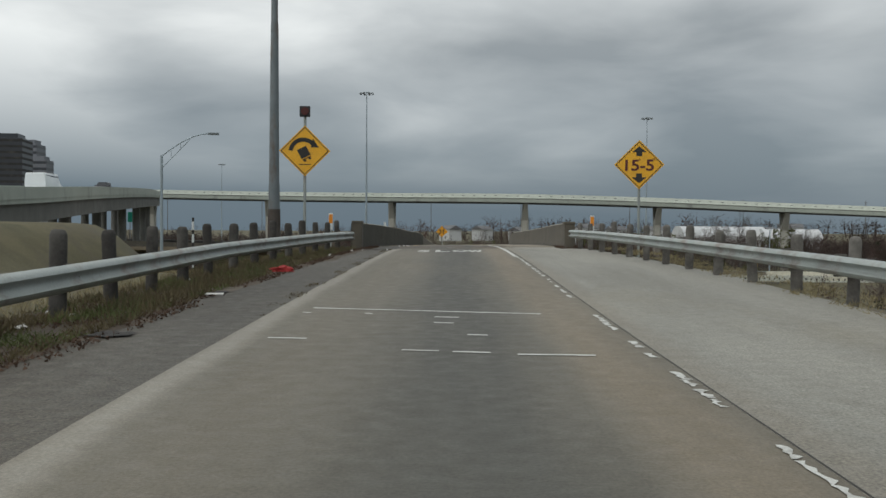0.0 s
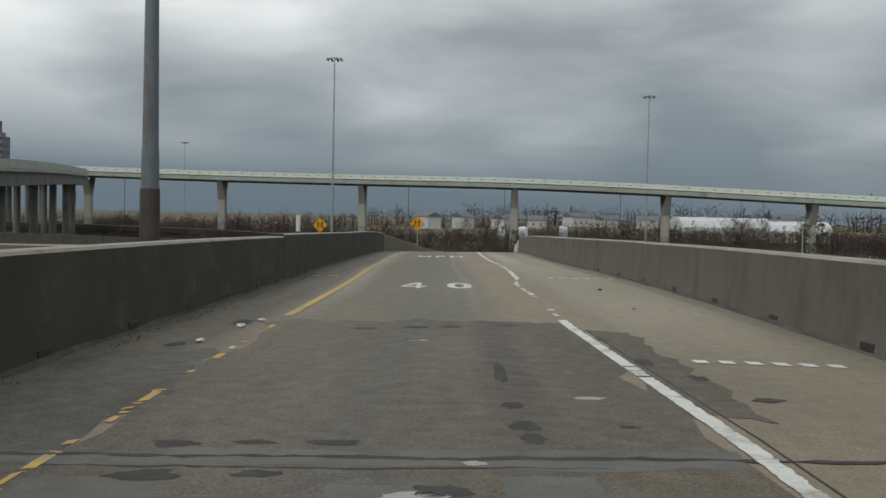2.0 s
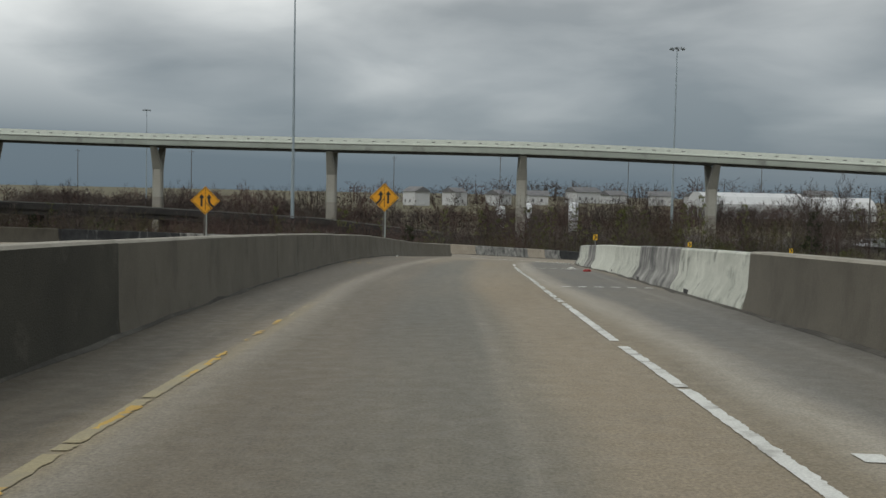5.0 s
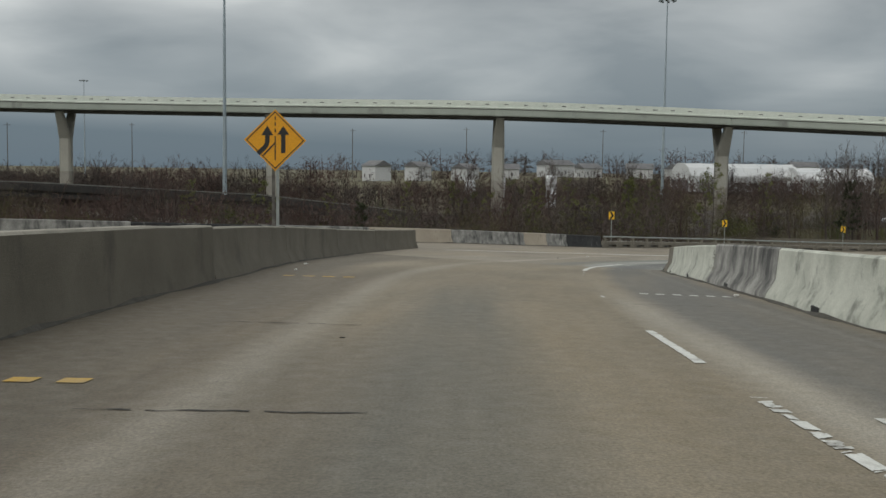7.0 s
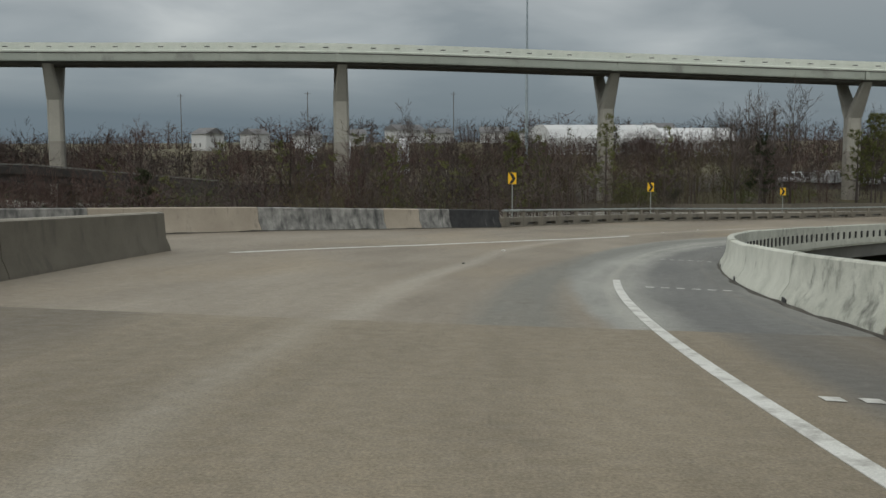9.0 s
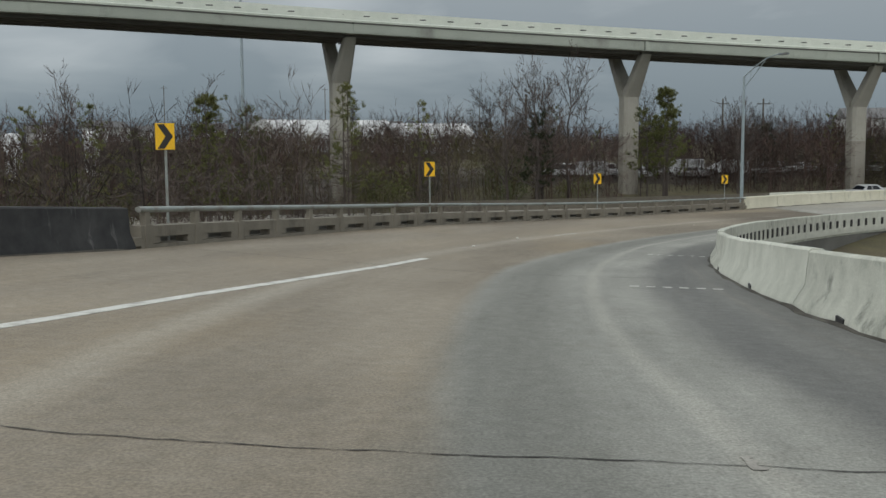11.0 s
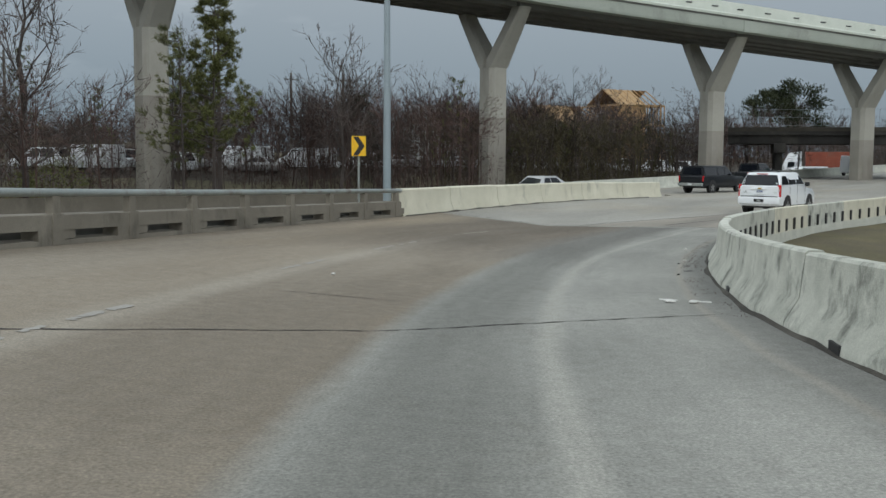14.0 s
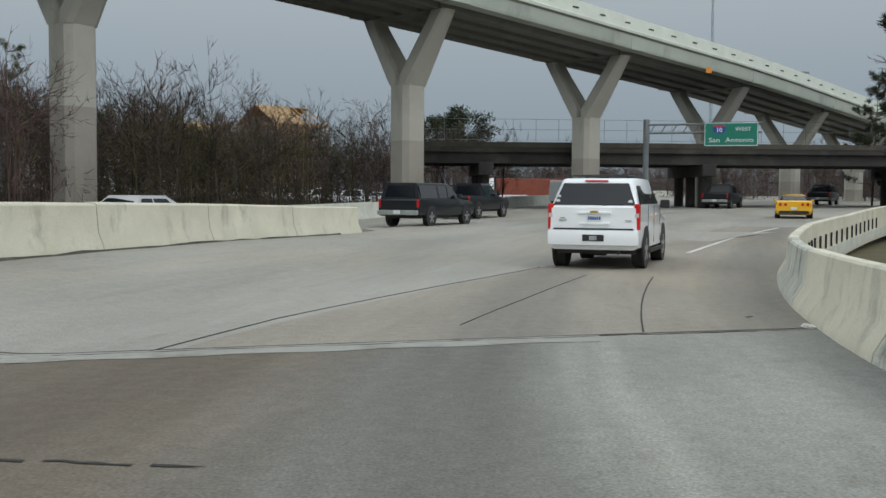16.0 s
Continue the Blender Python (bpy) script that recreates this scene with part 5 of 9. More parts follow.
for k, (s, d, long, wide) in enumerate(((39.75, -1.42, 0.28, 0.3), (39.8, -1.0, 0.2, 0.32), (39.8, -0.55, 0.25, 0.36), (39.05, -1.4, 0.35, 0.4), (39.1, -0.85, 0.2, 0.3), (38.8, 0.02, 0.35, 0.35), (40.3, 0.53, 0.5, 0.22), (39.95, 0.55, 0.4, 0.2), (41.0, 0.5, 0.35, 0.18), (42.5, 0.5, 1.6, 0.14), (40.3, 1.15, 0.14, 0.16), (43.2, 1.8, 0.7, 0.2), (42.3, 2.05, 0.4, 0.2), (41.3, 2.3, 0.3, 0.25), (46.1, -0.32, 0.5, 0.35), (44.8, -0.28, 0.25, 0.26), (45.9, -0.9, 0.3, 0.4), (46.2, 0.1, 0.5, 0.3), (46.4, 0.75, 0.3, 0.3), (38.6, 2.2, 0.8, 0.35), (38.2, 3.0, 0.6, 0.3), (46.5, -2.4, 1.0, 0.3), (44.2, -2.6, 0.5, 0.25), (31.2, -0.15, 0.26, 0.22), (10.2, -3.3, 0.8, 0.55), (15.6, -3.4, 0.5, 0.3))):
    patch(s, d, long * 0.62, wide * 0.8, k + 20, M_crack, "dark pothole with torn edges" if 38 < s < 47 else "dark tar spot")
for k, (s, d, long, wide) in enumerate(((41.3, 1.06, 0.12, 0.24), (38.7, -0.1, 0.2, 0.3), (39.35, 0.2, 0.1, 0.12), (44.75, -0.25, 0.12, 0.2))):
    patch(s, d, long, wide, k + 60, M_paintfaint, "pale scrap of bare concrete")


# ---- the flyover ----
FLYOVER = [(-260, 312, 12.5), (-185, 302, 11.4), (-115, 293, 10.2), (-81, 288, 9.4), (-47.5, 282.6, 8.8), (-13.5, 275.5, 8.4), (21.2, 266, 8.0), (55, 262.5, 7.1), (84.3, 254.4, 5.8), (109.1, 246.0, 4.7), (128.2, 236.7, 3.6), (144.3, 228.9, 2.7), (159.8, 221.5, 1.8), (175, 215.0, 0.8), (191, 208.5, -0.2), (207, 202, -1.1), (240, 188, -3.0)]


def fly(k):
    """A smooth point of the flyover's axis at its pier number k, with its direction."""
    def p(i):
        return Vector(FLYOVER[max(0, min(len(FLYOVER) - 1, i))])

    i = int(math.floor(k))
    u = k - i
    a, b, c, d = p(i - 1), p(i), p(i + 1), p(i + 2)
    q = 0.5 * (2 * b + (c - a) * u + (2 * a - 5 * b + 4 * c - d) * u * u + (3 * b - a - 3 * c + d) * u**3)
    e = 0.5 * ((c - a) + 2 * (2 * a - 5 * b + 4 * c - d) * u + 3 * (3 * b - a - 3 * c + d) * u * u)
    return q, Vector((e.x, e.y, 0)).normalized()


def fly_sweep(bm, k0, k1, n, shape):
    rings = []
    for j in range(n + 1):
        q, e = fly(k0 + (k1 - k0) * j / n)
        side = Vector((e.y, -e.x, 0))
        rings.append([q + side * d + Vector((0, 0, z)) for d, z in shape])
    loft(bm, rings)


last = len(FLYOVER) - 1
flyover = thing("flyover_deck", pose(0, 0, 0), "long pale concrete flyover deck with a low white rail", "flyover", kind="structure")
# black boxes on the parapet face paint the shade of its slots
slot_bm = bmesh.new()
box(slot_bm, (0.62, 0.04, 0.1))
rail_slot_mesh = mesh_of("slot", slot_bm, M_trim)
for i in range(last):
    # slab and inner girders use dark M_girder: the soffit's shade is in the colour
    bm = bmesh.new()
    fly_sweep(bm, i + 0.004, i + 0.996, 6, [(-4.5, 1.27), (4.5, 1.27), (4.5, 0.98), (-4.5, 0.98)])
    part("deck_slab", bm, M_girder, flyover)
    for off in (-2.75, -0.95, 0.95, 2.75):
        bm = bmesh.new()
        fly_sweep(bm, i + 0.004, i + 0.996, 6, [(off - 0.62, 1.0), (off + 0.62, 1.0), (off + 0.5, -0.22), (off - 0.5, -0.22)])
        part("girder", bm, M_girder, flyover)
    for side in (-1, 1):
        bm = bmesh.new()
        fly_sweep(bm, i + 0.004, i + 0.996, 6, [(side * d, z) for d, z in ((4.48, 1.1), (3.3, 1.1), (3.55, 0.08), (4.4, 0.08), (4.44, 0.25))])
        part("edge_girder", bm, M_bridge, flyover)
        bm = bmesh.new()
        fly_sweep(bm, i, i + 1, 6, [(side * d, z) for d, z in ((4.58, 1.12), (4.1, 1.12), (4.1, 1.3), (4.2, 1.5), (4.24, 2.24), (4.5, 2.24), (4.54, 1.36), (4.62, 1.3))])
        part("parapet", bm, M_rail_white, flyover)
    span = (Vector(FLYOVER[i + 1]) - Vector(FLYOVER[i])).length
    for j in range(int(span / 2.6)):
        q, e = fly(i + (j + 0.5) / int(span / 2.6))
        ob = new("slot", rail_slot_mesh)
        ob.parent = flyover
        ob.matrix_world = Matrix.Translation(q + Vector((e.y, -e.x, 0)) * 4.53 + Vector((0, 0, 1.74))) @ Matrix.Rotation(math.atan2(e.y, e.x), 4, "Z")


# the piers stand somewhat askew to the deck
PIER_SKEW = [8, 8, 8, 8, 8, 8, 8, 9, 11, 11, 1, 0, 0, 0, 0, 0, 0]


def y_pier(k):
    q, e = fly(k)
    if k == 7:
        q = q + Vector((-0.42, 0.17, 0))
    low = -9.6
    top = q.z - 0.12
    t = thing("y_pier", Matrix.Translation((q.x, q.y, low)) @ Matrix.Rotation(math.atan2(e.y, e.x) + radians(PIER_SKEW[k]), 4, "Z"), "tall concrete pier forking into a Y under the flyover", "bridge pier", "piers of the flyover", "structure")
    high = top - low
    neck = high - 4.3
    coat = neck * 0.62
    w, d, c = 0.92, 0.8, 0.3
    outline = [(-w + c, -d), (w - c, -d), (w, -d + c), (w, d - c), (w - c, d), (-w + c, d), (-w, d - c), (-w, -d + c)]
    bm = bmesh.new()
    loft(bm, [[Vector((x, y, z)) for x, y in outline] for z in (coat, (coat + neck) / 2, neck)])
    part("column", bm, M_pier, t)
    bm = bmesh.new()
    loft(bm, [[Vector((x * 1.006, y * 1.006, z)) for x, y in outline] for z in (0, coat * 0.5, coat)])
    part("coated_column", bm, M_pier_coat, t, "grey-brown coated foot of the column")
    for side in (-1, 1):
        bm = bmesh.new()
        rings = []
        for z, y0, y1, u in ((neck - 0.02, 0.0, side * 0.8, w), (neck + 0.6, side * 0.02, side * 1.18, 0.86), (high - 0.6, side * 2.12, side * 3.22, 0.62), (high - 0.05, side * 2.4, side * 3.55, 0.58)):
            lo, hi = min(y0, y1), max(y0, y1)
            g, b = 0.2 if u > 0.9 else 0.15, 0.3 * u
            rings.append([Vector((x, y, z)) for x, y in ((-u + b, lo), (u - b, lo), (u, lo + g), (u, hi - g), (u - b, hi), (-u + b, hi), (-u, hi - g), (-u, lo + g))])
        loft(bm, rings)
        part("arm", bm, M_pier, t)
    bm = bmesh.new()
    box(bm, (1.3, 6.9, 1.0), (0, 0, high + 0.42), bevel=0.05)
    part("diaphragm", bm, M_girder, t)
    for y in (-4.0, 4.0):
        bm = bmesh.new()
        box(bm, (1.7, 0.95, 0.95), (0, y, high + 0.66), bevel=0.02)
        part("end_block", bm, M_bridge, t)
    return t


for k in range(1, last):
    y_pier(k)

# ---- the curving bridge on the left at the start ----
LOOP = [(-34, 60, 2.7), (-37, 80, 3.4), (-43, 115, 4.8), (-51, 160, 6.3), (-61, 203, 7.4), (-73, 245, 8.3), (-91, 277, 9.0), (-122, 294, 9.9)]
bridge = thing("curving_bridge", pose(0, 0, 0), "pale concrete bridge curving up to the flyover", "bridge", kind="structure")


def loop_ring(shape, u):
    i = min(int(u), len(LOOP) - 2)
    pts = [Vector(LOOP[max(0, min(len(LOOP) - 1, j))]) for j in (i - 1, i, i + 1, i + 2)]
    a, b, c, d = pts
    w = u - i
    q = 0.5 * (2 * b + (c - a) * w + (2 * a - 5 * b + 4 * c - d) * w * w + (3 * b - a - 3 * c + d) * w**3)
    e = (c - b).normalized()
    side = Vector((e.y, -e.x, 0)).normalized()
    return [q + side * x + Vector((0, 0, z)) for x, z in shape]


# girders and columns below take dark M_girder, shade put into the colour
for name, shape, mat in (("deck_slab", [(-5, 0), (5, 0), (5, -0.35), (-5, -0.35)], M_bridge), ("girder", [(3.4, -0.3), (4.7, -0.3), (4.7, -1.9), (3.6, -1.9)], M_girder), ("girder", [(-1, -0.3), (1, -0.3), (0.7, -1.7), (-0.7, -1.7)], M_girder), ("parapet", [(4.65, 0), (5.05, 0), (5.0, 0.95), (4.75, 0.95)], M_bridge), ("parapet", [(-4.65, 0), (-5.05, 0), (-5.0, 0.95), (-4.75, 0.95)], M_bridge)):
    bm = bmesh.new()
    loft(bm, [loop_ring(shape, 6.99 * j / 60) for j in range(61)])
    part(name, bm, mat, bridge)
for j in range(13):
    ring = loop_ring([(2.2, -1.6), (-3.0, -1.6)], 0.3 + j * 0.5)
    for p in ring:
        bm = bmesh.new()
        tube(bm, p, (p.x, p.y, -9.6), 0.55, sides=14)
        smooth(part("column", bm, M_girder, bridge))
    bm = bmesh.new()
    c = (ring[0] + ring[1]) / 2
    box(bm, (9.0, 1.1, 0.8), m=Matrix.Translation(c) @ Matrix.Rotation(math.atan2((ring[0] - ring[1]).y, (ring[0] - ring[1]).x), 4, "Z"))
    part("cap_beam", bm, M_girder, bridge)

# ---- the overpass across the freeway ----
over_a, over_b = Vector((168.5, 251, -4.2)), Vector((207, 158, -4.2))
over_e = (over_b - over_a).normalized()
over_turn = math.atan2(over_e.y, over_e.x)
# overpass shrunk to 0.76 about the camera's end position to fit its view
end_eye = Vector((69.14, 213.88, -7.47))
overpass = thing("overpass", Matrix.Translation(end_eye + 0.76 * ((over_a + over_b) / 2 - end_eye)) @ Matrix.Rotation(over_turn, 4, "Z") @ Matrix.Scale(0.76, 4), "very dark overpass with a chain-link fence above the freeway", "overpass", kind="structure")
# one very dark tone for deck, girders and columns
M_overdark = surface("very_dark_concrete", ((0.022, 0.021, 0.02), (0.05, 0.047, 0.044)), 0.3, 0.9, stain=(0.08, 0.074, 0.064), stain_scale=0.2)
M_overwall = surface("brown_overpass_parapet", ((0.045, 0.04, 0.032), (0.085, 0.075, 0.06)), 0.6, 0.9, stain=(0.04, 0.037, 0.032), stain_scale=0.8)
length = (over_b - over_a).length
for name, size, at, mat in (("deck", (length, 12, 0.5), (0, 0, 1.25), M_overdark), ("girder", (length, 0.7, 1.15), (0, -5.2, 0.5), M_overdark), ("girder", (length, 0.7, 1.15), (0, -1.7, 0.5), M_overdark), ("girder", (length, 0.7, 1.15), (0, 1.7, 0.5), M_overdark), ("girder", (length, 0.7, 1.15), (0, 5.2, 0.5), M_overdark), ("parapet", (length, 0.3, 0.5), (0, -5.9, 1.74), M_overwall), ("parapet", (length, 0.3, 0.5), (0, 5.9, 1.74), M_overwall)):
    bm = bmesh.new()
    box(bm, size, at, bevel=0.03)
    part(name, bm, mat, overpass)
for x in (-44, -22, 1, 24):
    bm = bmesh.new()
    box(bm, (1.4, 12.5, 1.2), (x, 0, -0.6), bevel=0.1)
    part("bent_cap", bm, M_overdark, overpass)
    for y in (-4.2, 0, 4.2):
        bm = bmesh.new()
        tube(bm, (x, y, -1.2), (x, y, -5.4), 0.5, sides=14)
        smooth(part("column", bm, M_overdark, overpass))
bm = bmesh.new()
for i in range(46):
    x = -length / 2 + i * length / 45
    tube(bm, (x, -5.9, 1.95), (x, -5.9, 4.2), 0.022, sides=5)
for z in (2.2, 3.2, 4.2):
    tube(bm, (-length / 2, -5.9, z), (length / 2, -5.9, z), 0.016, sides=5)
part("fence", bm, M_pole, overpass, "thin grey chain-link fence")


# ---- far freeway barrier: darkened west of 86 to fit the camera's view through the railing ----
for stretch, mat, label in ((list(range(-90, 87, 8)), M_barrier, "dark concrete barrier along the far side of the freeway"), (list(range(86, 300, 8)) + [330, 380, 460, 600], M_barrier_new, "pale concrete barrier along the far side of the freeway")):
    bm = bmesh.new()
    rings = []
    for x in stretch:
        y, z = 15.1 + freeway_y(x), freeway_z(x)
        rings.append([Vector((x, y + d, z + h)) for d, h in ((-0.3, -0.1), (-0.28, 0.1), (-0.12, 0.35), (-0.08, 0.85), (0.08, 0.85), (0.12, 0.35), (0.28, 0.1), (0.3, -0.1))])
    loft(bm, rings)
    tagged(smooth(part("wall_freeway_far", bm, mat), 30), label, "concrete barrier", kind="structure")


# ---- low elevated road beyond the joining ramp ----
LOW_ROAD = [(-190, 236, -1.6), (-120, 243, -1.9), (-75, 250, -2.3), (-45, 256, -3.0), (-15, 265, -4.6), (8, 272, -7.2)]
low_road = thing("low_bridge", pose(0, 0, 0), "dark low bridge carrying a road through the woods", "bridge", kind="structure")


def low_ring(shape, u):
    i = min(int(u), len(LOW_ROAD) - 2)
    a, b = Vector(LOW_ROAD[i]), Vector(LOW_ROAD[i + 1])
    q, e = a.lerp(b, u - i), (b - a).normalized()
    side = Vector((e.y, -e.x, 0)).normalized()
    return [q + side * x + Vector((0, 0, z)) for x, z in shape]


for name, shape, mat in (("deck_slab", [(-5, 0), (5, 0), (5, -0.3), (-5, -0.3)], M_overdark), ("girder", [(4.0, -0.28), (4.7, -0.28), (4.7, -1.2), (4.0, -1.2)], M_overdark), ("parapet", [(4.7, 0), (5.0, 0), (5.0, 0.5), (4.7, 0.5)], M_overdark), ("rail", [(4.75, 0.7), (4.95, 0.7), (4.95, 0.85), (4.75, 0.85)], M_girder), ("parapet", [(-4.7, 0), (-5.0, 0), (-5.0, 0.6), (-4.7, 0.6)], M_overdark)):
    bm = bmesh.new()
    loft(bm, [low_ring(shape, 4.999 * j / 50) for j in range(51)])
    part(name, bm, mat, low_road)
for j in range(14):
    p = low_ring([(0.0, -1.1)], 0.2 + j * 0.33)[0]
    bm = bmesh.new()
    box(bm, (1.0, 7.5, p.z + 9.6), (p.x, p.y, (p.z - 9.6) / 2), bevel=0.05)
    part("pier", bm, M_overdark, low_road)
for j in range(70):
    p = low_ring([(4.85, 0.48)], 4.99 * j / 70)[0]
    bm = bmesh.new()
    box(bm, (0.16, 0.16, 0.26), (p.x, p.y, p.z + 0.12))
    part("rail_post", bm, M_overdark, low_road)


# ---- signs ----
M_maroon = surface("faded_maroon_ink", ((0.075, 0.012, 0.012), (0.11, 0.02, 0.018)), 3.0, 0.5, bump=0.02)


def diamond(r, inset=0.0):
    q = r - inset
    return [(0, q), (q, 0), (0, -q), (-q, 0)]


def plate_parts(t, r, z, material=M_yellow):
    bm = bmesh.new()
    flat_poly(bm, [(x, y + z) for x, y in diamond(r)], 0.012)
    part("plate", bm, material, t)
    for i in range(4):
        a, b = Vector((*diamond(r, 0.05)[i], 0)), Vector((*diamond(r, 0.05)[(i + 1) % 4], 0))
        c, d = Vector((*diamond(r, 0.085)[i], 0)), Vector((*diamond(r, 0.085)[(i + 1) % 4], 0))
        bm = bmesh.new()
        flat_poly(bm, [(p.x, p.y + z) for p in (a, b, d, c)], 0.004)
        bmesh.ops.translate(bm, verts=bm.verts, vec=(0, -0.0095, 0))
        part("border", bm, M_black, t)


def ink(t, name, outline, z, material=M_black, lift=0.0105):
    bm = bmesh.new()
    flat_poly(bm, [(x, y + z) for x, y in outline], 0.004)
    bmesh.ops.translate(bm, verts=bm.verts, vec=(0, -lift, 0))
    return part(name, bm, material, t)


def sign_post(t, top, foot, wide=0.07, at=0.03):
    bm = bmesh.new()
    tube(bm, (0, at + wide / 2, foot), (0, at + wide / 2, top), wide / 2, sides=10)
    smooth(part("post", bm, M_galv, t))


def arrow_up(w, stem, h, head):
    return [(-stem, 0), (stem, 0), (stem, h - head), (w, h - head), (0, h), (-w, h - head), (-stem, h - head)]


def legend(t, text, size, x, z, material=M_black, bold=0.02, lift=0.0125, stretch=1.0, wide=None):
    bm = letters(text, size, stretch, bold)
    if wide:
        w = max(v.co.x for v in bm.verts) - min(v.co.x for v in bm.verts)
        for v in bm.verts:
            v.co.x *= wide / w
    for v in bm.verts:
        v.co = Vector((v.co.x + x, -lift, v.co.y + z))
    return part("legend", bm, material, t)


def facing(place, toward):
    d = Vector(toward) - Vector(place)
    return Matrix.Translation(place) @ Matrix.Rotation(math.atan2(d.y, d.x) + math.pi / 2, 4, "Z")


# truck rollover warning with its flasher
t = thing("rollover_warning_sign", facing((-4.68, 34.95, 0.1), (-1.5, 0, 0)), "yellow diamond sign with a tipping truck under a dark flasher", "road sign", "warning signs")
plate_parts(t, 0.86, 3.74)
arc = [(0.50 * math.cos(a), 0.50 * math.sin(a)) for a in [radians(172 - 132 * i / 12) for i in range(13)]]
arc_in = [(0.36 * math.cos(a), 0.36 * math.sin(a)) for a in [radians(40 + 132 * i / 12) for i in range(13)]]
ink(t, "curved_arrow", [(x - 0.05, y - 0.05) for x, y in arc + arc_in], 3.74)
ink(t, "arrow_head", [(0.27, 0.42), (0.47, 0.12), (0.2, 0.12)], 3.74)
box_turn = Matrix.Rotation(radians(28), 2)
ink(t, "truck_body", [tuple(box_turn @ Vector(p) + Vector((-0.02, -0.08))) for p in ((-0.17, -0.14), (0.17, -0.14), (0.17, 0.2), (-0.17, 0.2))], 3.74)
ink(t, "truck_axle", [tuple(box_turn @ Vector(p) + Vector((-0.02, -0.08))) for p in ((-0.16, -0.2), (0.16, -0.2), (0.16, -0.17), (-0.16, -0.17))], 3.74)
for k, x in enumerate((-0.13, 0.05)):
    ink(t, "truck_wheel", [tuple(box_turn @ Vector((x + a, b)) + Vector((-0.02, -0.08))) for a, b in ((0, -0.27), (0.08, -0.27), (0.08, -0.17), (0, -0.17))], 3.74)
ink(t, "ground_line", [(-0.2, -0.47), (0.2, -0.47), (0.2, -0.445), (-0.2, -0.445)], 3.74)
sign_post(t, 5.0, -0.5, 0.1)
lamp = bmesh.new()
box(lamp, (0.36, 0.14, 0.36), (0, 0, 5.07), bevel=0.03)
lamp = part("flasher_housing", lamp, M_trim, t, "black square flasher housing")
bm = bmesh.new()
tube(bm, (0, -0.07, 5.07), (0, -0.1, 5.07), 0.12, 0.13, 20)
part("flasher_lens", bm, surface("dark_red_lens", ((0.06, 0.01, 0.008), (0.09, 0.015, 0.01)), 3.0, 0.2, bump=0.0), lamp, "unlit dark red lens")

# clearance sign
t = thing("clearance_sign", facing((6.82, 35.9, 0.1), (1.5, 0, 0)), "yellow diamond clearance sign reading 15'-5\" between arrows", "road sign", "warning signs")
plate_parts(t, 0.86, 3.4)
ink(t, "up_arrow", [(x, y + 0.3) for x, y in arrow_up(0.25, 0.1, 0.34, 0.2)], 3.4)
ink(t, "down_arrow", [(x, -y - 0.3) for x, y in arrow_up(0.25, 0.1, 0.34, 0.2)], 3.4)
legend(t, "15-5", 0.54, -0.03, 3.2, M_maroon, 0.012, wide=0.98)
legend(t, "'", 0.3, 0.02, 3.4, M_maroon, 0.0)
legend(t, "\"", 0.3, 0.5, 3.4, M_maroon, 0.0)
sign_post(t, 3.2, -0.5, 0.09)


def merge_sign(place, toward, mirror, foot, label):
    t = thing("merge_sign", facing(place, toward), label, "road sign", "merge signs")
    plate_parts(t, 0.77, 0.0, M_yellow_shaded)
    m = -1 if mirror else 1
    ink(t, "straight_arrow", [(m * (0.2 + x), y - 0.32) for x, y in arrow_up(0.15, 0.055, 0.68, 0.22)][::m], 0.0)
    bend = [(-0.25, 0.12), (-0.25, -0.02), (-0.27, -0.09), (-0.31, -0.15), (-0.47, -0.3)]
    wide = [(-0.14, 0.12), (-0.14, -0.04), (-0.165, -0.14), (-0.225, -0.23), (-0.385, -0.38)]
    ink(t, "merging_arrow", [(m * x, y) for x, y in bend[::-1] + [(-0.345, 0.12), (-0.195, 0.36), (-0.045, 0.12)] + wide][::-m], 0.0)
    ink(t, "lane_line", [(-0.015, -0.5), (0.015, -0.5), (0.015, 0.1), (-0.015, 0.1)], 0.0)
    ink(t, "slant_line", [(m * x, y) for x, y in ((-0.3, -0.36), (-0.27, -0.39), (-0.01, -0.1), (-0.01, -0.05))][::m], 0.0)
    for y in (0.2, 0.36, 0.5):
        ink(t, "lane_dash", [(-0.015, y), (0.015, y), (0.015, y + 0.09), (-0.015, y + 0.09)], 0.0)
    for x in (-0.045, 0.06):
        bm = bmesh.new()
        box(bm, (0.075, 0.06, 0.74 - foot - 0.5), (x, 0.05, (foot + 0.24) / 2))
        part("post", bm, M_galv if x > 0 else M_post_wood, t)
    return t


merge_sign((-0.1, 136.5, 0.88), (1.5, 100, 0), False, -3.1, "yellow diamond sign with two merging arrows on the dividing wall")
merge_sign((-9.8, 137.5, 0.5), (-4.5, 112, 0), True, -3.4, "smaller yellow merging-lanes sign for the joining ramp")


def chevron(place, toward, foot):
    t = thing("chevron_sign", facing(place, toward), "yellow sign with a black chevron on a grey post", "road sign", "chevron signs")
    bm = bmesh.new()
    box(bm, (0.43, 0.012, 0.6), bevel=0.004)
    part("plate", bm, M_chevron, t)
    ink(t, "chevron", [(-0.17, 0.28), (-0.01, 0.28), (0.18, 0.0), (-0.01, -0.28), (-0.17, -0.28), (0.01, 0.0)], 0.0)
    sign_post(t, 0.3, foot - place[2], 0.065)
    return t


chevron((20.85, 189.2, -3.2), (11, 157, 0), -6.6)
chevron((34.78, 203.4, -4.45), (19, 172, 0), -7.8)
chevron((51.15, 214.25, -5.5), (30, 186, 0), -8.8)
chevron((67.5, 221.45, -6.1), (46, 201, 0), -9.2)


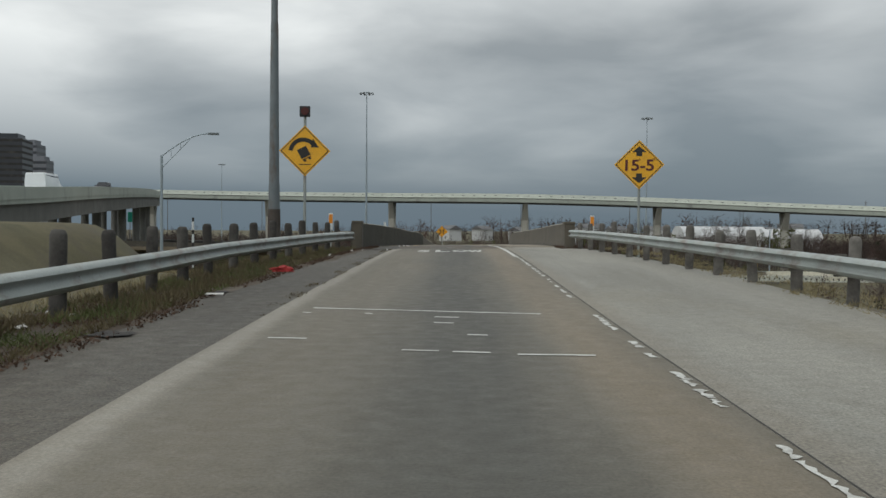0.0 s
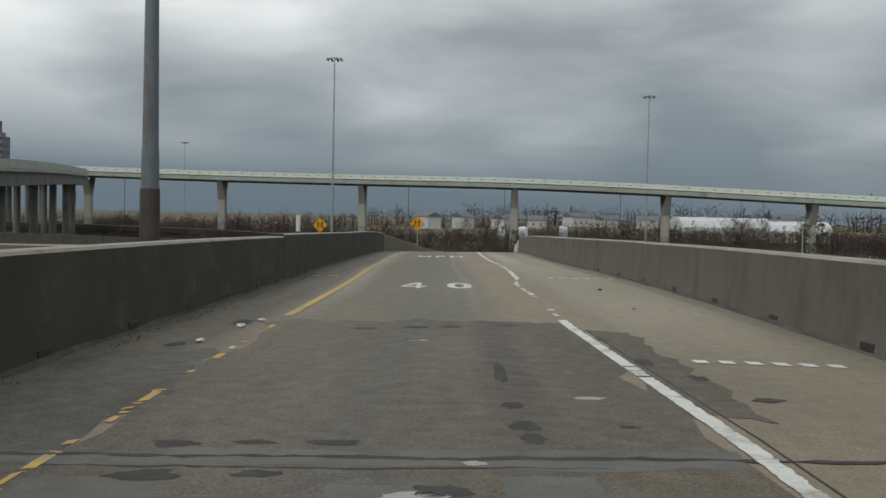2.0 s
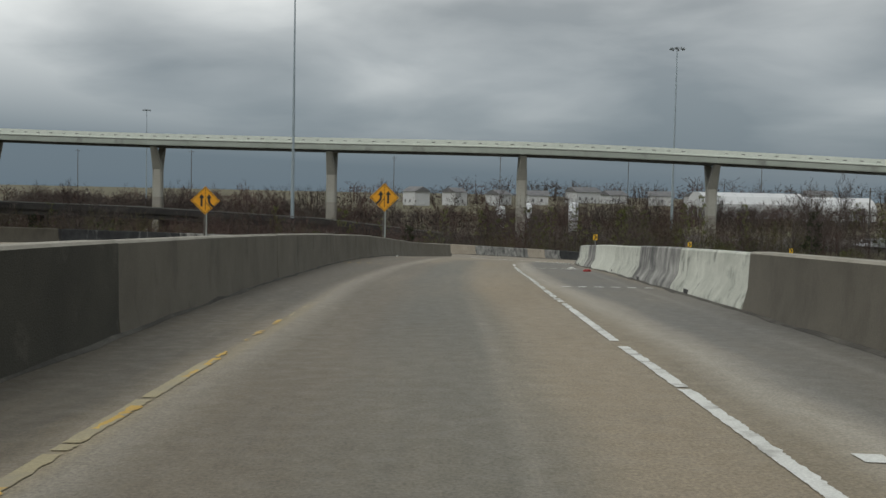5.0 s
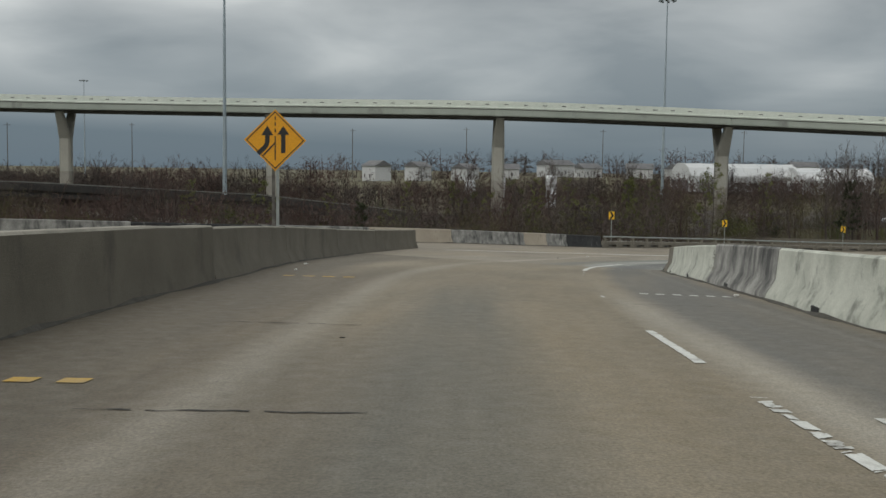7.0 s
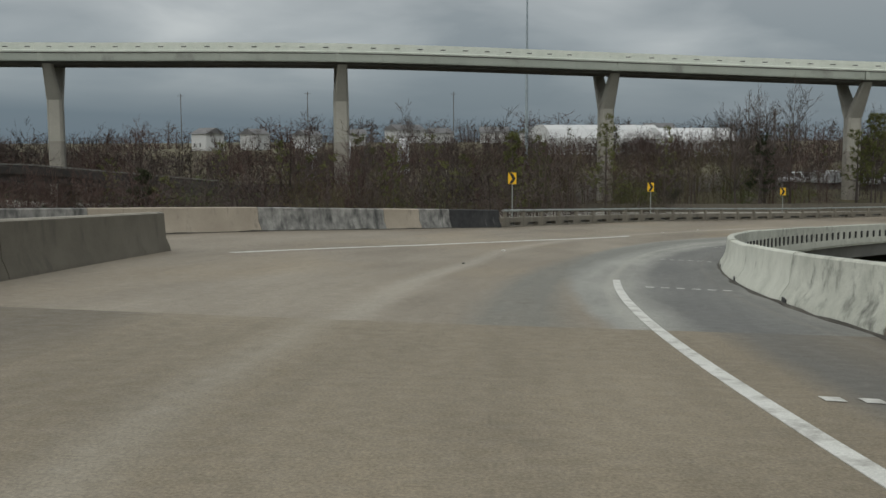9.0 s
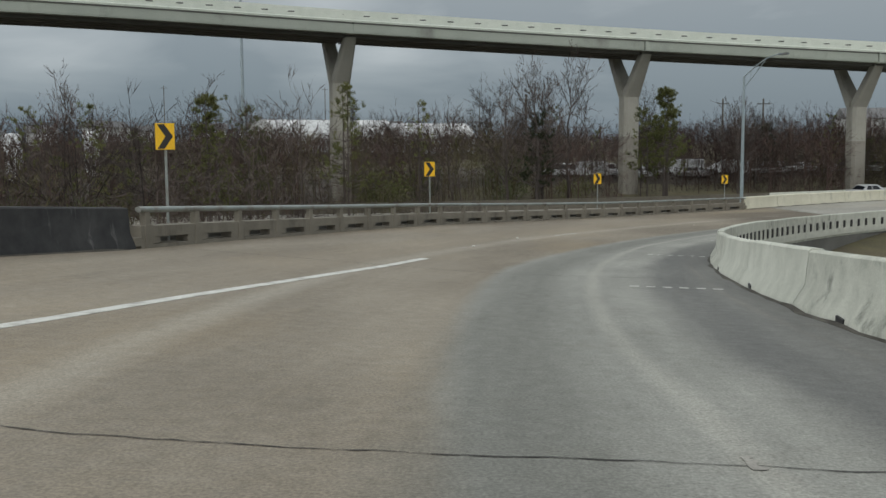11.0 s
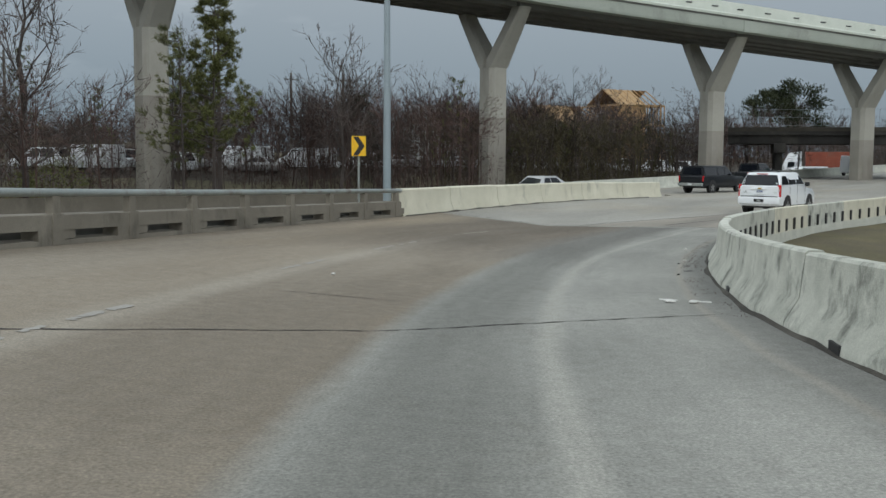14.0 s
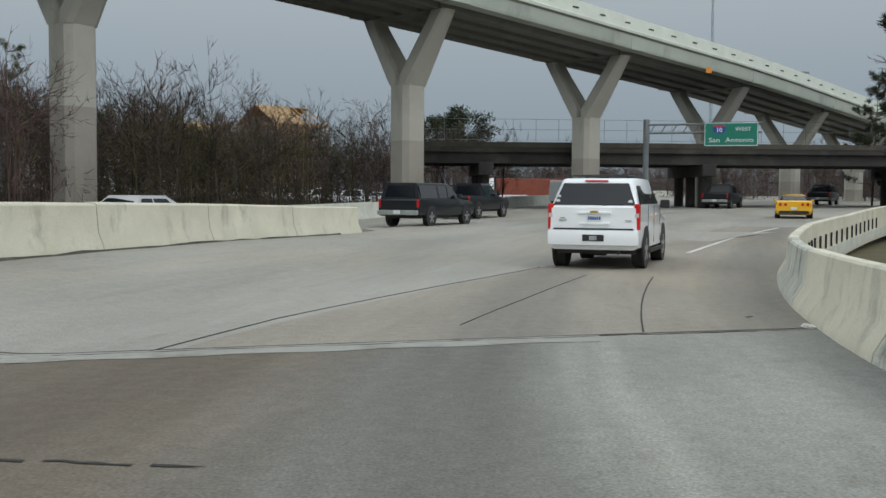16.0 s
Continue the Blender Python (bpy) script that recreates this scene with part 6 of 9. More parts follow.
# delineators at the ends of the parapets
def delineator(place, high, label):
    t = thing("hazard_marker", facing(place, (place[0] * 0.5, 0, 0)), label, "marker post", "hazard markers")
    bm = bmesh.new()
    box(bm, (0.07, 0.05, high), (0, 0.03, high / 2))
    part("post", bm, M_galv, t)
    bm = bmesh.new()
    box(bm, (0.15, 0.02, 0.62), (0, 0, high - 0.3), bevel=0.01)
    part("board", bm, M_signwhite, t, "white board")
    bm = bmesh.new()
    box(bm, (0.13, 0.01, 0.32), (0, -0.016, high - 0.2))
    part("reflector", bm, M_orange, t, "orange reflector")


delineator(tuple(spot(37.9, -4.5, 0.0)), 1.3, "white and orange hazard marker beyond the guard rail")
delineator(tuple(spot(37.9, 5.1, 0.0)), 1.15, "white and orange hazard marker beyond the shoulder rail")


def striped_post(x, y, foot, top):
    t = thing("striped_post", pose(x, y, foot), "thin white post with black stripes", "marker post", "striped posts")
    n = int((top - foot) / 0.28)
    for i in range(n):
        bm = bmesh.new()
        tube(bm, (0, 0, i * 0.28), (0, 0, i * 0.28 + 0.28), 0.075, sides=8)
        part("band", bm, M_signwhite if i % 3 else M_black, t)


striped_post(-16.8, 69.4, -9.3, 2.1)
striped_post(-3.89, 69.5, 0.0, 1.75)


# green guide sign on its cantilever
t = thing("guide_sign", facing((142.3, 218.5, -3.97), (69, 214, 0)) @ Matrix.Scale(0.83, 4), "green freeway guide sign reading West San Antonio on a steel cantilever", "guide sign")
bm = bmesh.new()
box(bm, (4.3, 0.08, 1.95), (0, 0, 0.98), bevel=0.02)
part("panel", bm, M_green, t)
for size, at in (((4.2, 0.01, 0.05), (0, -0.046, 1.9)), ((4.2, 0.01, 0.05), (0, -0.046, 0.06)), ((0.05, 0.01, 1.85), (-2.09, -0.046, 0.98)), ((0.05, 0.01, 1.85), (2.09, -0.046, 0.98))):
    bm = bmesh.new()
    box(bm, size, at)
    part("border", bm, M_signwhite, t)
legend(t, "WEST", 0.44, 0.95, 1.26, M_signwhite, 0.0, 0.05, wide=1.25)
legend(t, "San  Antonio", 0.52, 0.0, 0.34, M_signwhite, 0.0, 0.05, wide=3.55)
ink(t, "shield", [(-0.95, 1.0), (-0.5, 1.15), (-0.42, 1.5), (-0.55, 1.78), (-0.95, 1.74), (-1.35, 1.78), (-1.48, 1.5), (-1.4, 1.15)], 0.0, M_blue, 0.048)
ink(t, "shield_top", [(-1.42, 1.62), (-0.48, 1.62), (-0.55, 1.78), (-0.95, 1.74), (-1.35, 1.78)], 0.0, M_red, 0.052)
legend(t, "10", 0.5, -0.95, 1.17, M_signwhite, 0.01, 0.056)
bm = bmesh.new()
for z in (1.15, 1.85):
    tube(bm, (-6.9, 0.35, z), (2.4, 0.35, z), 0.09, sides=10)
for i in range(10):
    tube(bm, (-6.6 + i * 0.9, 0.35, 1.15), (-6.15 + i * 0.9, 0.35, 1.85), 0.05, sides=6)
part("arm", bm, M_pole, t)
bm = bmesh.new()
tube(bm, (-6.9, 0.35, -5.6), (-6.9, 0.35, 2.3), 0.24, sides=14)
part("column", bm, M_pole, t)

# orange marker on the edge of the flyover
t = thing("edge_marker", facing((150.0, 220.7, 2.15), (69, 214, 0)), "orange reflector board on the edge of the flyover", "marker")
bm = bmesh.new()
box(bm, (0.42, 0.06, 0.42), (0, 0, 0), bevel=0.02)
part("board", bm, M_orange, t)
bm = bmesh.new()
box(bm, (0.1, 0.5, 0.1), (0, 0.25, 0))
part("bracket", bm, M_pole, t)

# small green sign by the far road
t = thing("small_guide_sign", facing((-93, 310, -9.3), (0, 50, 0)), "small green road sign among far trees", "guide sign")
bm = bmesh.new()
box(bm, (3.2, 0.08, 3.0), (0, 0, 13.6))
part("panel", bm, M_green, t)
for x in (-0.9, 0.9):
    bm = bmesh.new()
    tube(bm, (x, 0.1, 0), (x, 0.1, 12.5), 0.12, sides=8)
    part("post", bm, M_pole, t)


# ---- lamp standards ----
def high_mast(x, y, top, foot=-9.4, radius=0.36, label="tall grey high-mast light with a ring of lamps", head=True, mat=M_pole_pale):
    t = thing("high_mast_light", pose(x, y, foot), label, "high-mast light", "high-mast lights")
    h = top - foot
    bm = bmesh.new()
    loft(bm, [[Vector((r * math.cos(math.tau * i / 14), r * math.sin(math.tau * i / 14), z)) for i in range(14)] for z, r in ((0, radius), (h * 0.33, radius * 0.8), (h * 0.34, radius * 0.74), (h * 0.67, radius * 0.55), (h * 0.68, radius * 0.5), (h, radius * 0.3))])
    smooth(part("mast", bm, mat, t), 60)
    if head:
        bm = bmesh.new()
        for i in range(16):
            a, b = math.tau * i / 16, math.tau * (i + 1) / 16
            tube(bm, (1.3 * math.cos(a), 1.3 * math.sin(a), h - 0.4), (1.3 * math.cos(b), 1.3 * math.sin(b), h - 0.4), 0.06, sides=6)
        for i in range(4):
            a = math.tau * i / 4
            tube(bm, (0, 0, h - 0.1), (1.3 * math.cos(a), 1.3 * math.sin(a), h - 0.4), 0.05, sides=6)
        part("ring", bm, M_pole, t)
        for i in range(8):
            a = math.tau * (i + 0.5) / 8
            bm = bmesh.new()
            tube(bm, (1.75 * math.cos(a), 1.75 * math.sin(a), h - 0.75), (1.55 * math.cos(a), 1.55 * math.sin(a), h - 0.25), 0.3, 0.14, 10)
            part("lamp", bm, M_pole, t)
    return t


high_mast(-19.8, 267, 36.6)
high_mast(65.8, 333.7, 37.8)
high_mast(266, 230, 60, head=False, label="tall slim mast far beyond the overpass")
high_mast(486, 214, 40.5)
high_mast(-120, 560, 36)
thick_mast = high_mast(-15.4, 94.2, 34, radius=0.64, label="thick grey-green high-mast pole beside the ramp", mat=M_pole)
bm = bmesh.new()
loft(bm, [[Vector((r * math.cos(math.tau * i / 14), r * math.sin(math.tau * i / 14), z)) for i in range(14)] for z, r in ((0, 0.665), (6.0, 0.625), (12.35, 0.575))])
smooth(part("base_section", bm, surface("rusty_brown_steel", ((0.055, 0.047, 0.042), (0.1, 0.085, 0.072)), 1.2, 0.7, metal=0.2, bump=0.1, stain=(0.09, 0.05, 0.03), stain_scale=1.5, streak=0.5), thick_mast, "rusty dark foot of the mast"), 60)


def street_lamp(x, y, foot, top, reach, rise, turn, label):
    t = thing("street_lamp", pose(x, y, foot, 0, 0, turn), label, "street lamp", "street lamps")
    h = top - foot
    bm = bmesh.new()
    tube(bm, (0, 0, 0), (0, 0, h), 0.14, 0.085, 12)
    smooth(part("pole", bm, M_pole_pale, t))
    bm = bmesh.new()
    last_p = Vector((0, 0, h - 0.05))
    for i in range(1, 9):
        u = i / 8
        p = Vector((reach * u, 0, h - 0.05 + rise * math.sin(u * math.pi / 2)))
        tube(bm, last_p, p, 0.045, sides=6)
        last_p = p
    tube(bm, (0, 0, h - 0.9), (reach * 0.6, 0, h + rise * 0.72), 0.03, sides=6)
    for u in (0.2, 0.4):
        tube(bm, (reach * u, 0, h - 0.05 + rise * math.sin(u * math.pi / 2)), (reach * u, 0, h - 0.9 + (0.9 + rise * 0.72) * u / 0.6), 0.02, sides=5)
    part("arm", bm, M_pole_pale, t)
    bm = bmesh.new()
    box(bm, (0.75, 0.28, 0.16), (reach + 0.3, 0, h + rise - 0.05), bevel=0.06)
    smooth(part("lamp_head", bm, M_pole, t), 60)


street_lamp(-19.4, 71.2, -9.3, 6.2, 3.2, 1.6, 10, "grey street lamp with a long curved arm below the ramp")
street_lamp(70.8, 223.2, -9.0, 1.4, 3.2, 1.4, -84, "pale street lamp with a curved arm behind the railing")


# utility poles beyond the trees
def utility_pole(x, y, top, label="dark wooden utility pole with a cross-arm"):
    t = thing("utility_pole", pose(x, y, -9.4, 0, 0, random.uniform(-30, 30)), label, "utility pole", "utility poles")
    bm = bmesh.new()
    tube(bm, (0, 0, 0), (0, 0, top + 9.4), 0.2, 0.13, 10)
    part("pole", bm, M_post_wood, t)
    bm = bmesh.new()
    box(bm, (2.2, 0.12, 0.12), (0, -0.15, top + 8.6))
    part("cross_arm", bm, M_post_wood, t)
    for x2 in (-0.9, 0.9):
        bm = bmesh.new()
        tube(bm, (x2, -0.15, top + 8.66), (x2, -0.15, top + 8.9), 0.05, sides=8)
        part("insulator", bm, M_pole, t)


for x, y, top in ((131.3, 291.3, 3.4), (134.5, 285.8, 3.2), (-6, 530, 16), (40, 528, 17), (-91, 519.5, 16.5), (-140, 525, 16), (95, 524, 17), (150, 515, 17), (205, 500, 16), (100, 300, 4)):
    utility_pole(x, y, top)


# ---- vehicles: x right, y forward, origin on the ground under the middle ----
def wheel(t, x, y, r, wide, rim=M_rim):
    side = math.copysign(1, x)
    bm = bmesh.new()
    n = 24
    loft(bm, [[Vector((x + side * o, y + q * math.cos(math.tau * i / n), r + q * math.sin(math.tau * i / n))) for i in range(n)] for o, q in ((-wide, r * 0.7), (-wide, r * 0.95), (-wide * 0.85, r), (-wide * 0.12, r), (0, r * 0.94), (-0.01, r * 0.66))])
    tyre = smooth(part("tyre", bm, M_tyre, t), 40)
    bm = bmesh.new()
    tube(bm, (x - side * 0.1, y, r), (x - side * 0.015, y, r), r * 0.66, r * 0.64, 20)
    for i in range(5):
        a = math.tau * i / 5
        box(bm, (0.03, 0.09, r * 0.6), m=Matrix.Translation((x - side * 0.002, y, r)) @ Matrix.Rotation(a, 4, "X") @ Matrix.Translation((0, 0, r * 0.32)))
    part("rim", bm, rim, tyre, "alloy rim")


def shell(bm, rows):
    """Body skin through rows of (y, half width low, half width mid, half width top, z low, z mid, z top)."""
    secs = []
    for y, wl, wm, wt, zl, zm, zt in rows:
        right = [(wl * 0.9, zl), (wl, zl + 0.05), (wm, zm), (wm * 0.99, zm + (zt - zm) * 0.55), (wt, zt - 0.025), (wt - 0.05, zt)]
        secs.append([Vector((x, y, z)) for x, z in right] + [Vector((-x, y, z)) for x, z in right[::-1]])
    loft(bm, secs)


def pane(t, name, corners, material=M_glass, label="", thick=0.012, parent=None):
    bm = bmesh.new()
    p = [Vector(c) for c in corners]
    nrm = (p[1] - p[0]).cross(p[-1] - p[0]).normalized() * thick
    a = [bm.verts.new(q + nrm) for q in p]
    b = [bm.verts.new(q - nrm) for q in p]
    bm.faces.new(a)
    bm.faces.new(b[::-1])
    for i in range(len(p)):
        j = (i + 1) % len(p)
        bm.faces.new((a[j], a[i], b[i], b[j]))
    return part(name, bm, material, parent or t, label)


def large_suv(m):
    t = thing("large_suv", m, "white full-size sport utility vehicle with tinted windows, driving on the ramp", "car", "vehicles")
    L = 2.56
    bm = bmesh.new()
    shell(bm, [(-L, 0.86, 0.93, 0.90, 0.50, 0.75, 1.33), (-L + 0.06, 0.95, 0.985, 0.94, 0.42, 0.72, 1.37), (-1.0, 0.99, 1.005, 0.955, 0.40, 0.75, 1.38), (0.9, 0.99, 1.005, 0.955, 0.40, 0.75, 1.34), (1.1, 0.99, 1.0, 0.93, 0.42, 0.75, 1.24), (2.2, 0.97, 0.97, 0.86, 0.44, 0.72, 1.16), (L, 0.84, 0.86, 0.76, 0.48, 0.7, 1.02)])
    smooth(part("body", bm, M_carwhite, t), 35)
    bm = bmesh.new()
    secs = []
    for y0, y1, w0, w1, z1 in ((-2.46, -2.18, 0.90, 0.70, 1.84), (-2.42, -2.05, 0.935, 0.755, 1.905), (-1.0, -1.0, 0.955, 0.79, 1.93), (0.2, 0.05, 0.955, 0.79, 1.925), (0.62, 0.3, 0.95, 0.765, 1.90), (1.06, 0.42, 0.92, 0.7, 1.86)):
        z1 += 0.05
        secs.append([Vector((w0, y0, 1.345)), Vector((w1 + 0.035, y1, z1 - 0.07)), Vector((w1, y1, z1 - 0.02)), Vector((w1 - 0.07, y1, z1)), Vector((-w1 + 0.07, y1, z1)), Vector((-w1, y1, z1 - 0.02)), Vector((-w1 - 0.035, y1, z1 - 0.07)), Vector((-w0, y0, 1.345))])
    loft(bm, secs)
    smooth(part("cabin", bm, M_carwhite, t), 35)

    def rear(z):
        return -2.468 + (z - 1.345) / (1.89 - 1.345) * 0.285

    def half(z):
        return 0.905 - (z - 1.345) / (1.89 - 1.345) * 0.185

    glass = pane(t, "rear_window", [(-half(1.38) + 0.01, rear(1.38) - 0.01, 1.38), (half(1.38) - 0.01, rear(1.38) - 0.01, 1.38), (half(1.845) - 0.03, rear(1.845) - 0.012, 1.845), (-half(1.845) + 0.03, rear(1.845) - 0.012, 1.845)], M_glass, "dark tinted rear window")
    for x, z in ((-0.79, 1.56), (-0.80, 1.46), (0.77, 1.45)):
        bm = bmesh.new()
        tube(bm, (x, rear(z) - 0.02, z), (x, rear(z) - 0.03, z), 0.048, sides=14)
        part("sticker", bm, M_signwhite, glass, "pale round sticker")
    bm = bmesh.new()
    tube(bm, (0.2, rear(1.38) - 0.03, 1.375), (0.62, rear(1.4) - 0.035, 1.365), 0.013, sides=6)
    tube(bm, (0.22, rear(1.38) - 0.02, 1.37), (0.22, rear(1.36) - 0.04, 1.35), 0.035, sides=10)
    part("wiper", bm, M_trim, glass, "black wiper")
    for side in (-1, 1):
        def px(y, z):
            w0 = 0.958
            return side * (w0 - (z - 1.345) / 0.5 * 0.15 + 0.004)
        for y0, y1, y2, y3 in ((-2.22, -1.35, -1.35, -1.98), (-1.28, -0.35, -0.35, -1.28), (-0.28, 0.72, 0.32, -0.28)):
            c = [(px(y0, 1.40), y0, 1.40), (px(y1, 1.40), y1, 1.40), (px(y2, 1.80), y2, 1.80), (px(y3, 1.80), y3, 1.80)]
            pane(t, "side_window", c if side > 0 else c[::-1], M_glass, "dark tinted side window")
        bm = bmesh.new()
        box(bm, (0.13, 0.16, 0.56), (side * 0.928, -2.475, 1.13), bevel=0.035)
        lamp = part("tail_lamp", bm, M_tail, t, "red tail lamp")
        bm = bmesh.new()
        box(bm, (0.085, 0.03, 0.09), (side * 0.93, -2.55, 1.16), bevel=0.008)
        part("reverse_lens", bm, M_reflector, lamp)
        bm = bmesh.new()
        box(bm, (0.22, 0.14, 0.2), (side * 1.13, 0.66, 1.40), bevel=0.05)
        mirror = part("mirror", bm, M_trim, t, "black wing mirror")
        bm = bmesh.new()
        box(bm, (0.02, 0.02, 0.02), (side * 1.0, 0.66, 1.36))
        part("mirror_stalk", bm, M_trim, mirror)
        for y in (-0.75, 0.25):
            bm = bmesh.new()
            box(bm, (0.03, 0.17, 0.035), (side * 1.0, y, 1.16), bevel=0.008)
            part("door_handle", bm, M_carwhite, t)
        for y in (-0.32, -1.3, 0.78):
            bm = bmesh.new()
            box(bm, (0.008, 0.012, 0.85), (side * 1.001, y, 0.95))
            part("door_gap", bm, M_trim, t)
        bm = bmesh.new()
        box(bm, (0.12, 2.4, 0.09), (side * 0.98, 0.0, 0.36), bevel=0.02)
        part("running_board", bm, M_trim, t)
        bm = bmesh.new()
        tube(bm, (side * 0.62, -1.95, 2.02), (side * 0.62, -0.1, 2.035), 0.022, sides=8)
        for y in (-1.9, -1.0, -0.15):
            tube(bm, (side * 0.62, y, 1.93), (side * 0.62, y, 2.025), 0.02, sides=6)
        part("roof_rail", bm, M_trim, t)
        for y in (-1.58, 1.42):
            bm = bmesh.new()
            tube(bm, (side * 0.96, y, 0.46), (side * 1.008, y, 0.46), 0.47, sides=26)
            part("wheel_arch", bm, M_trim, t)
            wheel(t, side * 1.0, y, 0.40, 0.27)
    for y in (-1.75, -0.35):
        bm = bmesh.new()
        tube(bm, (-0.62, y, 2.025), (0.62, y, 2.025), 0.02, sides=8)
        part("roof_bar", bm, M_trim, t)
    bm = bmesh.new()
    box(bm, (1.97, 0.26, 0.34), (0, -2.53, 0.68), bevel=0.09)
    bumper = smooth(part("rear_bumper", bm, M_carwhite, t), 50)
    bm = bmesh.new()
    box(bm, (0.46, 0.05, 0.14), (0.02, -2.65, 0.68), bevel=0.01)
    hitch = part("bumper_plate", bm, M_trim, bumper, "black bumper recess")
    bm = bmesh.new()
    box(bm, (0.16, 0.02, 0.09), (0.02, -2.68, 0.68))
    part("hitch_cover", bm, M_galv, bumper)
    bm = bmesh.new()
    box(bm, (1.72, 0.02, 0.05), (0, -2.572, 0.86))
    part("tailgate_gap", bm, M_trim, t)
    for z, w in ((1.215, 0.72), (0.985, 0.66)):
        bm = bmesh.new()
        box(bm, (w, 0.05, 0.055), (0.03, -2.575, z), bevel=0.015)
        part("tailgate_bar", bm, M_carwhite, t)
    bm = bmesh.new()
    box(bm, (0.31, 0.02, 0.165), (0.03, -2.575, 1.10), bevel=0.004)
    plate = part("number_plate", bm, M_signwhite, t, "pale number plate with dark bars")
    for k in range(6):
        bm = bmesh.new()
        box(bm, (0.03, 0.006, 0.07), (-0.085 + k * 0.046, -2.588, 1.10))
        part("plate_bar", bm, M_blue, plate)
    bm = bmesh.new()
    box(bm, (0.17, 0.02, 0.055), (0.03, -2.605, 1.235), bevel=0.01)
    part("emblem", bm, M_gold, t, "gold emblem")
    for x, w in ((-0.66, 0.17), (-0.66, 0.10), (0.75, 0.13)):
        bm = bmesh.new()
        box(bm, (w, 0.01, 0.022), (x, -2.572, 1.05 if w != 0.10 else 1.10))
        part("badge", bm, M_galv, t)
    bm = bmesh.new()
    box(bm, (0.5, 0.03, 0.035), (0, -2.185, 1.9), bevel=0.01)
    part("brake_light", bm, M_tail, t, "dark red high brake light")
    bm = bmesh.new()
    box(bm, (1.7, 4.5, 0.2), (0, 0, 0.42), bevel=0.03)
    part("underbody", bm, M_trim, t)
    bm = bmesh.new()
    tube(bm, (-0.8, -1.58, 0.4), (0.8, -1.58, 0.4), 0.06, sides=10)
    box(bm, (0.28, 0.26, 0.26), (0, -1.58, 0.38), bevel=0.06)
    tube(bm, (0.5, -1.9, 0.38), (0.55, -2.6, 0.36), 0.035, sides=8)
    part("axle", bm, M_trim, t)
    w = pane(t, "windshield", [(0.84, 1.03, 1.37), (-0.84, 1.03, 1.37), (-0.66, 0.45, 1.82), (0.66, 0.45, 1.82)], M_glass)
    return t


def pickup(m, paint, label, capped=False):
    t = thing("pickup_truck", m, label, "pickup truck", "vehicles")
    bm = bmesh.new()
    shell(bm, [(-2.85, 0.90, 0.95, 0.93, 0.5, 0.75, 1.10), (-2.8, 0.95, 0.98, 0.96, 0.45, 0.75, 1.16), (0.9, 0.97, 0.99, 0.95, 0.42, 0.75, 1.20), (1.2, 0.96, 0.98, 0.92, 0.44, 0.75, 1.16), (2.6, 0.93, 0.94, 0.84, 0.48, 0.72, 1.08), (2.85, 0.82, 0.84, 0.76, 0.52, 0.7, 0.98)])
    smooth(part("body", bm, paint, t), 35)
    bm = bmesh.new()
    back = -2.75 if capped else -1.0
    loft(bm, [[Vector((0.93, y0, 1.15)), Vector((w, y1, 1.80)), Vector((w - 0.08, y1, 1.84)), Vector((-w + 0.08, y1, 1.84)), Vector((-w, y1, 1.80)), Vector((-0.93, y0, 1.15))] for y0, y1, w in ((back, back + 0.12, 0.74), (-0.2, -0.2, 0.78), (0.5, 0.2, 0.76), (1.15, 0.45, 0.7))])
    smooth(part("cab", bm, paint, t), 35)
    for side in (-1, 1):
        spans = [(-0.9, -0.1), (-0.02, 0.8)] + ([(-2.6, -1.1)] if capped else [])
        for y0, y1 in spans:
            c = [(side * 0.925, y0, 1.2), (side * 0.925, y1, 1.2), (side * 0.79, min(y1, 0.4), 1.72), (side * 0.79, y0, 1.72)]
            pane(t, "side_window", c if side > 0 else c[::-1], M_glass)
        bm = bmesh.new()
        box(bm, (0.1, 0.08, 0.34), (side * 0.9, -2.82, 0.98), bevel=0.02)
        part("tail_lamp", bm, M_tail, t, "red tail lamp")
        bm = bmesh.new()
        box(bm, (0.2, 0.12, 0.18), (side * 1.08, 0.75, 1.3), bevel=0.05)
        part("mirror", bm, M_trim, t)
        for y in (-1.75, 1.75):
            bm = bmesh.new()
            tube(bm, (side * 0.93, y, 0.44), (side * 0.995, y, 0.44), 0.46, sides=24)
            part("wheel_arch", bm, M_trim, t)
            wheel(t, side * 0.99, y, 0.39, 0.26)
    if not capped:
        bm = bmesh.new()
        box(bm, (1.6, 1.65, 0.02), (0, -1.9, 1.175))
        part("bed_cover", bm, M_trim, t)
    pane(t, "rear_window", [(-0.72, back - 0.0, 1.25), (0.72, back - 0.0, 1.25), (0.62, back + 0.1, 1.72), (-0.62, back + 0.1, 1.72)], M_glass)
    pane(t, "windshield", [(0.82, 1.1, 1.2), (-0.82, 1.1, 1.2), (-0.65, 0.5, 1.76), (0.65, 0.5, 1.76)], M_glass)
    bm = bmesh.new()
    box(bm, (1.86, 0.16, 0.2), (0, -2.93, 0.6), bevel=0.04)
    part("rear_bumper", bm, M_galv, t)
    bm = bmesh.new()
    box(bm, (0.3, 0.02, 0.15), (0, -3.02, 0.62))
    part("number_plate", bm, M_signwhite, t)
    bm = bmesh.new()
    box(bm, (1.6, 4.8, 0.2), (0, 0, 0.45))
    part("underbody", bm, M_trim, t)
    return t


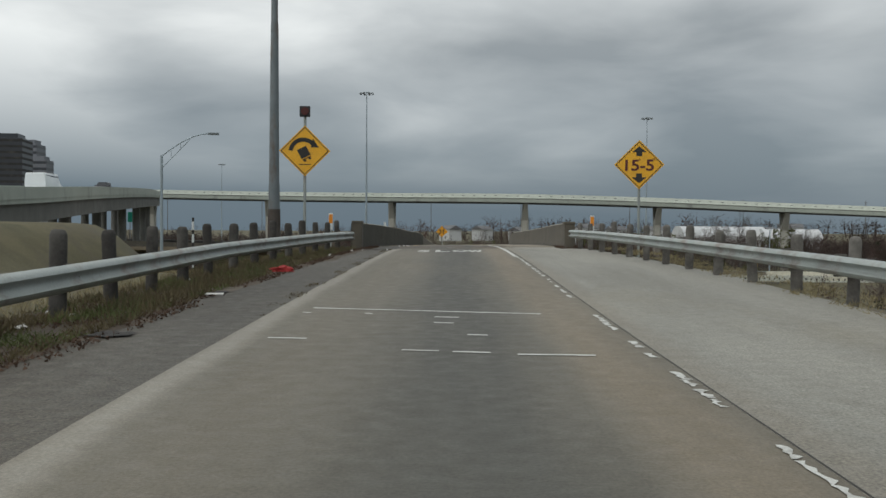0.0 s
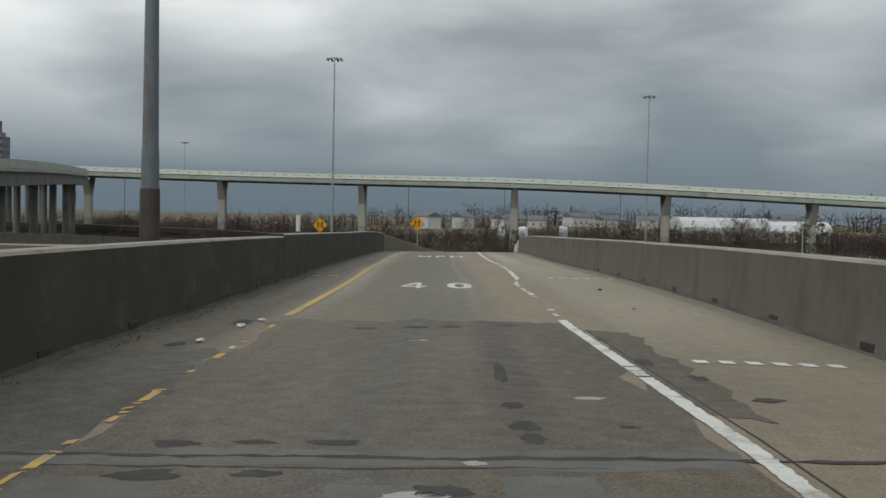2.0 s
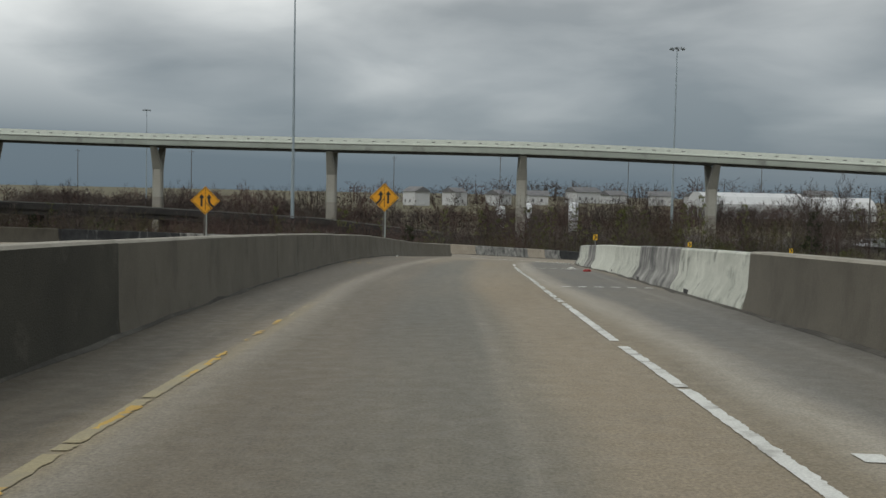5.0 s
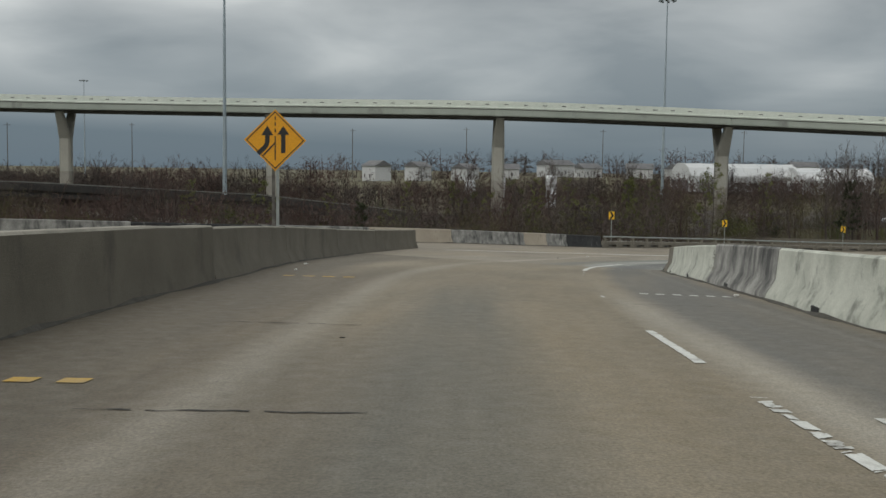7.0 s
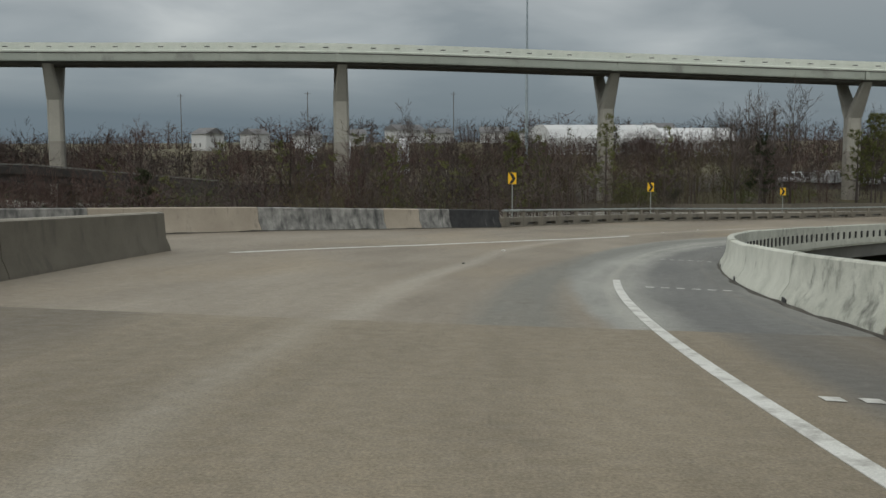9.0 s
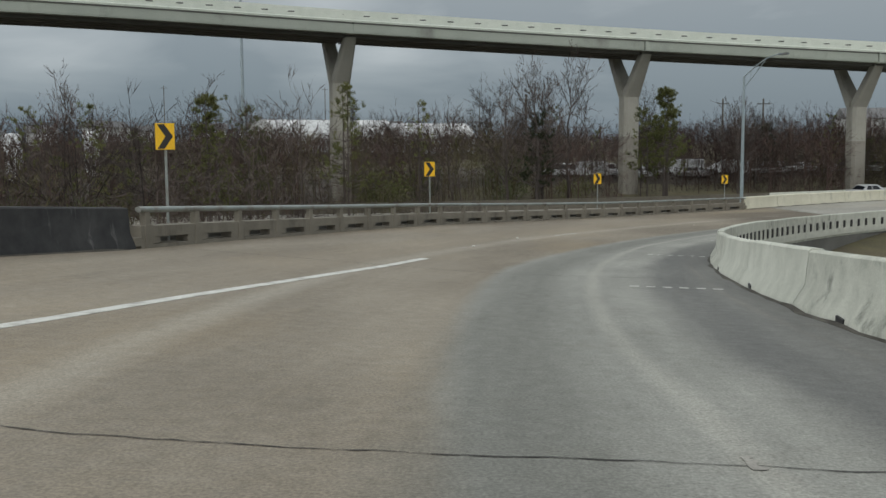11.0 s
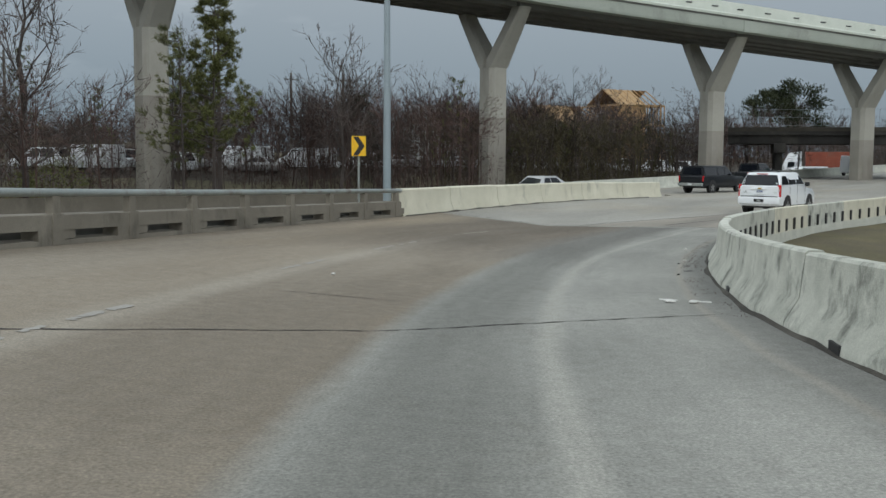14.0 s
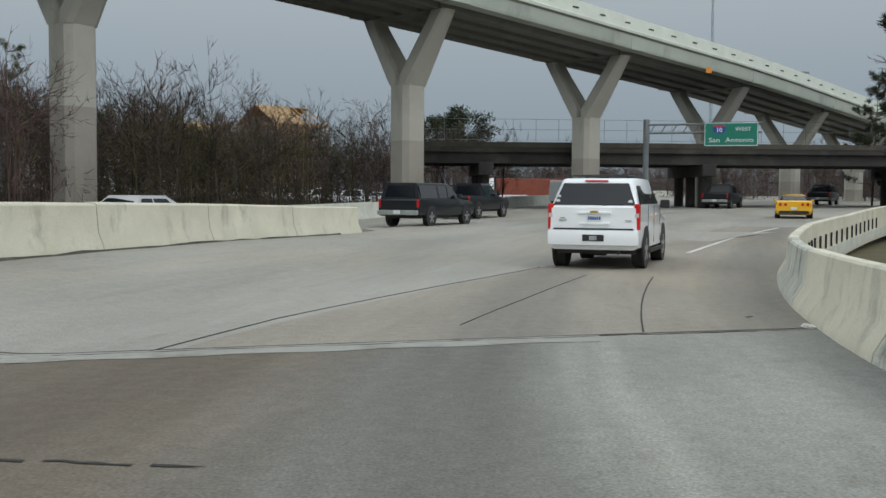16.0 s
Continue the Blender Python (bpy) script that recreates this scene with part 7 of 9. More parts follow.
def sports_car(m):
    t = thing("sports_car", m, "low bright yellow sports car with round tail lamps, driving", "car", "vehicles")
    bm = bmesh.new()
    shell(bm, [(-2.2, 0.78, 0.86, 0.82, 0.30, 0.5, 0.86), (-2.1, 0.88, 0.92, 0.86, 0.22, 0.45, 0.93), (-1.3, 0.92, 0.94, 0.84, 0.16, 0.45, 0.92), (0.2, 0.90, 0.91, 0.82, 0.16, 0.42, 0.86), (1.4, 0.91, 0.92, 0.74, 0.16, 0.4, 0.80), (2.1, 0.78, 0.8, 0.6, 0.2, 0.36, 0.60), (2.25, 0.6, 0.62, 0.5, 0.24, 0.36, 0.5)])
    smooth(part("body", bm, M_caryellow, t), 40)
    bm = bmesh.new()
    loft(bm, [[Vector((w0, y, 0.84)), Vector((w1, y, z)), Vector((w1 * 0.6, y, z + 0.03)), Vector((-w1 * 0.6, y, z + 0.03)), Vector((-w1, y, z)), Vector((-w0, y, 0.84))] for y, w0, w1, z in ((-1.75, 0.6, 0.5, 0.9), (-1.0, 0.74, 0.56, 1.12), (-0.3, 0.78, 0.58, 1.22), (0.3, 0.78, 0.58, 1.17), (1.0, 0.7, 0.6, 0.88))])
    smooth(part("canopy", bm, M_glass, t, "dark glass canopy"), 40)
    bm = bmesh.new()
    loft(bm, [[Vector((0.57, y, z)), Vector((0.35, y, z + 0.04)), Vector((-0.35, y, z + 0.04)), Vector((-0.57, y, z))] for y, z in ((-0.85, 1.17), (-0.3, 1.235), (0.2, 1.2))])
    part("roof_panel", bm, M_caryellow, t)
    for side in (-1, 1):
        for x in (0.42, 0.68):
            bm = bmesh.new()
            tube(bm, (side * x, -2.19, 0.72), (side * x, -2.23, 0.72), 0.075, sides=16)
            part("tail_lamp", bm, M_tail, t, "round red tail lamp")
        bm = bmesh.new()
        box(bm, (0.16, 0.1, 0.1), (side * 0.98, 0.55, 0.93), bevel=0.03)
        part("mirror", bm, M_caryellow, t)
        for y in (-1.35, 1.35):
            bm = bmesh.new()
            tube(bm, (side * 0.88, y, 0.36), (side * 0.945, y, 0.36), 0.38, sides=24)
            part("wheel_arch", bm, M_trim, t)
            wheel(t, side * 0.94, y, 0.335, 0.26)
    bm = bmesh.new()
    box(bm, (1.5, 0.1, 0.16), (0, -2.17, 0.32), bevel=0.03)
    part("diffuser", bm, M_trim, t)
    bm = bmesh.new()
    box(bm, (0.3, 0.02, 0.14), (0, -2.225, 0.52))
    part("number_plate", bm, M_signwhite, t)
    return t


def family_car(m, paint, label, tall=False):
    h = 1.72 if tall else 1.45
    t = thing("wagon" if tall else "sedan", m, label, "car", "vehicles")
    bm = bmesh.new()
    shell(bm, [(-2.3, 0.80, 0.86, 0.80, 0.38, 0.6, 0.9), (-2.2, 0.87, 0.9, 0.84, 0.3, 0.6, 0.98), (0.9, 0.89, 0.91, 0.84, 0.28, 0.6, 0.98), (2.0, 0.86, 0.88, 0.74, 0.3, 0.55, 0.86), (2.3, 0.74, 0.76, 0.66, 0.36, 0.52, 0.74)])
    smooth(part("body", bm, paint, t), 35)
    back = -2.15 if tall else -1.6
    bm = bmesh.new()
    loft(bm, [[Vector((0.83, y0, 0.96)), Vector((w, y1, h - 0.05)), Vector((w - 0.08, y1, h)), Vector((-w + 0.08, y1, h)), Vector((-w, y1, h - 0.05)), Vector((-0.83, y0, 0.96))] for y0, y1, w in ((back, back + (0.25 if tall else 0.6), 0.62), (-0.5, -0.5, 0.66), (0.4, 0.1, 0.64), (1.15, 0.35, 0.58))])
    smooth(part("cabin", bm, paint, t), 35)
    for side in (-1, 1):
        for y0, y1 in ((back + 0.35, -0.55), (-0.48, 0.55)):
            c = [(side * 0.82, y0, 1.0), (side * 0.82, y1, 1.0), (side * 0.675, min(y1, 0.15), h - 0.1), (side * 0.675, max(y0, back + 0.6), h - 0.1)]
            pane(t, "side_window", c if side > 0 else c[::-1], M_glass)
        bm = bmesh.new()
        box(bm, (0.22, 0.08, 0.16), (side * 0.72, -2.25, 0.78), bevel=0.02)
        part("tail_lamp", bm, M_tail, t)
        for y in (-1.4, 1.4):
            wheel(t, side * 0.895, y, 0.33, 0.2)
    pane(t, "rear_window", [(-0.66, back - 0.01, 1.02), (0.66, back - 0.01, 1.02), (0.55, back + 0.22 if tall else back + 0.54, h - 0.1), (-0.55, back + 0.22 if tall else back + 0.54, h - 0.1)], M_glass)
    pane(t, "windshield", [(0.7, 1.12, 1.0), (-0.7, 1.12, 1.0), (-0.55, 0.4, h - 0.08), (0.55, 0.4, h - 0.08)], M_glass)
    bm = bmesh.new()
    box(bm, (1.4, 3.6, 0.15), (0, 0, 0.32))
    part("underbody", bm, M_trim, t)
    return t


def van(m, paint, label):
    t = thing("van", m, label, "van", "vehicles")
    bm = bmesh.new()
    shell(bm, [(-2.6, 0.9, 0.96, 0.86, 0.4, 0.8, 2.05), (-2.5, 0.95, 0.99, 0.88, 0.35, 0.8, 2.1), (1.0, 0.97, 0.99, 0.86, 0.35, 0.8, 2.1), (1.6, 0.96, 0.98, 0.84, 0.36, 0.8, 1.4), (2.5, 0.88, 0.9, 0.76, 0.4, 0.7, 1.05)])
    smooth(part("body", bm, paint, t), 35)
    for side in (-1, 1):
        for y0, y1 in ((-2.3, -1.1), (-1.0, 0.2), (0.3, 1.1)):
            c = [(side * 0.95, y0, 1.35), (side * 0.95, y1, 1.35), (side * 0.9, y1, 1.9), (side * 0.9, y0, 1.9)]
            pane(t, "side_window", c if side > 0 else c[::-1], M_glass)
        for y in (-1.6, 1.6):
            wheel(t, side * 0.98, y, 0.37, 0.22)
    bm = bmesh.new()
    box(bm, (1.6, 4.2, 0.2), (0, 0, 0.4))
    part("underbody", bm, M_trim, t)
    return t


def box_truck(m):
    """A tractor with a sleeper cab and a long cargo trailer."""
    t = thing("cargo_truck", m, "white truck with a long rust-red cargo trailer", "truck", "vehicles")
    bm = bmesh.new()
    box(bm, (2.5, 7.4, 2.7), (0, -1.5, 2.5), bevel=0.06)
    trailer = part("trailer", bm, M_truckred, t, "rust-red corrugated cargo trailer")
    for side in (-1, 1):
        for i in range(18):
            bm = bmesh.new()
            box(bm, (0.04, 0.16, 2.4), (side * 1.26, -4.9 + i * 0.4, 2.5), bevel=0.01)
            part("rib", bm, M_truckred, trailer)
    bm = bmesh.new()
    loft(bm, [[Vector((a, y, z)) for a, z in ((-w, 0.7), (w, 0.7), (w, h * 0.75), (w * 0.8, h), (-w * 0.8, h), (-w, h * 0.75))] for y, w, h in ((2.7, 1.2, 3.9), (4.2, 1.2, 3.7), (4.6, 1.15, 2.9), (5.0, 1.1, 1.9), (6.3, 0.95, 1.7))])
    smooth(part("cab", bm, M_carwhite, t, "white sleeper cab with a sloping hood"), 35)
    for side in (-1, 1):
        c = [(side * 1.21, 3.5, 1.9), (side * 1.21, 4.4, 1.9), (side * 1.2, 4.3, 2.6), (side * 1.2, 3.5, 2.6)]
        pane(t, "side_window", c if side > 0 else c[::-1], M_glass)
        for y in (-4.3, -3.2, 2.2, 3.3, 5.6):
            wheel(t, side * 1.15, y, 0.5, 0.28)
    bm = bmesh.new()
    box(bm, (1.0, 10.4, 0.3), (0, 0.4, 0.9))
    part("chassis", bm, M_trim, t)
    return t


def on_freeway(x, y, turn):
    return pose(x, y, freeway_z(x), 0, 0, turn)


M_truckred = surface("rust_red_paint", ((0.24, 0.06, 0.035), (0.33, 0.09, 0.05)), 1.2, 0.6, stain=(0.2, 0.1, 0.07), stain_scale=0.8)
box_truck(pose(175, 242.2, ground_height(175, 242.2), 0, 0, 22))
van(pose(164, 240.8, ground_height(164, 240.8), 0, 0, 60), M_carwhite, "white van on the side road beyond the overpass")
family_car(pose(163, 238.4, ground_height(163, 238.4), 0, 0, 70), M_carsilver, "silver sedan on the side road beyond the overpass")
large_suv(stand(266.3, 0.85, 0.0, -5.0))
sports_car(stand(301.0, 5.0, 0.0, 3.0))
pickup(on_freeway(111.8, 229.3, -97), M_cardark, "black pickup truck with a bed cap on the freeway", True)
pickup(on_freeway(122.6, 230.6, -96), M_cardark, "dark green-black pickup truck on the freeway")
pickup(on_freeway(150.5, 219.5, -98), M_cardark, "dark pickup truck far along the freeway")
pickup(on_freeway(168, 212, -100), M_cardark, "dark pickup truck leaving under the overpass")
family_car(on_freeway(96.2, 233.0, -93), M_carsilver, "silver sedan behind the barrier")
family_car(on_freeway(176, 231, 84), M_carwhite, "white wagon beyond the overpass", True)
van(on_freeway(158, 233.2, -92), M_carwhite, "white passenger van near the overpass")


# ---- trees and brush ----
class Twigs:
    """Gathers tapering three-sided stems and small blades into one mesh."""

    def __init__(self, seed):
        self.rng = random.Random(seed)
        self.v, self.f = [], []

    def stem(self, a, b, ra, rb):
        d = (b - a).normalized()
        side = d.cross(Vector((0.3, 0.9, 0.1))).normalized()
        up = d.cross(side)
        n = len(self.v)
        for p, r in ((a, ra), (b, rb)):
            for k in range(3):
                w = math.tau * k / 3
                self.v.append(p + side * (r * math.cos(w)) + up * (r * math.sin(w)))
        for k in range(3):
            j = (k + 1) % 3
            self.f.append((n + k, n + j, n + 3 + j, n + 3 + k))

    def twig(self, a, b, r):
        d = (b - a).normalized()
        side = d.cross(Vector((0.7, 0.2, 0.5))).normalized()
        up = d.cross(side)
        n = len(self.v)
        for k in range(3):
            w = math.tau * k / 3
            self.v.append(a + side * (r * math.cos(w)) + up * (r * math.sin(w)))
        self.v.append(b)
        self.f += [(n, n + 1, n + 3), (n + 1, n + 2, n + 3), (n + 2, n, n + 3)]

    def sliver(self, a, b, r):
        side = (b - a).cross(Vector((self.rng.uniform(-1, 1), self.rng.uniform(-1, 1), self.rng.uniform(-1, 1)))).normalized() * r
        n = len(self.v)
        self.v += [a - side, a + side, b]
        self.f.append((n, n + 1, n + 2))

    def blade(self, a, d, length, wide):
        side = d.cross(Vector((self.rng.uniform(-1, 1), self.rng.uniform(-1, 1), self.rng.uniform(-1, 1)))).normalized() * wide / 2
        n = len(self.v)
        self.v += [a - side * 0.4, a + side * 0.4, a + d * length * 0.55 + side, a + d * length, a + d * length * 0.55 - side]
        self.f.append((n, n + 1, n + 2, n + 3, n + 4))

    def away(self, d, spread):
        r = self.rng
        q = Vector((r.gauss(0, 1), r.gauss(0, 1), r.gauss(0, 1))).normalized()
        return (d + q * spread).normalized()

    def mesh(self, name, material):
        me = bpy.data.meshes.new(name)
        me.from_pydata([tuple(p) for p in self.v], [], self.f)
        me.materials.append(material)
        return me


def bough(bark, fine, a, d, length, r, rng, level):
    """A limb that bends upward in short lengths and forks down to bare twigs."""
    p, q = a, d
    for i in range(3):
        q = (q + Vector((rng.gauss(0, 0.17), rng.gauss(0, 0.17), rng.gauss(0.11, 0.1)))).normalized()
        e = p + q * (length / 3)
        if level == 0:
            bark.stem(p, e, r * (1 - 0.26 * i), r * (1 - 0.26 * (i + 1)))
        else:
            fine.twig(p, e + q * length * 0.06, max(r * (1 - 0.25 * i), 0.013))
        for _ in range(2):
            w = fine.away(q, 0.72)
            s = p.lerp(e, rng.random())
            if level < 1:
                bough(bark, fine, s, w, length * rng.uniform(0.36, 0.58), r * 0.42, rng, level + 1)
            else:
                long = length * rng.uniform(0.3, 0.6)
                t = s + w * long
                fine.sliver(s, t, 0.019)
                for _ in range(3):
                    o = s.lerp(t, rng.uniform(0.2, 1.0))
                    fine.sliver(o, o + fine.away(w + Vector((0, 0, 0.3)), 0.75) * long * rng.uniform(0.3, 0.6), 0.017)
        p = e


def bare_tree(high, seed, wide=1.0, label="bare grey-brown deciduous tree"):
    rng = random.Random(seed)
    bark, fine = Twigs(seed), Twigs(seed + 1)
    bark.rng = fine.rng = rng
    top = Vector((rng.uniform(-0.5, 0.5), rng.uniform(-0.5, 0.5), high * 0.78))
    p = Vector((0, 0, -0.3))
    levels = 6
    r = high * 0.014
    for i in range(levels):
        e = Vector((0, 0, 0)).lerp(top, (i + 1) / levels) + Vector((rng.gauss(0, 0.13), rng.gauss(0, 0.13), 0))
        bark.stem(p, e, r * (1 - 0.8 * i / levels), r * (1 - 0.8 * (i + 1) / levels))
        if i > 0:
            for _ in range(3):
                a = rng.uniform(0, math.tau)
                d = Vector((math.cos(a) * 0.8 * wide, math.sin(a) * 0.8 * wide, 0.62 + 0.1 * i)).normalized()
                bough(bark, fine, p.lerp(e, rng.random()), d, high * rng.uniform(0.3, 0.44) * (1.12 - 0.6 * i / levels), r * 0.4 * (1 - 0.6 * i / levels), rng, 0)
        p = e
    t = thing("bare_tree", pose(0, 0, -60), label, "tree", "bare trees")
    a, b = new("trunk", bark.mesh("trunk", M_bark)), new("crown", fine.mesh("crown", M_twig))
    a.parent = b.parent = t
    return t


def pine_tree(high, seed, label="young green pine with open tufted branches", mat=M_pine, dense=1.0):
    """Tufts of needles in tight clumps towards the ends of upturned branches."""
    rng = random.Random(seed)
    bark, leaf = Twigs(seed), Twigs(seed + 7)
    bark.rng = leaf.rng = rng
    p = Vector((0, 0, -0.3))
    n = 12
    lean = Vector((rng.uniform(-0.4, 0.4), rng.uniform(-0.4, 0.4), 0))
    up = Vector((0, 0, 1))
    for i in range(n):
        e = Vector((0, 0, high * (i + 1) / n)) + lean * ((i + 1) / n) ** 2
        r = high * 0.011
        bark.stem(p, e, r * (1 - 0.85 * i / n), r * (1 - 0.85 * (i + 1) / n))
        if i >= 3:
            reach = high * 0.25 * (1.15 - 0.85 * (i / n)) * rng.uniform(0.55, 1.2)
            for k in range(int(3 * dense + 0.5)):
                a = rng.uniform(0, math.tau)
                d = Vector((math.cos(a), math.sin(a), rng.uniform(0.0, 0.4))).normalized()
                s = p.lerp(e, rng.random())
                elbow = s + d * reach * 0.6
                tip = elbow + (d + up * 0.6).normalized() * reach * rng.uniform(0.25, 0.5)
                bark.stem(s, elbow, 0.034, 0.02)
                bark.stem(elbow, tip, 0.02, 0.01)
                for c in range(4):
                    o = elbow.lerp(tip, c / 3.2) + Vector((rng.gauss(0, 0.16), rng.gauss(0, 0.16), rng.gauss(0.05, 0.1)))
                    for _ in range(int(26 * dense)):
                        q = o + Vector((rng.gauss(0, 0.06), rng.gauss(0, 0.06), rng.gauss(0, 0.06)))
                        leaf.sliver(q, q + leaf.away(d * 0.4 + up * 0.6, 0.95) * rng.uniform(0.16, 0.3), 0.019)
        p = e
    for _ in range(50):
        o = p + Vector((rng.gauss(0, 0.1), rng.gauss(0, 0.1), -rng.random() * 0.5))
        leaf.sliver(o, o + leaf.away(up, 0.8) * rng.uniform(0.2, 0.34), 0.02)
    t = thing("pine_tree", pose(0, 0, -60), label, "tree", "pine trees")
    a, b = new("trunk", bark.mesh("trunk", M_bark)), new("crown", leaf.mesh("crown", mat))
    a.parent = b.parent = t
    return t


def broad_pine(high, seed):
    """An old pine: a bare trunk under a wide rounded crown of dark clumps."""
    rng = random.Random(seed)
    bark, leaf = Twigs(seed), Twigs(seed + 7)
    bark.rng = leaf.rng = rng
    crown = Vector((0, 0, high * 0.68))
    bark.stem(Vector((0, 0, -0.3)), crown, high * 0.016, high * 0.01)
    for _ in range(70):
        q = leaf.away(Vector((0, 0, 0.25)), 1.0)
        c = crown + Vector((q.x * high * 0.34, q.y * high * 0.34, q.z * high * 0.27)) * rng.uniform(0.5, 1.0)
        bark.stem(crown - Vector((0, 0, high * 0.1)), c, 0.05, 0.015)
        for _ in range(48):
            o = c + Vector((rng.gauss(0, 1), rng.gauss(0, 1), rng.gauss(0, 0.7))) * high * 0.035
            leaf.sliver(o, o + leaf.away(q + Vector((0, 0, 0.5)), 0.9) * rng.uniform(0.3, 0.55), 0.085)
    t = thing("pine_tree", pose(0, 0, -60), "old dark pine with a broad rounded crown", "tree", "pine trees")
    a, b = new("trunk", bark.mesh("trunk", M_bark)), new("crown", leaf.mesh("crown", M_cedar))
    a.parent = b.parent = t
    return t


def grove(seed, wide, deep, high, trees, mat, thick=1.0, full=1.0):
    """Small bare trees with rounded crowns of fine twigs over a dense tangle of stems."""
    rng = random.Random(seed)
    tw = Twigs(seed)
    tw.rng = rng
    up = Vector((0, 0, 1))
    for _ in range(trees):
        p = Vector((rng.uniform(-wide / 2, wide / 2), rng.uniform(-deep / 2, deep / 2), -0.2))
        h = high * rng.uniform(0.68, 1.0)
        rx, rz = h * rng.uniform(0.26, 0.38), h * rng.uniform(0.3, 0.38)
        c = p + Vector((rng.gauss(0, 0.3), rng.gauss(0, 0.3), h - rz))
        fork = p.lerp(c, rng.uniform(0.3, 0.5))
        top = c + up * rz * 0.5
        tw.stem(p, fork, 0.065 * thick, 0.05 * thick)
        tw.stem(fork, top, 0.05 * thick, 0.012)
        for _ in range(int(11 * full) + 3):
            q = tw.away(up * 0.35, 1.0)
            e = c + Vector((q.x * rx, q.y * rx, q.z * rz)) * rng.uniform(0.7, 0.95)
            s = fork.lerp(top, rng.random() * 0.8)
            m = s.lerp(e, 0.5) + (c - s.lerp(e, 0.5)) * 0.2
            tw.twig(s, m.lerp(e, 0.15), 0.024 * thick)
            tw.sliver(m, e, 0.026 * thick)
            for _ in range(int(6 * full) + 1):
                o = m.lerp(e, rng.uniform(-0.4, 1.0))
                w = tw.away(q + up * 0.35, 0.75) * h * rng.uniform(0.06, 0.11)
                tw.sliver(o, o + w, 0.021 * thick)
                for _ in range(int(4 * full) + 1):
                    b = o + w * rng.uniform(0.2, 1.0)
                    tw.sliver(b, b + tw.away(w.normalized() + up * 0.3, 0.8) * h * rng.uniform(0.035, 0.075), 0.016 * thick)
    for _ in range(int(950 * full)):
        p = Vector((rng.uniform(-wide / 2, wide / 2), rng.uniform(-deep / 2, deep / 2), high * (0.72 if thick < 1.5 else 0.58) * rng.random() ** 1.1 - 0.2))
        tw.sliver(p, p + tw.away(up * 0.7, 0.9) * rng.uniform(0.3, 0.9), rng.uniform(0.012, 0.03) * (0.4 + 0.75 * thick if thick < 1.5 else 5.0))
    for _ in range(int(40 * full) + 8):
        p = Vector((rng.uniform(-wide / 2, wide / 2), rng.uniform(-deep / 2, deep / 2), -0.1))
        e = p + tw.away(up, 0.4) * high * rng.uniform(0.15, 0.5)
        tw.twig(p, e, 0.018 * thick)
        for _ in range(int(12 * full) + 5):
            o = p.lerp(e, rng.uniform(0.1, 1.0))
            tw.sliver(o, o + tw.away(up * 0.5, 0.9) * rng.uniform(0.35, 0.9), 0.016 * thick)
    return tw.mesh("brush_thicket", mat)


def leafy(seed, wide, high, count, mat):
    """A low evergreen shrub: many small leaf blades in uneven clumps."""
    rng = random.Random(seed)
    tw = Twigs(seed)
    clumps = [Vector((rng.uniform(-wide / 2, wide / 2), rng.uniform(-wide / 2, wide / 2), high * rng.uniform(0.2, 0.9))) for _ in range(22)]
    for c in clumps:
        tw.stem(Vector((c.x * 0.4, c.y * 0.4, 0)), c, 0.03, 0.012)
        for _ in range(count // 22):
            o = c + Vector((rng.gauss(0, wide * 0.11), rng.gauss(0, wide * 0.11), rng.gauss(0, high * 0.1)))
            tw.sliver(o, o + tw.away(Vector((0, 0, 0.4)), 1.0) * rng.uniform(0.12, 0.24), 0.027)
    return tw.mesh("shrub", mat)


BARE = [bare_tree(11.5, 3), bare_tree(10.0, 17, 0.8), bare_tree(12.5, 29, 1.1), bare_tree(9.0, 41, 0.6, "slim bare tree with upright branches")]
PINES = [pine_tree(10.5, 5), pine_tree(9.0, 8), pine_tree(12.0, 11, "tall thin pine with sparse tufts"), pine_tree(8.0, 13, "dark dense evergreen tree", M_cedar, 1.5)]
BRUSH = [grove(51, 11, 8, 10.0, 8, M_brush, 0.8, 0.78), grove(52, 12, 8, 10.6, 8, M_brush_red, 0.8, 0.78), grove(53, 10, 8, 8.8, 7, M_brush, 0.8, 0.78), grove(57, 11, 8, 9.2, 7, M_brush_olive, 0.8, 0.78), grove(58, 11, 8, 9.6, 8, M_brush_red, 0.8, 0.78)]
FAR_BRUSH = [grove(54, 12, 8, 10.0, 7, M_brush, 1.3, 0.75), grove(55, 13, 8, 10.6, 7, M_brush_red, 1.3, 0.75), grove(56, 11, 8, 8.8, 7, M_brush, 1.3, 0.75)]
WOODS = [grove(64, 12, 8, 9.6, 7, M_brush, 1.7, 0.42), grove(65, 13, 8, 10.2, 7, M_brush_red, 1.7, 0.42), grove(66, 11, 8, 8.8, 7, M_brush, 1.7, 0.42)]
SHRUB = [leafy(61, 3.4, 2.6, 1700, M_pine), leafy(62, 4.2, 4.0, 2000, M_weedgreen), leafy(63, 3.0, 2.2, 1500, M_cedar)]
SLIM_DARK = PINES[3]
OLIVE_PINE = pine_tree(10.8, 19, "broad yellow-green pine with full branches", M_pine, 1.9)
OLIVE_PINE.matrix_world = Matrix.Translation((83.5, 247.0, -9.2))
OLD_PINE = broad_pine(13.0, 91)
OLD_PINE.matrix_world = Matrix.Translation((236.3, 265.7, -9.4))
tree_rng = random.Random(77)


def plant(proto, x, y, size=1.0, z=None):
    return copy_thing(proto, Matrix.Translation((x, y, ground_height(x, y) if z is None else z)) @ Matrix.Rotation(tree_rng.uniform(0, math.tau), 4, "Z") @ Matrix.Scale(size, 4))


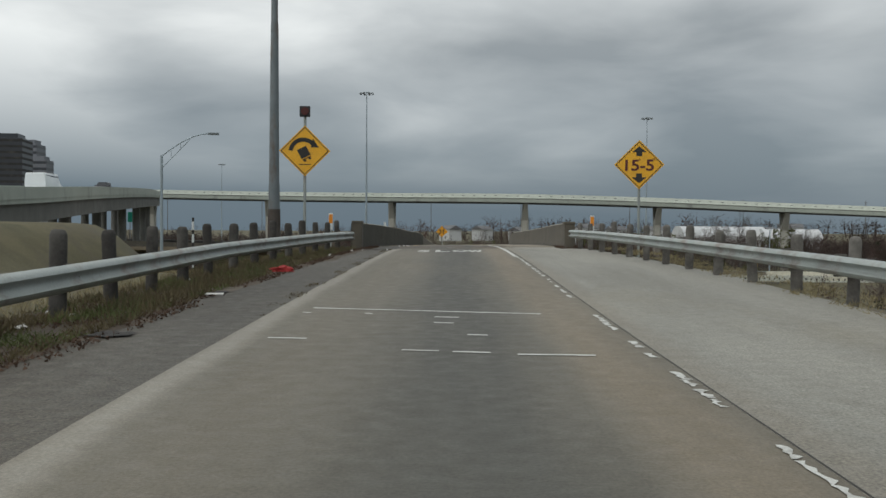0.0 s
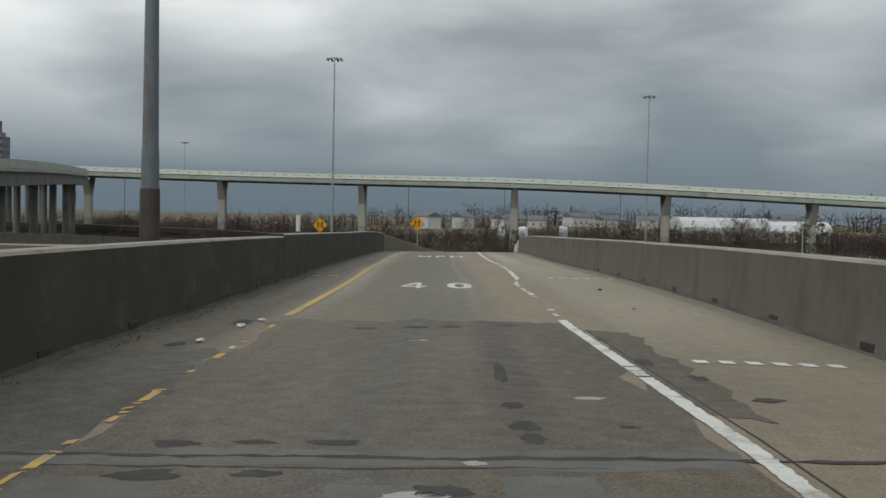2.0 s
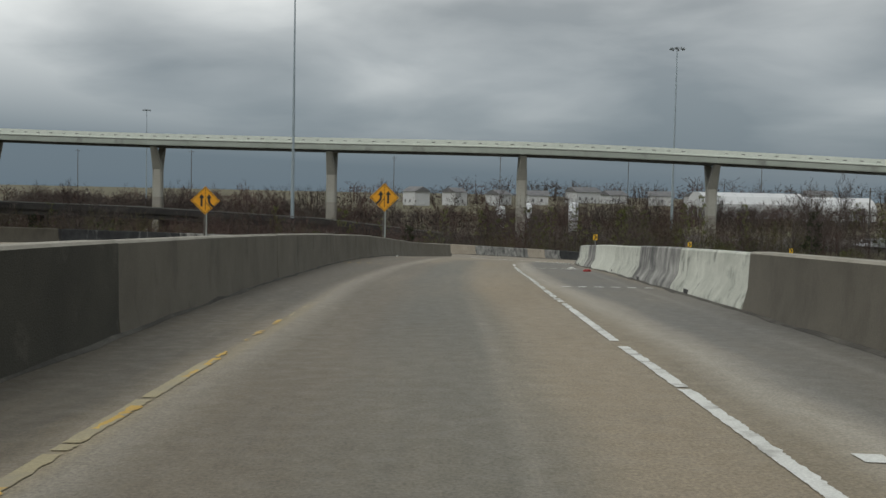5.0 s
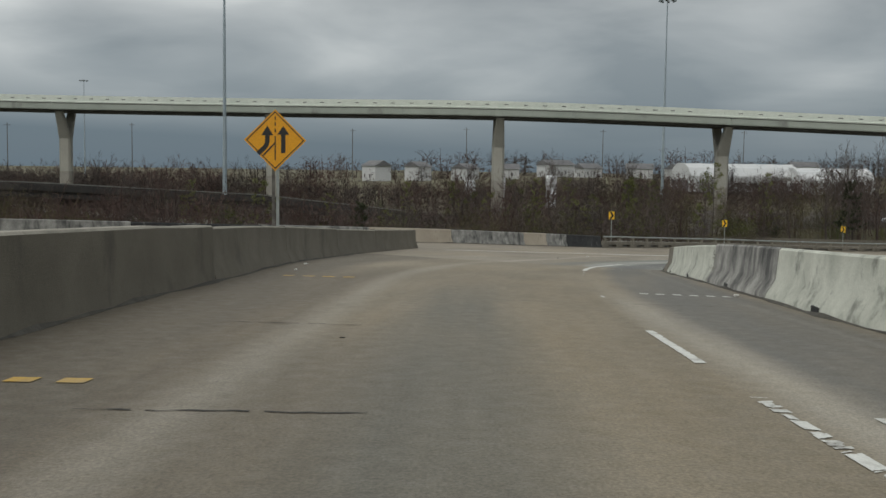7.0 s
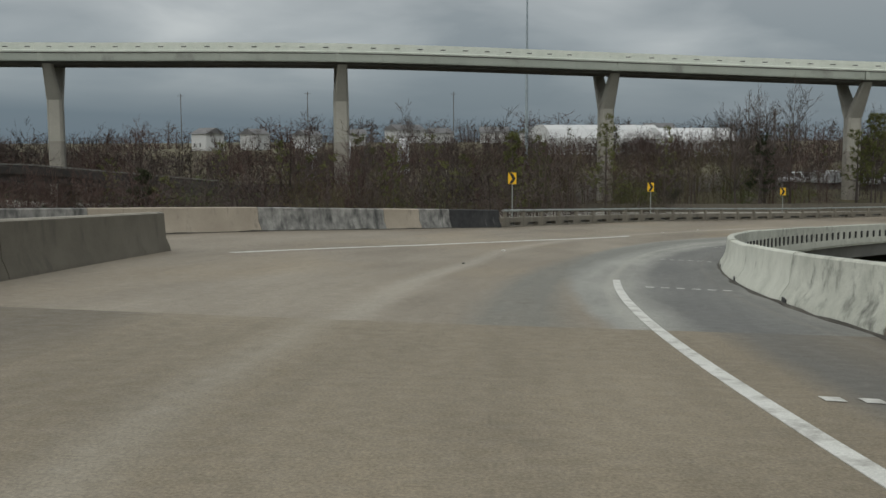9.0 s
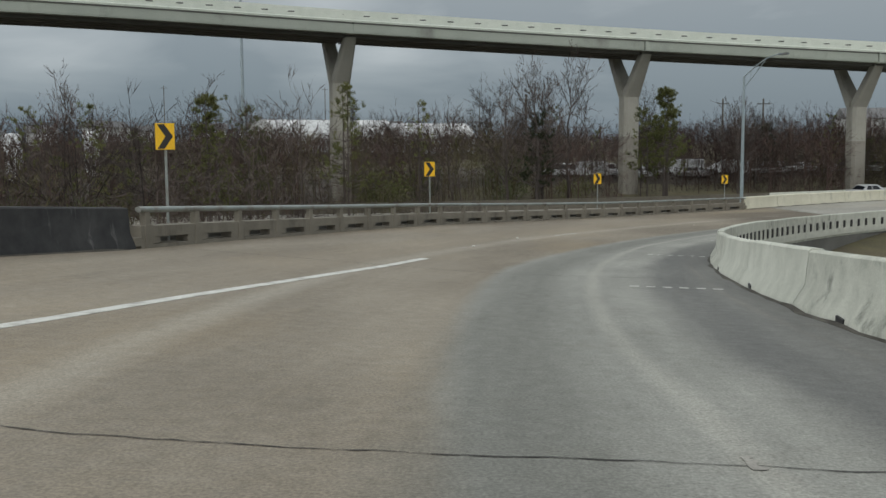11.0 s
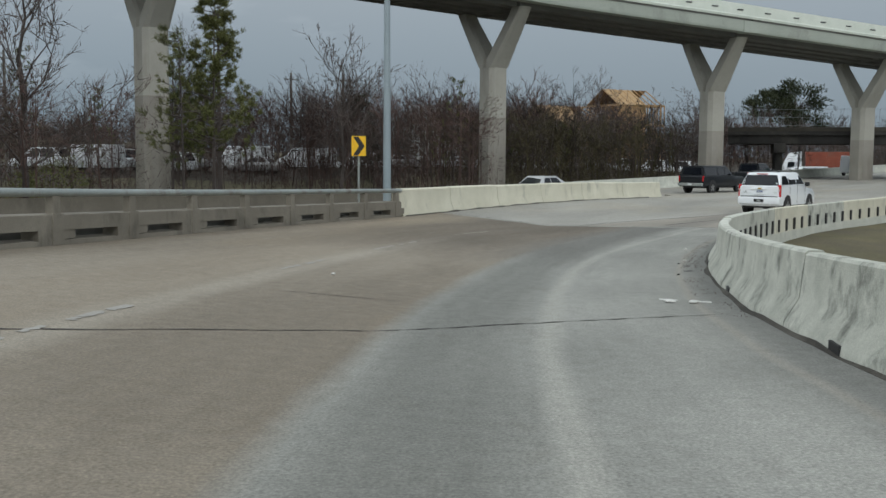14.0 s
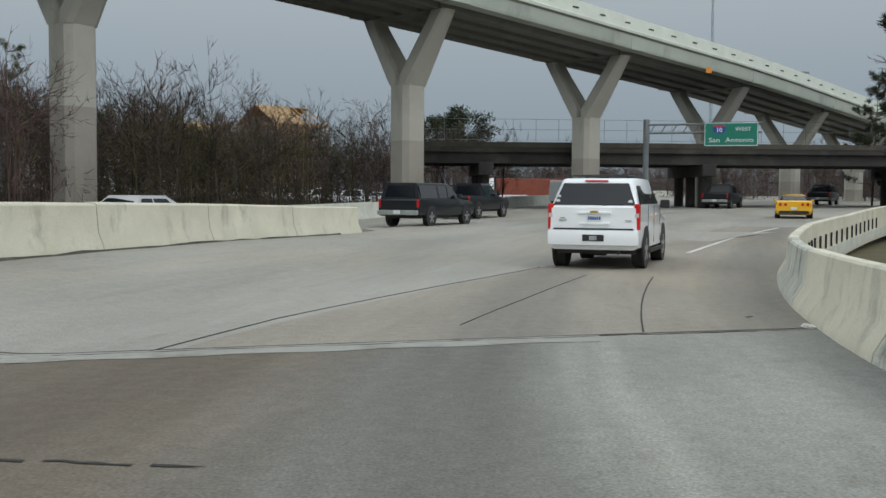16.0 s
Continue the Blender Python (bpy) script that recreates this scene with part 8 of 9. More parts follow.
def scatter_stuff(name, mesh, x, y, size, label, turn=None):
    ob = new(name, mesh)
    s = size * tree_rng.uniform(0.85, 1.15)
    ob.matrix_world = Matrix.Translation((x, y, ground_height(x, y))) @ Matrix.Rotation(tree_rng.uniform(0, math.tau) if turn is None else turn, 4, "Z") @ Matrix.Diagonal((s, s, s * tree_rng.uniform(0.86, 1.06), 1))
    return tagged(ob, label, "brush", kind="stuff")


PIER_SPOTS = [Vector(p).to_2d() for p in FLYOVER]


def clear_of_piers(x, y, r=3.2):
    return all((Vector((x, y)) - p).length > r for p in PIER_SPOTS)


def ramp_outer(x):
    """The outer (north) edge of the ramp's deck above a given x."""
    return between([(-60, 120), (-25, 150), (-6, 168), (8, 181), (18, 190), (30, 202), (44, 212), (60, 220), (90, 232)], x)


# wedge of woods between the ramp and the freeway
def belt(x0, x1, low, high, step_x, step_y, trees, pines, brush_size, shrubs=0.15, kinds=None):
    x = x0
    while x < x1:
        y = low(x)
        while y < high(x):
            px, py = x + tree_rng.uniform(-step_x, step_x) * 0.45, y + tree_rng.uniform(-step_y, step_y) * 0.45
            if clear_of_piers(px, py):
                scatter_stuff("brush_thicket", tree_rng.choice(kinds or BRUSH), px, py, brush_size * (between([(62, 1.0), (82, 0.86), (96, 0.86), (104, 1.0)], px) if kinds is None else 1.0), "dense bare brown brush and saplings")
                k = tree_rng.random()
                if k < trees:
                    plant(tree_rng.choice(BARE), px + 2, py, tree_rng.uniform(0.58, 0.82))
                elif k < trees + pines:
                    plant(tree_rng.choice(PINES), px + 2, py, tree_rng.uniform(0.55, 0.8))
                if tree_rng.random() < (shrubs if px < 96 or kinds else shrubs * 0.25):
                    scatter_stuff("evergreen_shrub", tree_rng.choice(SHRUB), px - 3, py - 3, tree_rng.uniform(0.9, 1.6), "dull green evergreen shrub")
            y += step_y
        x += step_x


belt(-66, 34, lambda x: ramp_outer(x) + 9, lambda x: freeway_y(x) - 21, 8, 9, 0.12, 0.2, 0.85, 0.35)
belt(20, 128, lambda x: between([(20, 244), (52, 243), (74, 246), (79, 262), (84, 259), (109, 251), (128, 242)], x), lambda x: freeway_y(x) + 52, 7.0, 8.5, 0.06, 0.1, 0.98, 0.3)
belt(206, 330, lambda x: 185, lambda x: 300, 15, 15, 0.1, 0.1, 1.1, 0.1, FAR_BRUSH)
belt(128, 156, lambda x: freeway_y(x) + 24, lambda x: freeway_y(x) + 52, 8, 9, 0.22, 0.05, 1.02, 0.12, FAR_BRUSH)
belt(-130, 20, lambda x: freeway_y(x) + 22, lambda x: freeway_y(x) + 48, 9, 10, 0.08, 0.08, 1.08, 0.15, FAR_BRUSH)
belt(40, 204, lambda x: 384, lambda x: 402, 9, 12, 0.1, 0.1, 0.98, 0.0, WOODS)
belt(120, 260, lambda x: 150, lambda x: 186, 14, 14, 0.3, 0.2, 1.0, 0.15, FAR_BRUSH)
belt(58, 130, lambda x: 60, lambda x: 170, 18, 19, 0.1, 0.05, 0.75, 0.15, FAR_BRUSH)
belt(98, 153, lambda x: 248, lambda x: freeway_y(x) + 50, 8, 8, 0.16, 0.03, 1.0, 0.0, BRUSH)
# low brush under the ramp's edge, then taller saplings towards the freeway
belt(8, 50, lambda x: ramp_outer(x) + 10, lambda x: freeway_y(x) - 2, 8, 8, 0.05, 0.12, 0.52, 0.3, BRUSH)
# tall far woods on the west side, then a low brown line all round
belt(-330, -24, lambda x: 284 + 0.08 * abs(x), lambda x: 325 + 0.08 * abs(x), 12, 14, 0.08, 0.03, 1.02, 0.0, FAR_BRUSH)
for i in range(150):
    a = radians(28 + (i % 90) * 1.55)
    r = tree_rng.uniform(345, 430) if i < 90 else tree_rng.uniform(540, 640)
    if i >= 90:
        a = radians(50 + (i - 90) * 1.7)
    ob = scatter_stuff("far_woods", WOODS[i % 3], r * math.cos(a) + 10, r * math.sin(a) - 20, tree_rng.uniform(0.8, 1.0) if i < 90 else 1.3, "far bare woods along the horizon", a + math.pi / 2)
    ob.scale.x *= 1.9
    if i % 5 == 0:
        plant(tree_rng.choice(BARE), r * math.cos(a) + 14, r * math.sin(a) - 30, 1.0)

# single trees that stand out
for proto, x, y, size in ((BARE[2], 66.0, 243.0, 1.0), (PINES[2], 79.3, 242.1, 0.9), (PINES[0], 80.0, 246.8, 0.85), (BARE[1], 87.4, 241.0, 1.0), (PINES[0], 22.6, 237.8, 0.8), (PINES[2], 26.2, 235.2, 0.72), (PINES[1], 28.5, 230.7, 0.75), (PINES[0], 35.6, 231.5, 0.8), (PINES[2], 33.0, 229.5, 0.75), (BARE[3], 26.7, 252.4, 1.25), (BARE[3], 37.7, 250.0, 1.2), (PINES[1], 13.4, 228.5, 0.75), (PINES[1], 15.6, 230.4, 0.75), (PINES[1], 76.2, 241.0, 1.0), (BARE[2], 70.7, 245.8, 1.15), (PINES[2], 54.5, 244.5, 0.8), (PINES[3], 120.5, 208.6, 1.55), (PINES[3], 124.0, 206.0, 1.35), (BARE[1], 122.0, 207.5, 1.1), (PINES[3], 164.0, 208.2, 1.5), (OLD_PINE, 264.2, 277.4, 1.45), (OLD_PINE, 256.0, 279.8, 1.25), (BARE[2], 164.6, 268.5, 1.0), (BARE[0], 165.5, 255.5, 1.0), (PINES[1], 33.8, 224.0, 0.75), (OLIVE_PINE, 77.5, 240.3, 1.0), (OLIVE_PINE, 30.2, 221.0, 0.8), (BARE[2], 64.5, 241.5, 1.05), (SLIM_DARK, 65.0, 242.0, 1.05), (BARE[0], 62.0, 242.5, 1.0), (PINES[0], 6.3, 230.2, 0.75), (PINES[1], 25.5, 224.0, 0.7)):
    plant(proto, x, y, size)
for proto, x, y, size in zip(BARE + PINES, (72, 58, 92, 104, 40, 18, 47, 110), (262, 268, 262, 256, 225, 222, 243, 260), (1.0, 1.0, 0.9, 1.0, 0.9, 0.95, 0.9, 0.9)):
    proto.matrix_world = Matrix.Translation((x, y, ground_height(x, y))) @ Matrix.Scale(size, 4)


# dark leaf mould under the woods
bm = bmesh.new()
woods_rows = []
for i in range(52):
    x = -150 + i * 8.0
    low = freeway_y(x) + 16.5
    woods_rows.append([bm.verts.new((x, low + o, ground_height(x, low + o) + 0.06)) for o in (0, 6, 12, 18, 24, 32, 40, 50, 60, 75)])
for r0, r1 in zip(woods_rows, woods_rows[1:]):
    for k in range(9):
        bm.faces.new((r0[k], r1[k], r1[k + 1], r0[k + 1]))
M_mould = surface("woodland_leaf_mould", ((0.03, 0.024, 0.017), (0.075, 0.06, 0.042)), 0.4, 0.95, bump=0.5, fine=10)
tagged(part("woodland_floor", bm, M_mould), "dark leaf mould under the bare woods", "ground", kind="structure")


# ---- far buildings ----
def tower_block(x, y, wide, deep, high, mat, floors, bays, label, turn=0):
    t = thing("office_tower", pose(x, y, -9.4, 0, 0, turn), label, "office tower", "office towers")
    bm = bmesh.new()
    box(bm, (wide, deep, high), (0, 0, high / 2), bevel=0.3)
    part("shaft", bm, mat, t)
    bm = bmesh.new()
    box(bm, (wide * 0.7, deep * 0.7, high * 0.05), (0, 0, high * 1.02))
    part("roof_plant", bm, mat, t)
    for f in range(floors):
        bm = bmesh.new()
        z = high * (f + 0.55) / floors
        box(bm, (wide + 0.06, deep + 0.06, high / floors * 0.42), (0, 0, z))
        part("window_band", bm, M_tower_dark if mat is M_tower_light else M_overdark, t)
    return t


tower_block(-276, 655, 24, 26, 66, M_tower_dark, 18, 6, "dark glass office tower on the skyline", 8)
tower_block(-300, 750, 16, 22, 70, M_tower_light, 16, 4, "grey stepped office tower on the skyline", 5)
tower_block(-288, 738, 14, 18, 58, M_tower_light, 13, 4, "lower grey office block on the skyline", 5)


def arched_shed(x, y, wide, length, high, turn, label):
    t = thing("storage_shed", pose(x, y, ground_height(x, y), 0, 0, turn), label, "shed", "white sheds")
    bm = bmesh.new()
    rise = [(-wide / 2, 0), (-wide / 2, high * 0.55), (-wide * 0.36, high * 0.83), (-wide * 0.15, high * 0.98), (wide * 0.15, high * 0.98), (wide * 0.36, high * 0.83), (wide / 2, high * 0.55), (wide / 2, 0)]
    loft(bm, [[Vector((s, a, b)) for a, b in rise] for s in (-length / 2, length / 2)])
    part("shell", bm, M_whitewall, t)
    n = int(length / 5)
    for i in range(n + 1):
        s = -length / 2 + length * i / n
        bm = bmesh.new()
        loft(bm, [[Vector((s + o, a * 1.012, b * 1.012)) for a, b in rise] for o in (-0.12, 0.12)])
        part("rib", bm, M_whitewall, t)
    for i in range(3):
        bm = bmesh.new()
        box(bm, (0.3, wide * 0.2, high * 0.4), (-length / 2 - 0.1, (i - 1) * wide * 0.28, high * 0.2))
        part("door", bm, M_roofgrey, t)
    return t


arched_shed(112, 418, 17, 34, 8.5, 4, "long white arched storage shed beyond the trees")
arched_shed(138, 412, 17, 22, 8.0, -2, "white arched storage shed beside another")


def storage_tank(x, y, r, high):
    t = thing("storage_tank", pose(x, y, ground_height(x, y)), "upright white storage tank with a domed top", "tank", "storage tanks")
    bm = bmesh.new()
    loft(bm, [[Vector((q * math.cos(math.tau * i / 20), q * math.sin(math.tau * i / 20), z)) for i in range(20)] for z, q in ((0, r), (high * 0.93, r), (high * 0.98, r * 0.8), (high, r * 0.3))])
    smooth(part("shell", bm, M_white, t), 50)
    for z in (0.35, 0.65):
        bm = bmesh.new()
        tube(bm, (0, 0, high * z), (0, 0, high * z + 0.25), r * 1.02, sides=20)
        part("hoop", bm, M_whitewall, t)


for x, y, r, h in ((31, 344, 1.4, 7.8), (25, 351, 1.3, 7.2), (44, 350, 1.3, 7.6)):
    storage_tank(x, y, r, h)


def town_house(x, y, wide, deep, high, turn, label):
    t = thing("house", pose(x, y, ground_height(x, y), 0, 0, turn), label, "house", "far houses")
    bm = bmesh.new()
    box(bm, (wide, deep, high), (0, 0, high / 2))
    part("wall", bm, M_whitewall, t)
    bm = bmesh.new()
    e = 0.5
    loft(bm, [[Vector((s, -deep / 2 - e, high)), Vector((s, 0, high + deep * 0.28)), Vector((s, deep / 2 + e, high))] for s in (-wide / 2 - e, wide / 2 + e)])
    part("roof", bm, M_roofgrey, t)
    for f in range(int(high / 3)):
        for i in range(int(wide / 3.2)):
            bm = bmesh.new()
            box(bm, (0.8, 0.12, 1.2), (-wide / 2 + 1.6 + i * 3.2, -deep / 2 - 0.02, 1.8 + f * 3.0))
            part("window", bm, M_roofgrey, t)
    return t


house_rng = random.Random(9)
for i in range(12):
    x = 4 + i * 15.5 + house_rng.uniform(-5, 5)
    y = 480 + house_rng.uniform(-14, 30)
    town_house(x, y, house_rng.uniform(7, 14), 7, house_rng.choice((3.6, 4.4, 5.4)), house_rng.uniform(-55, 55), "white town house with a grey roof in a far row")
for x, y in ((214, 334), (232, 330)):
    town_house(x, y, 11, 9, 9, -30, "white town house with a grey roof behind bare trees")


# houses under construction: raw timber frames
def timber_frame(x, y, wide, deep, floors, turn, label):
    t = thing("timber_frame_house", pose(x, y, ground_height(x, y), 0, 0, turn), label, "house frame", "timber frames")
    h = 3.0
    for f in range(floors):
        bm = bmesh.new()
        box(bm, (wide, deep, 0.3), (0, 0, f * h + h))
        part("floor_deck", bm, M_timber, t)
        for side in (-1, 1):
            bm = bmesh.new()
            n = int(wide / 0.8)
            for i in range(n + 1):
                box(bm, (0.12, 0.14, h), (-wide / 2 + wide * i / n, side * deep / 2, f * h + h / 2))
            box(bm, (wide * 0.55, 0.05, h * 0.9), (side * wide * 0.18, side * deep / 2, f * h + h / 2))
            part("stud_wall", bm, M_timber, t)
            bm = bmesh.new()
            n = int(deep / 0.8)
            for i in range(n + 1):
                box(bm, (0.14, 0.12, h), (side * wide / 2, -deep / 2 + deep * i / n, f * h + h / 2))
            part("stud_wall", bm, M_timber, t)
    z = floors * h + 0.15
    for side in (-1, 1):
        bm = bmesh.new()
        loft(bm, [[Vector((x0, side * deep * 0.52, z - 0.1)), Vector((x0, 0, z + deep * 0.3)), Vector((x0, 0, z + deep * 0.3 - 0.06)), Vector((x0, side * deep * 0.52, z - 0.16))] for x0 in (-wide * 0.5, wide * (0.1 if side < 0 else 0.45))])
        part("roof_sheathing", bm, M_sheathing, t, "pale tan roof sheathing")
    for i in range(int(wide / 1.2) + 1):
        x0 = -wide / 2 + i * 1.2
        bm = bmesh.new()
        tube(bm, (x0, -deep / 2, z), (x0, 0, z + deep * 0.3), 0.09, sides=4)
        tube(bm, (x0, deep / 2, z), (x0, 0, z + deep * 0.3), 0.09, sides=4)
        part("roof_truss", bm, M_timber, t)
    return t


timber_frame(180, 283.5, 10, 8, 2, -20, "raw orange timber frame of a house being built above the trees")
timber_frame(191, 278.5, 9, 8, 3, -24, "raw timber frame of a second house being built")

# cars in the lot behind the trees and on the bridge at the start
lot = family_car(pose(96, 268.5, ground_height(96, 268.5), 0, 0, 20), M_carwhite, "white wagon parked among the trees", True)
lot2 = van(pose(90, 270, ground_height(90, 270), 0, 0, 15), M_carwhite, "white van parked among the trees")
lot3 = family_car(pose(104, 267, ground_height(104, 267), 0, 0, 24), M_carsilver, "silver sedan parked among the trees")
car_rng = random.Random(4)
for i in range(16):
    x, y = 86.8 + i * 6.2, 272 - i * 0.75 + car_rng.uniform(-1, 1)
    copy_thing(car_rng.choice((lot, lot2, lot3, lot)), pose(x, y, ground_height(x, y), 0, 0, car_rng.uniform(0, 30)))
def on_loop(u, off, turn):
    p = loop_ring([(off, 0.0)], u)[0]
    return pose(p.x, p.y, p.z + 0.01, 0, 0, turn)


family_car(on_loop(0.75, 2.0, 4), M_carwhite, "white wagon crossing the curving bridge", True)
van(on_loop(1.55, 2.2, 2), M_carwhite, "white van crossing the curving bridge")
pickup(on_loop(3.0, -1.5, 182), M_cardark, "dark pickup truck crossing the curving bridge")


# ---- weeds, dead leaves and litter ----
def verge(name, seed, s0, s1, d0, d1, count, low, high, material, label, wide=0.006, lean=0.5, clump=0.0):
    """Fine blades of grass and weed scattered over a strip beside the road."""
    tw = Twigs(seed)
    rng = tw.rng
    made = 0
    while made < count:
        s, d = rng.uniform(s0, s1), rng.uniform(d0, d1)
        if clump and noise.noise(Vector((s * 0.9, d * 1.4, seed))) < clump - 0.35 + rng.uniform(-0.25, 0.25):
            made += 0.2
            continue
        p = spot(s, d, 0.0)
        if d < -5.0:
            p.z = ground_height(p.x, p.y) - 0.02
        tw.sliver(p, p + tw.away(Vector((0, 0, 1)), lean) * rng.uniform(low, high), wide * rng.uniform(0.6, 1.4))
        made += 1
    ob = new(name, tw.mesh(name, material))
    return tagged(ob, label, "weeds", kind="stuff")


M_deadleaf = surface("dead_leaves", ((0.05, 0.03, 0.02), (0.105, 0.062, 0.038)), 3.0, 0.9, bump=0.1)
M_straw = surface("dry_straw", ((0.2, 0.165, 0.085), (0.32, 0.27, 0.15)), 2.0, 0.9, bump=0.1)
M_soil = surface("dirt_and_leaf_mould", ((0.04, 0.03, 0.02), (0.1, 0.07, 0.045)), 2.5, 0.95, bump=0.6, fine=18, stain=(0.13, 0.115, 0.09), stain_scale=1.2)
for s0, s1, dl, k in ((-8, 4, -3.55, 1), (4, 15, -3.4, 2), (15, 26, -3.3, 3), (26, 37, -3.0, 4)):
    ragged("dirt_edge", s0, s1, -5.0, dl, k + 40, M_soil, "dirt and dead leaves below the guard rail", 0.35, -0.011, "dirt")
verge("dead_leaf_litter", 201, 2, 37, -4.8, -3.2, 13000, 0.02, 0.06, M_deadleaf, "reddish brown dead leaves along the gutter", 0.016, 3.0, 0.3)
verge("dry_weeds", 202, 2, 37, -5.0, -3.45, 26000, 0.05, 0.22, M_weed, "dry brown weeds below the guard rail", 0.006, 0.9, 0.25)
verge("green_weeds", 203, 2, 37, -4.9, -3.5, 14000, 0.04, 0.17, M_weedgreen, "green weeds below the guard rail", 0.007, 1.0, 0.4)
verge("dry_grass", 204, 4, 40, -10.5, -4.9, 26000, 0.06, 0.2, M_straw, "pale dry grass on the bank behind the rail", 0.006, 0.8, 0.1)
verge("gutter_weeds", 205, 12, 36, -2.3, -2.05, 1500, 0.01, 0.04, M_weed, "low weeds along the seam of the lane", 0.006, 1.0, 0.5)
verge("wall_weeds", 206, 36.4, 40, -3.4, -2.9, 1500, 0.03, 0.14, M_deadleaf, "dry reddish weeds at the foot of the wall", 0.007, 0.9, 0.3)
verge("wall_weeds", 207, 35.2, 37.6, 3.7, 4.6, 1800, 0.03, 0.16, M_deadleaf, "dry reddish weeds at the end of the parapet", 0.007, 0.9, 0.2)
verge("wall_weeds", 208, 38.5, 60, -3.25, -3.05, 500, 0.01, 0.04, M_weed, "low weeds along the foot of the wall", 0.006, 0.9, 0.4)
verge("shoulder_weeds", 209, 0, 36, 5.1, 6.1, 7000, 0.03, 0.13, M_straw, "dry grass below the guard rail of the shoulder", 0.006, 1.0, 0.3)
verge("wall_weeds", 210, 225, 247, 2.45, 2.85, 900, 0.01, 0.04, M_deadleaf, "dry leaves along the foot of the barrier", 0.005, 2.0, 0.3)
verge("railing_weeds", 211, 243, 248, -7.3, -6.95, 500, 0.05, 0.2, M_weed, "dry weeds at the joint of railing and barrier", 0.006, 0.8, 0.2)


def crumple(name, s, d, size, seed, material, label, category, flat=0.35, up=0.0):
    """A crushed scrap: a low lump with creases."""
    rng = random.Random(seed)
    bm = bmesh.new()
    bmesh.ops.create_icosphere(bm, subdivisions=3, radius=0.5)
    for v in bm.verts:
        k = 1 + 0.45 * noise.noise(v.co * 3.1 + Vector((seed, 0, 0))) + 0.25 * noise.noise(v.co * 8.0 + Vector((0, seed, 0)))
        v.co = Vector((v.co.x * k * size[0], v.co.y * k * size[1], max(v.co.z * k * flat * min(size), -0.02)))
    ob = part(name, bm, material)
    ob.matrix_world = stand(s, d, 0.02 + up, rng.uniform(0, 90))
    return tagged(ob, label, category, "litter beside the road")


M_redcloth = surface("red_cloth", ((0.2, 0.012, 0.012), (0.36, 0.025, 0.022)), 9.0, 0.9, bump=0.4)
crumple("red_cloth", 21.0, -3.4, (0.5, 0.36), 3, M_redcloth, "crumpled red cloth lying at the edge of the gutter", "cloth", 0.5)
crumple("red_cloth", 113.5, 4.25, (0.34, 0.2), 5, M_redcloth, "crumpled red rag at the foot of the barrier", "cloth", 0.5)
crumple("plastic_bottle", 116.0, 3.97, (0.26, 0.12), 7, M_litter, "crushed clear plastic bottle on the shoulder", "bottle", 0.8)
for k, (s, d, w, h) in enumerate(((10.6, -4.35, 0.2, 0.12), (12.3, -4.7, 0.18, 0.14), (11.9, -4.3, 0.12, 0.1), (9.6, -4.5, 0.14, 0.1), (13.4, -4.1, 0.1, 0.06), (16.4, -4.4, 0.12, 0.08), (18.2, -4.6, 0.16, 0.1), (22.5, -4.0, 0.1, 0.08), (26.5, -3.6, 0.14, 0.08), (29.5, -3.5, 0.2, 0.12), (33.8, -3.3, 0.12, 0.1), (34.4, -3.0, 0.1, 0.06), (34.8, -2.2, 0.12, 0.08), (45.9, -2.3, 0.2, 0.12), (46.6, -2.2, 0.14, 0.1), (44.4, -2.4, 0.16, 0.1), (43.8, -1.95, 0.1, 0.08), (136, -4.9, 0.14, 0.1), (132.5, -4.2, 0.12, 0.08), (127.8, 4.4, 0.14, 0.12), (171.1, -2.75, 0.2, 0.12), (198.0, -3.54, 0.16, 0.1), (204.5, -3.83, 0.14, 0.12), (239.4, 2.3, 0.14, 0.1), (253.6, 3.4, 0.16, 0.26), (227.8, -2.76, 0.1, 0.08), (235.3, 2.5, 0.12, 0.08))):
    crumple("litter", s, d, (w * 0.65, h * 0.65), k + 11, M_litter, "white scrap of paper or foam on the ground", "litter", 0.6)


def flat_card(s, d, w, h, turn, material, label):
    bm = bmesh.new()
    box(bm, (w, h, 0.012), (0, 0, 0.012), bevel=0.003)
    for v in bm.verts:
        v.co.z += 0.03 * (v.co.x / w) ** 2 + 0.01 * v.co.y / h
    ob = part("litter", bm, material)
    ob.matrix_world = stand(s, d, 0.008, turn)
    return tagged(ob, label, "litter", "litter beside the road")


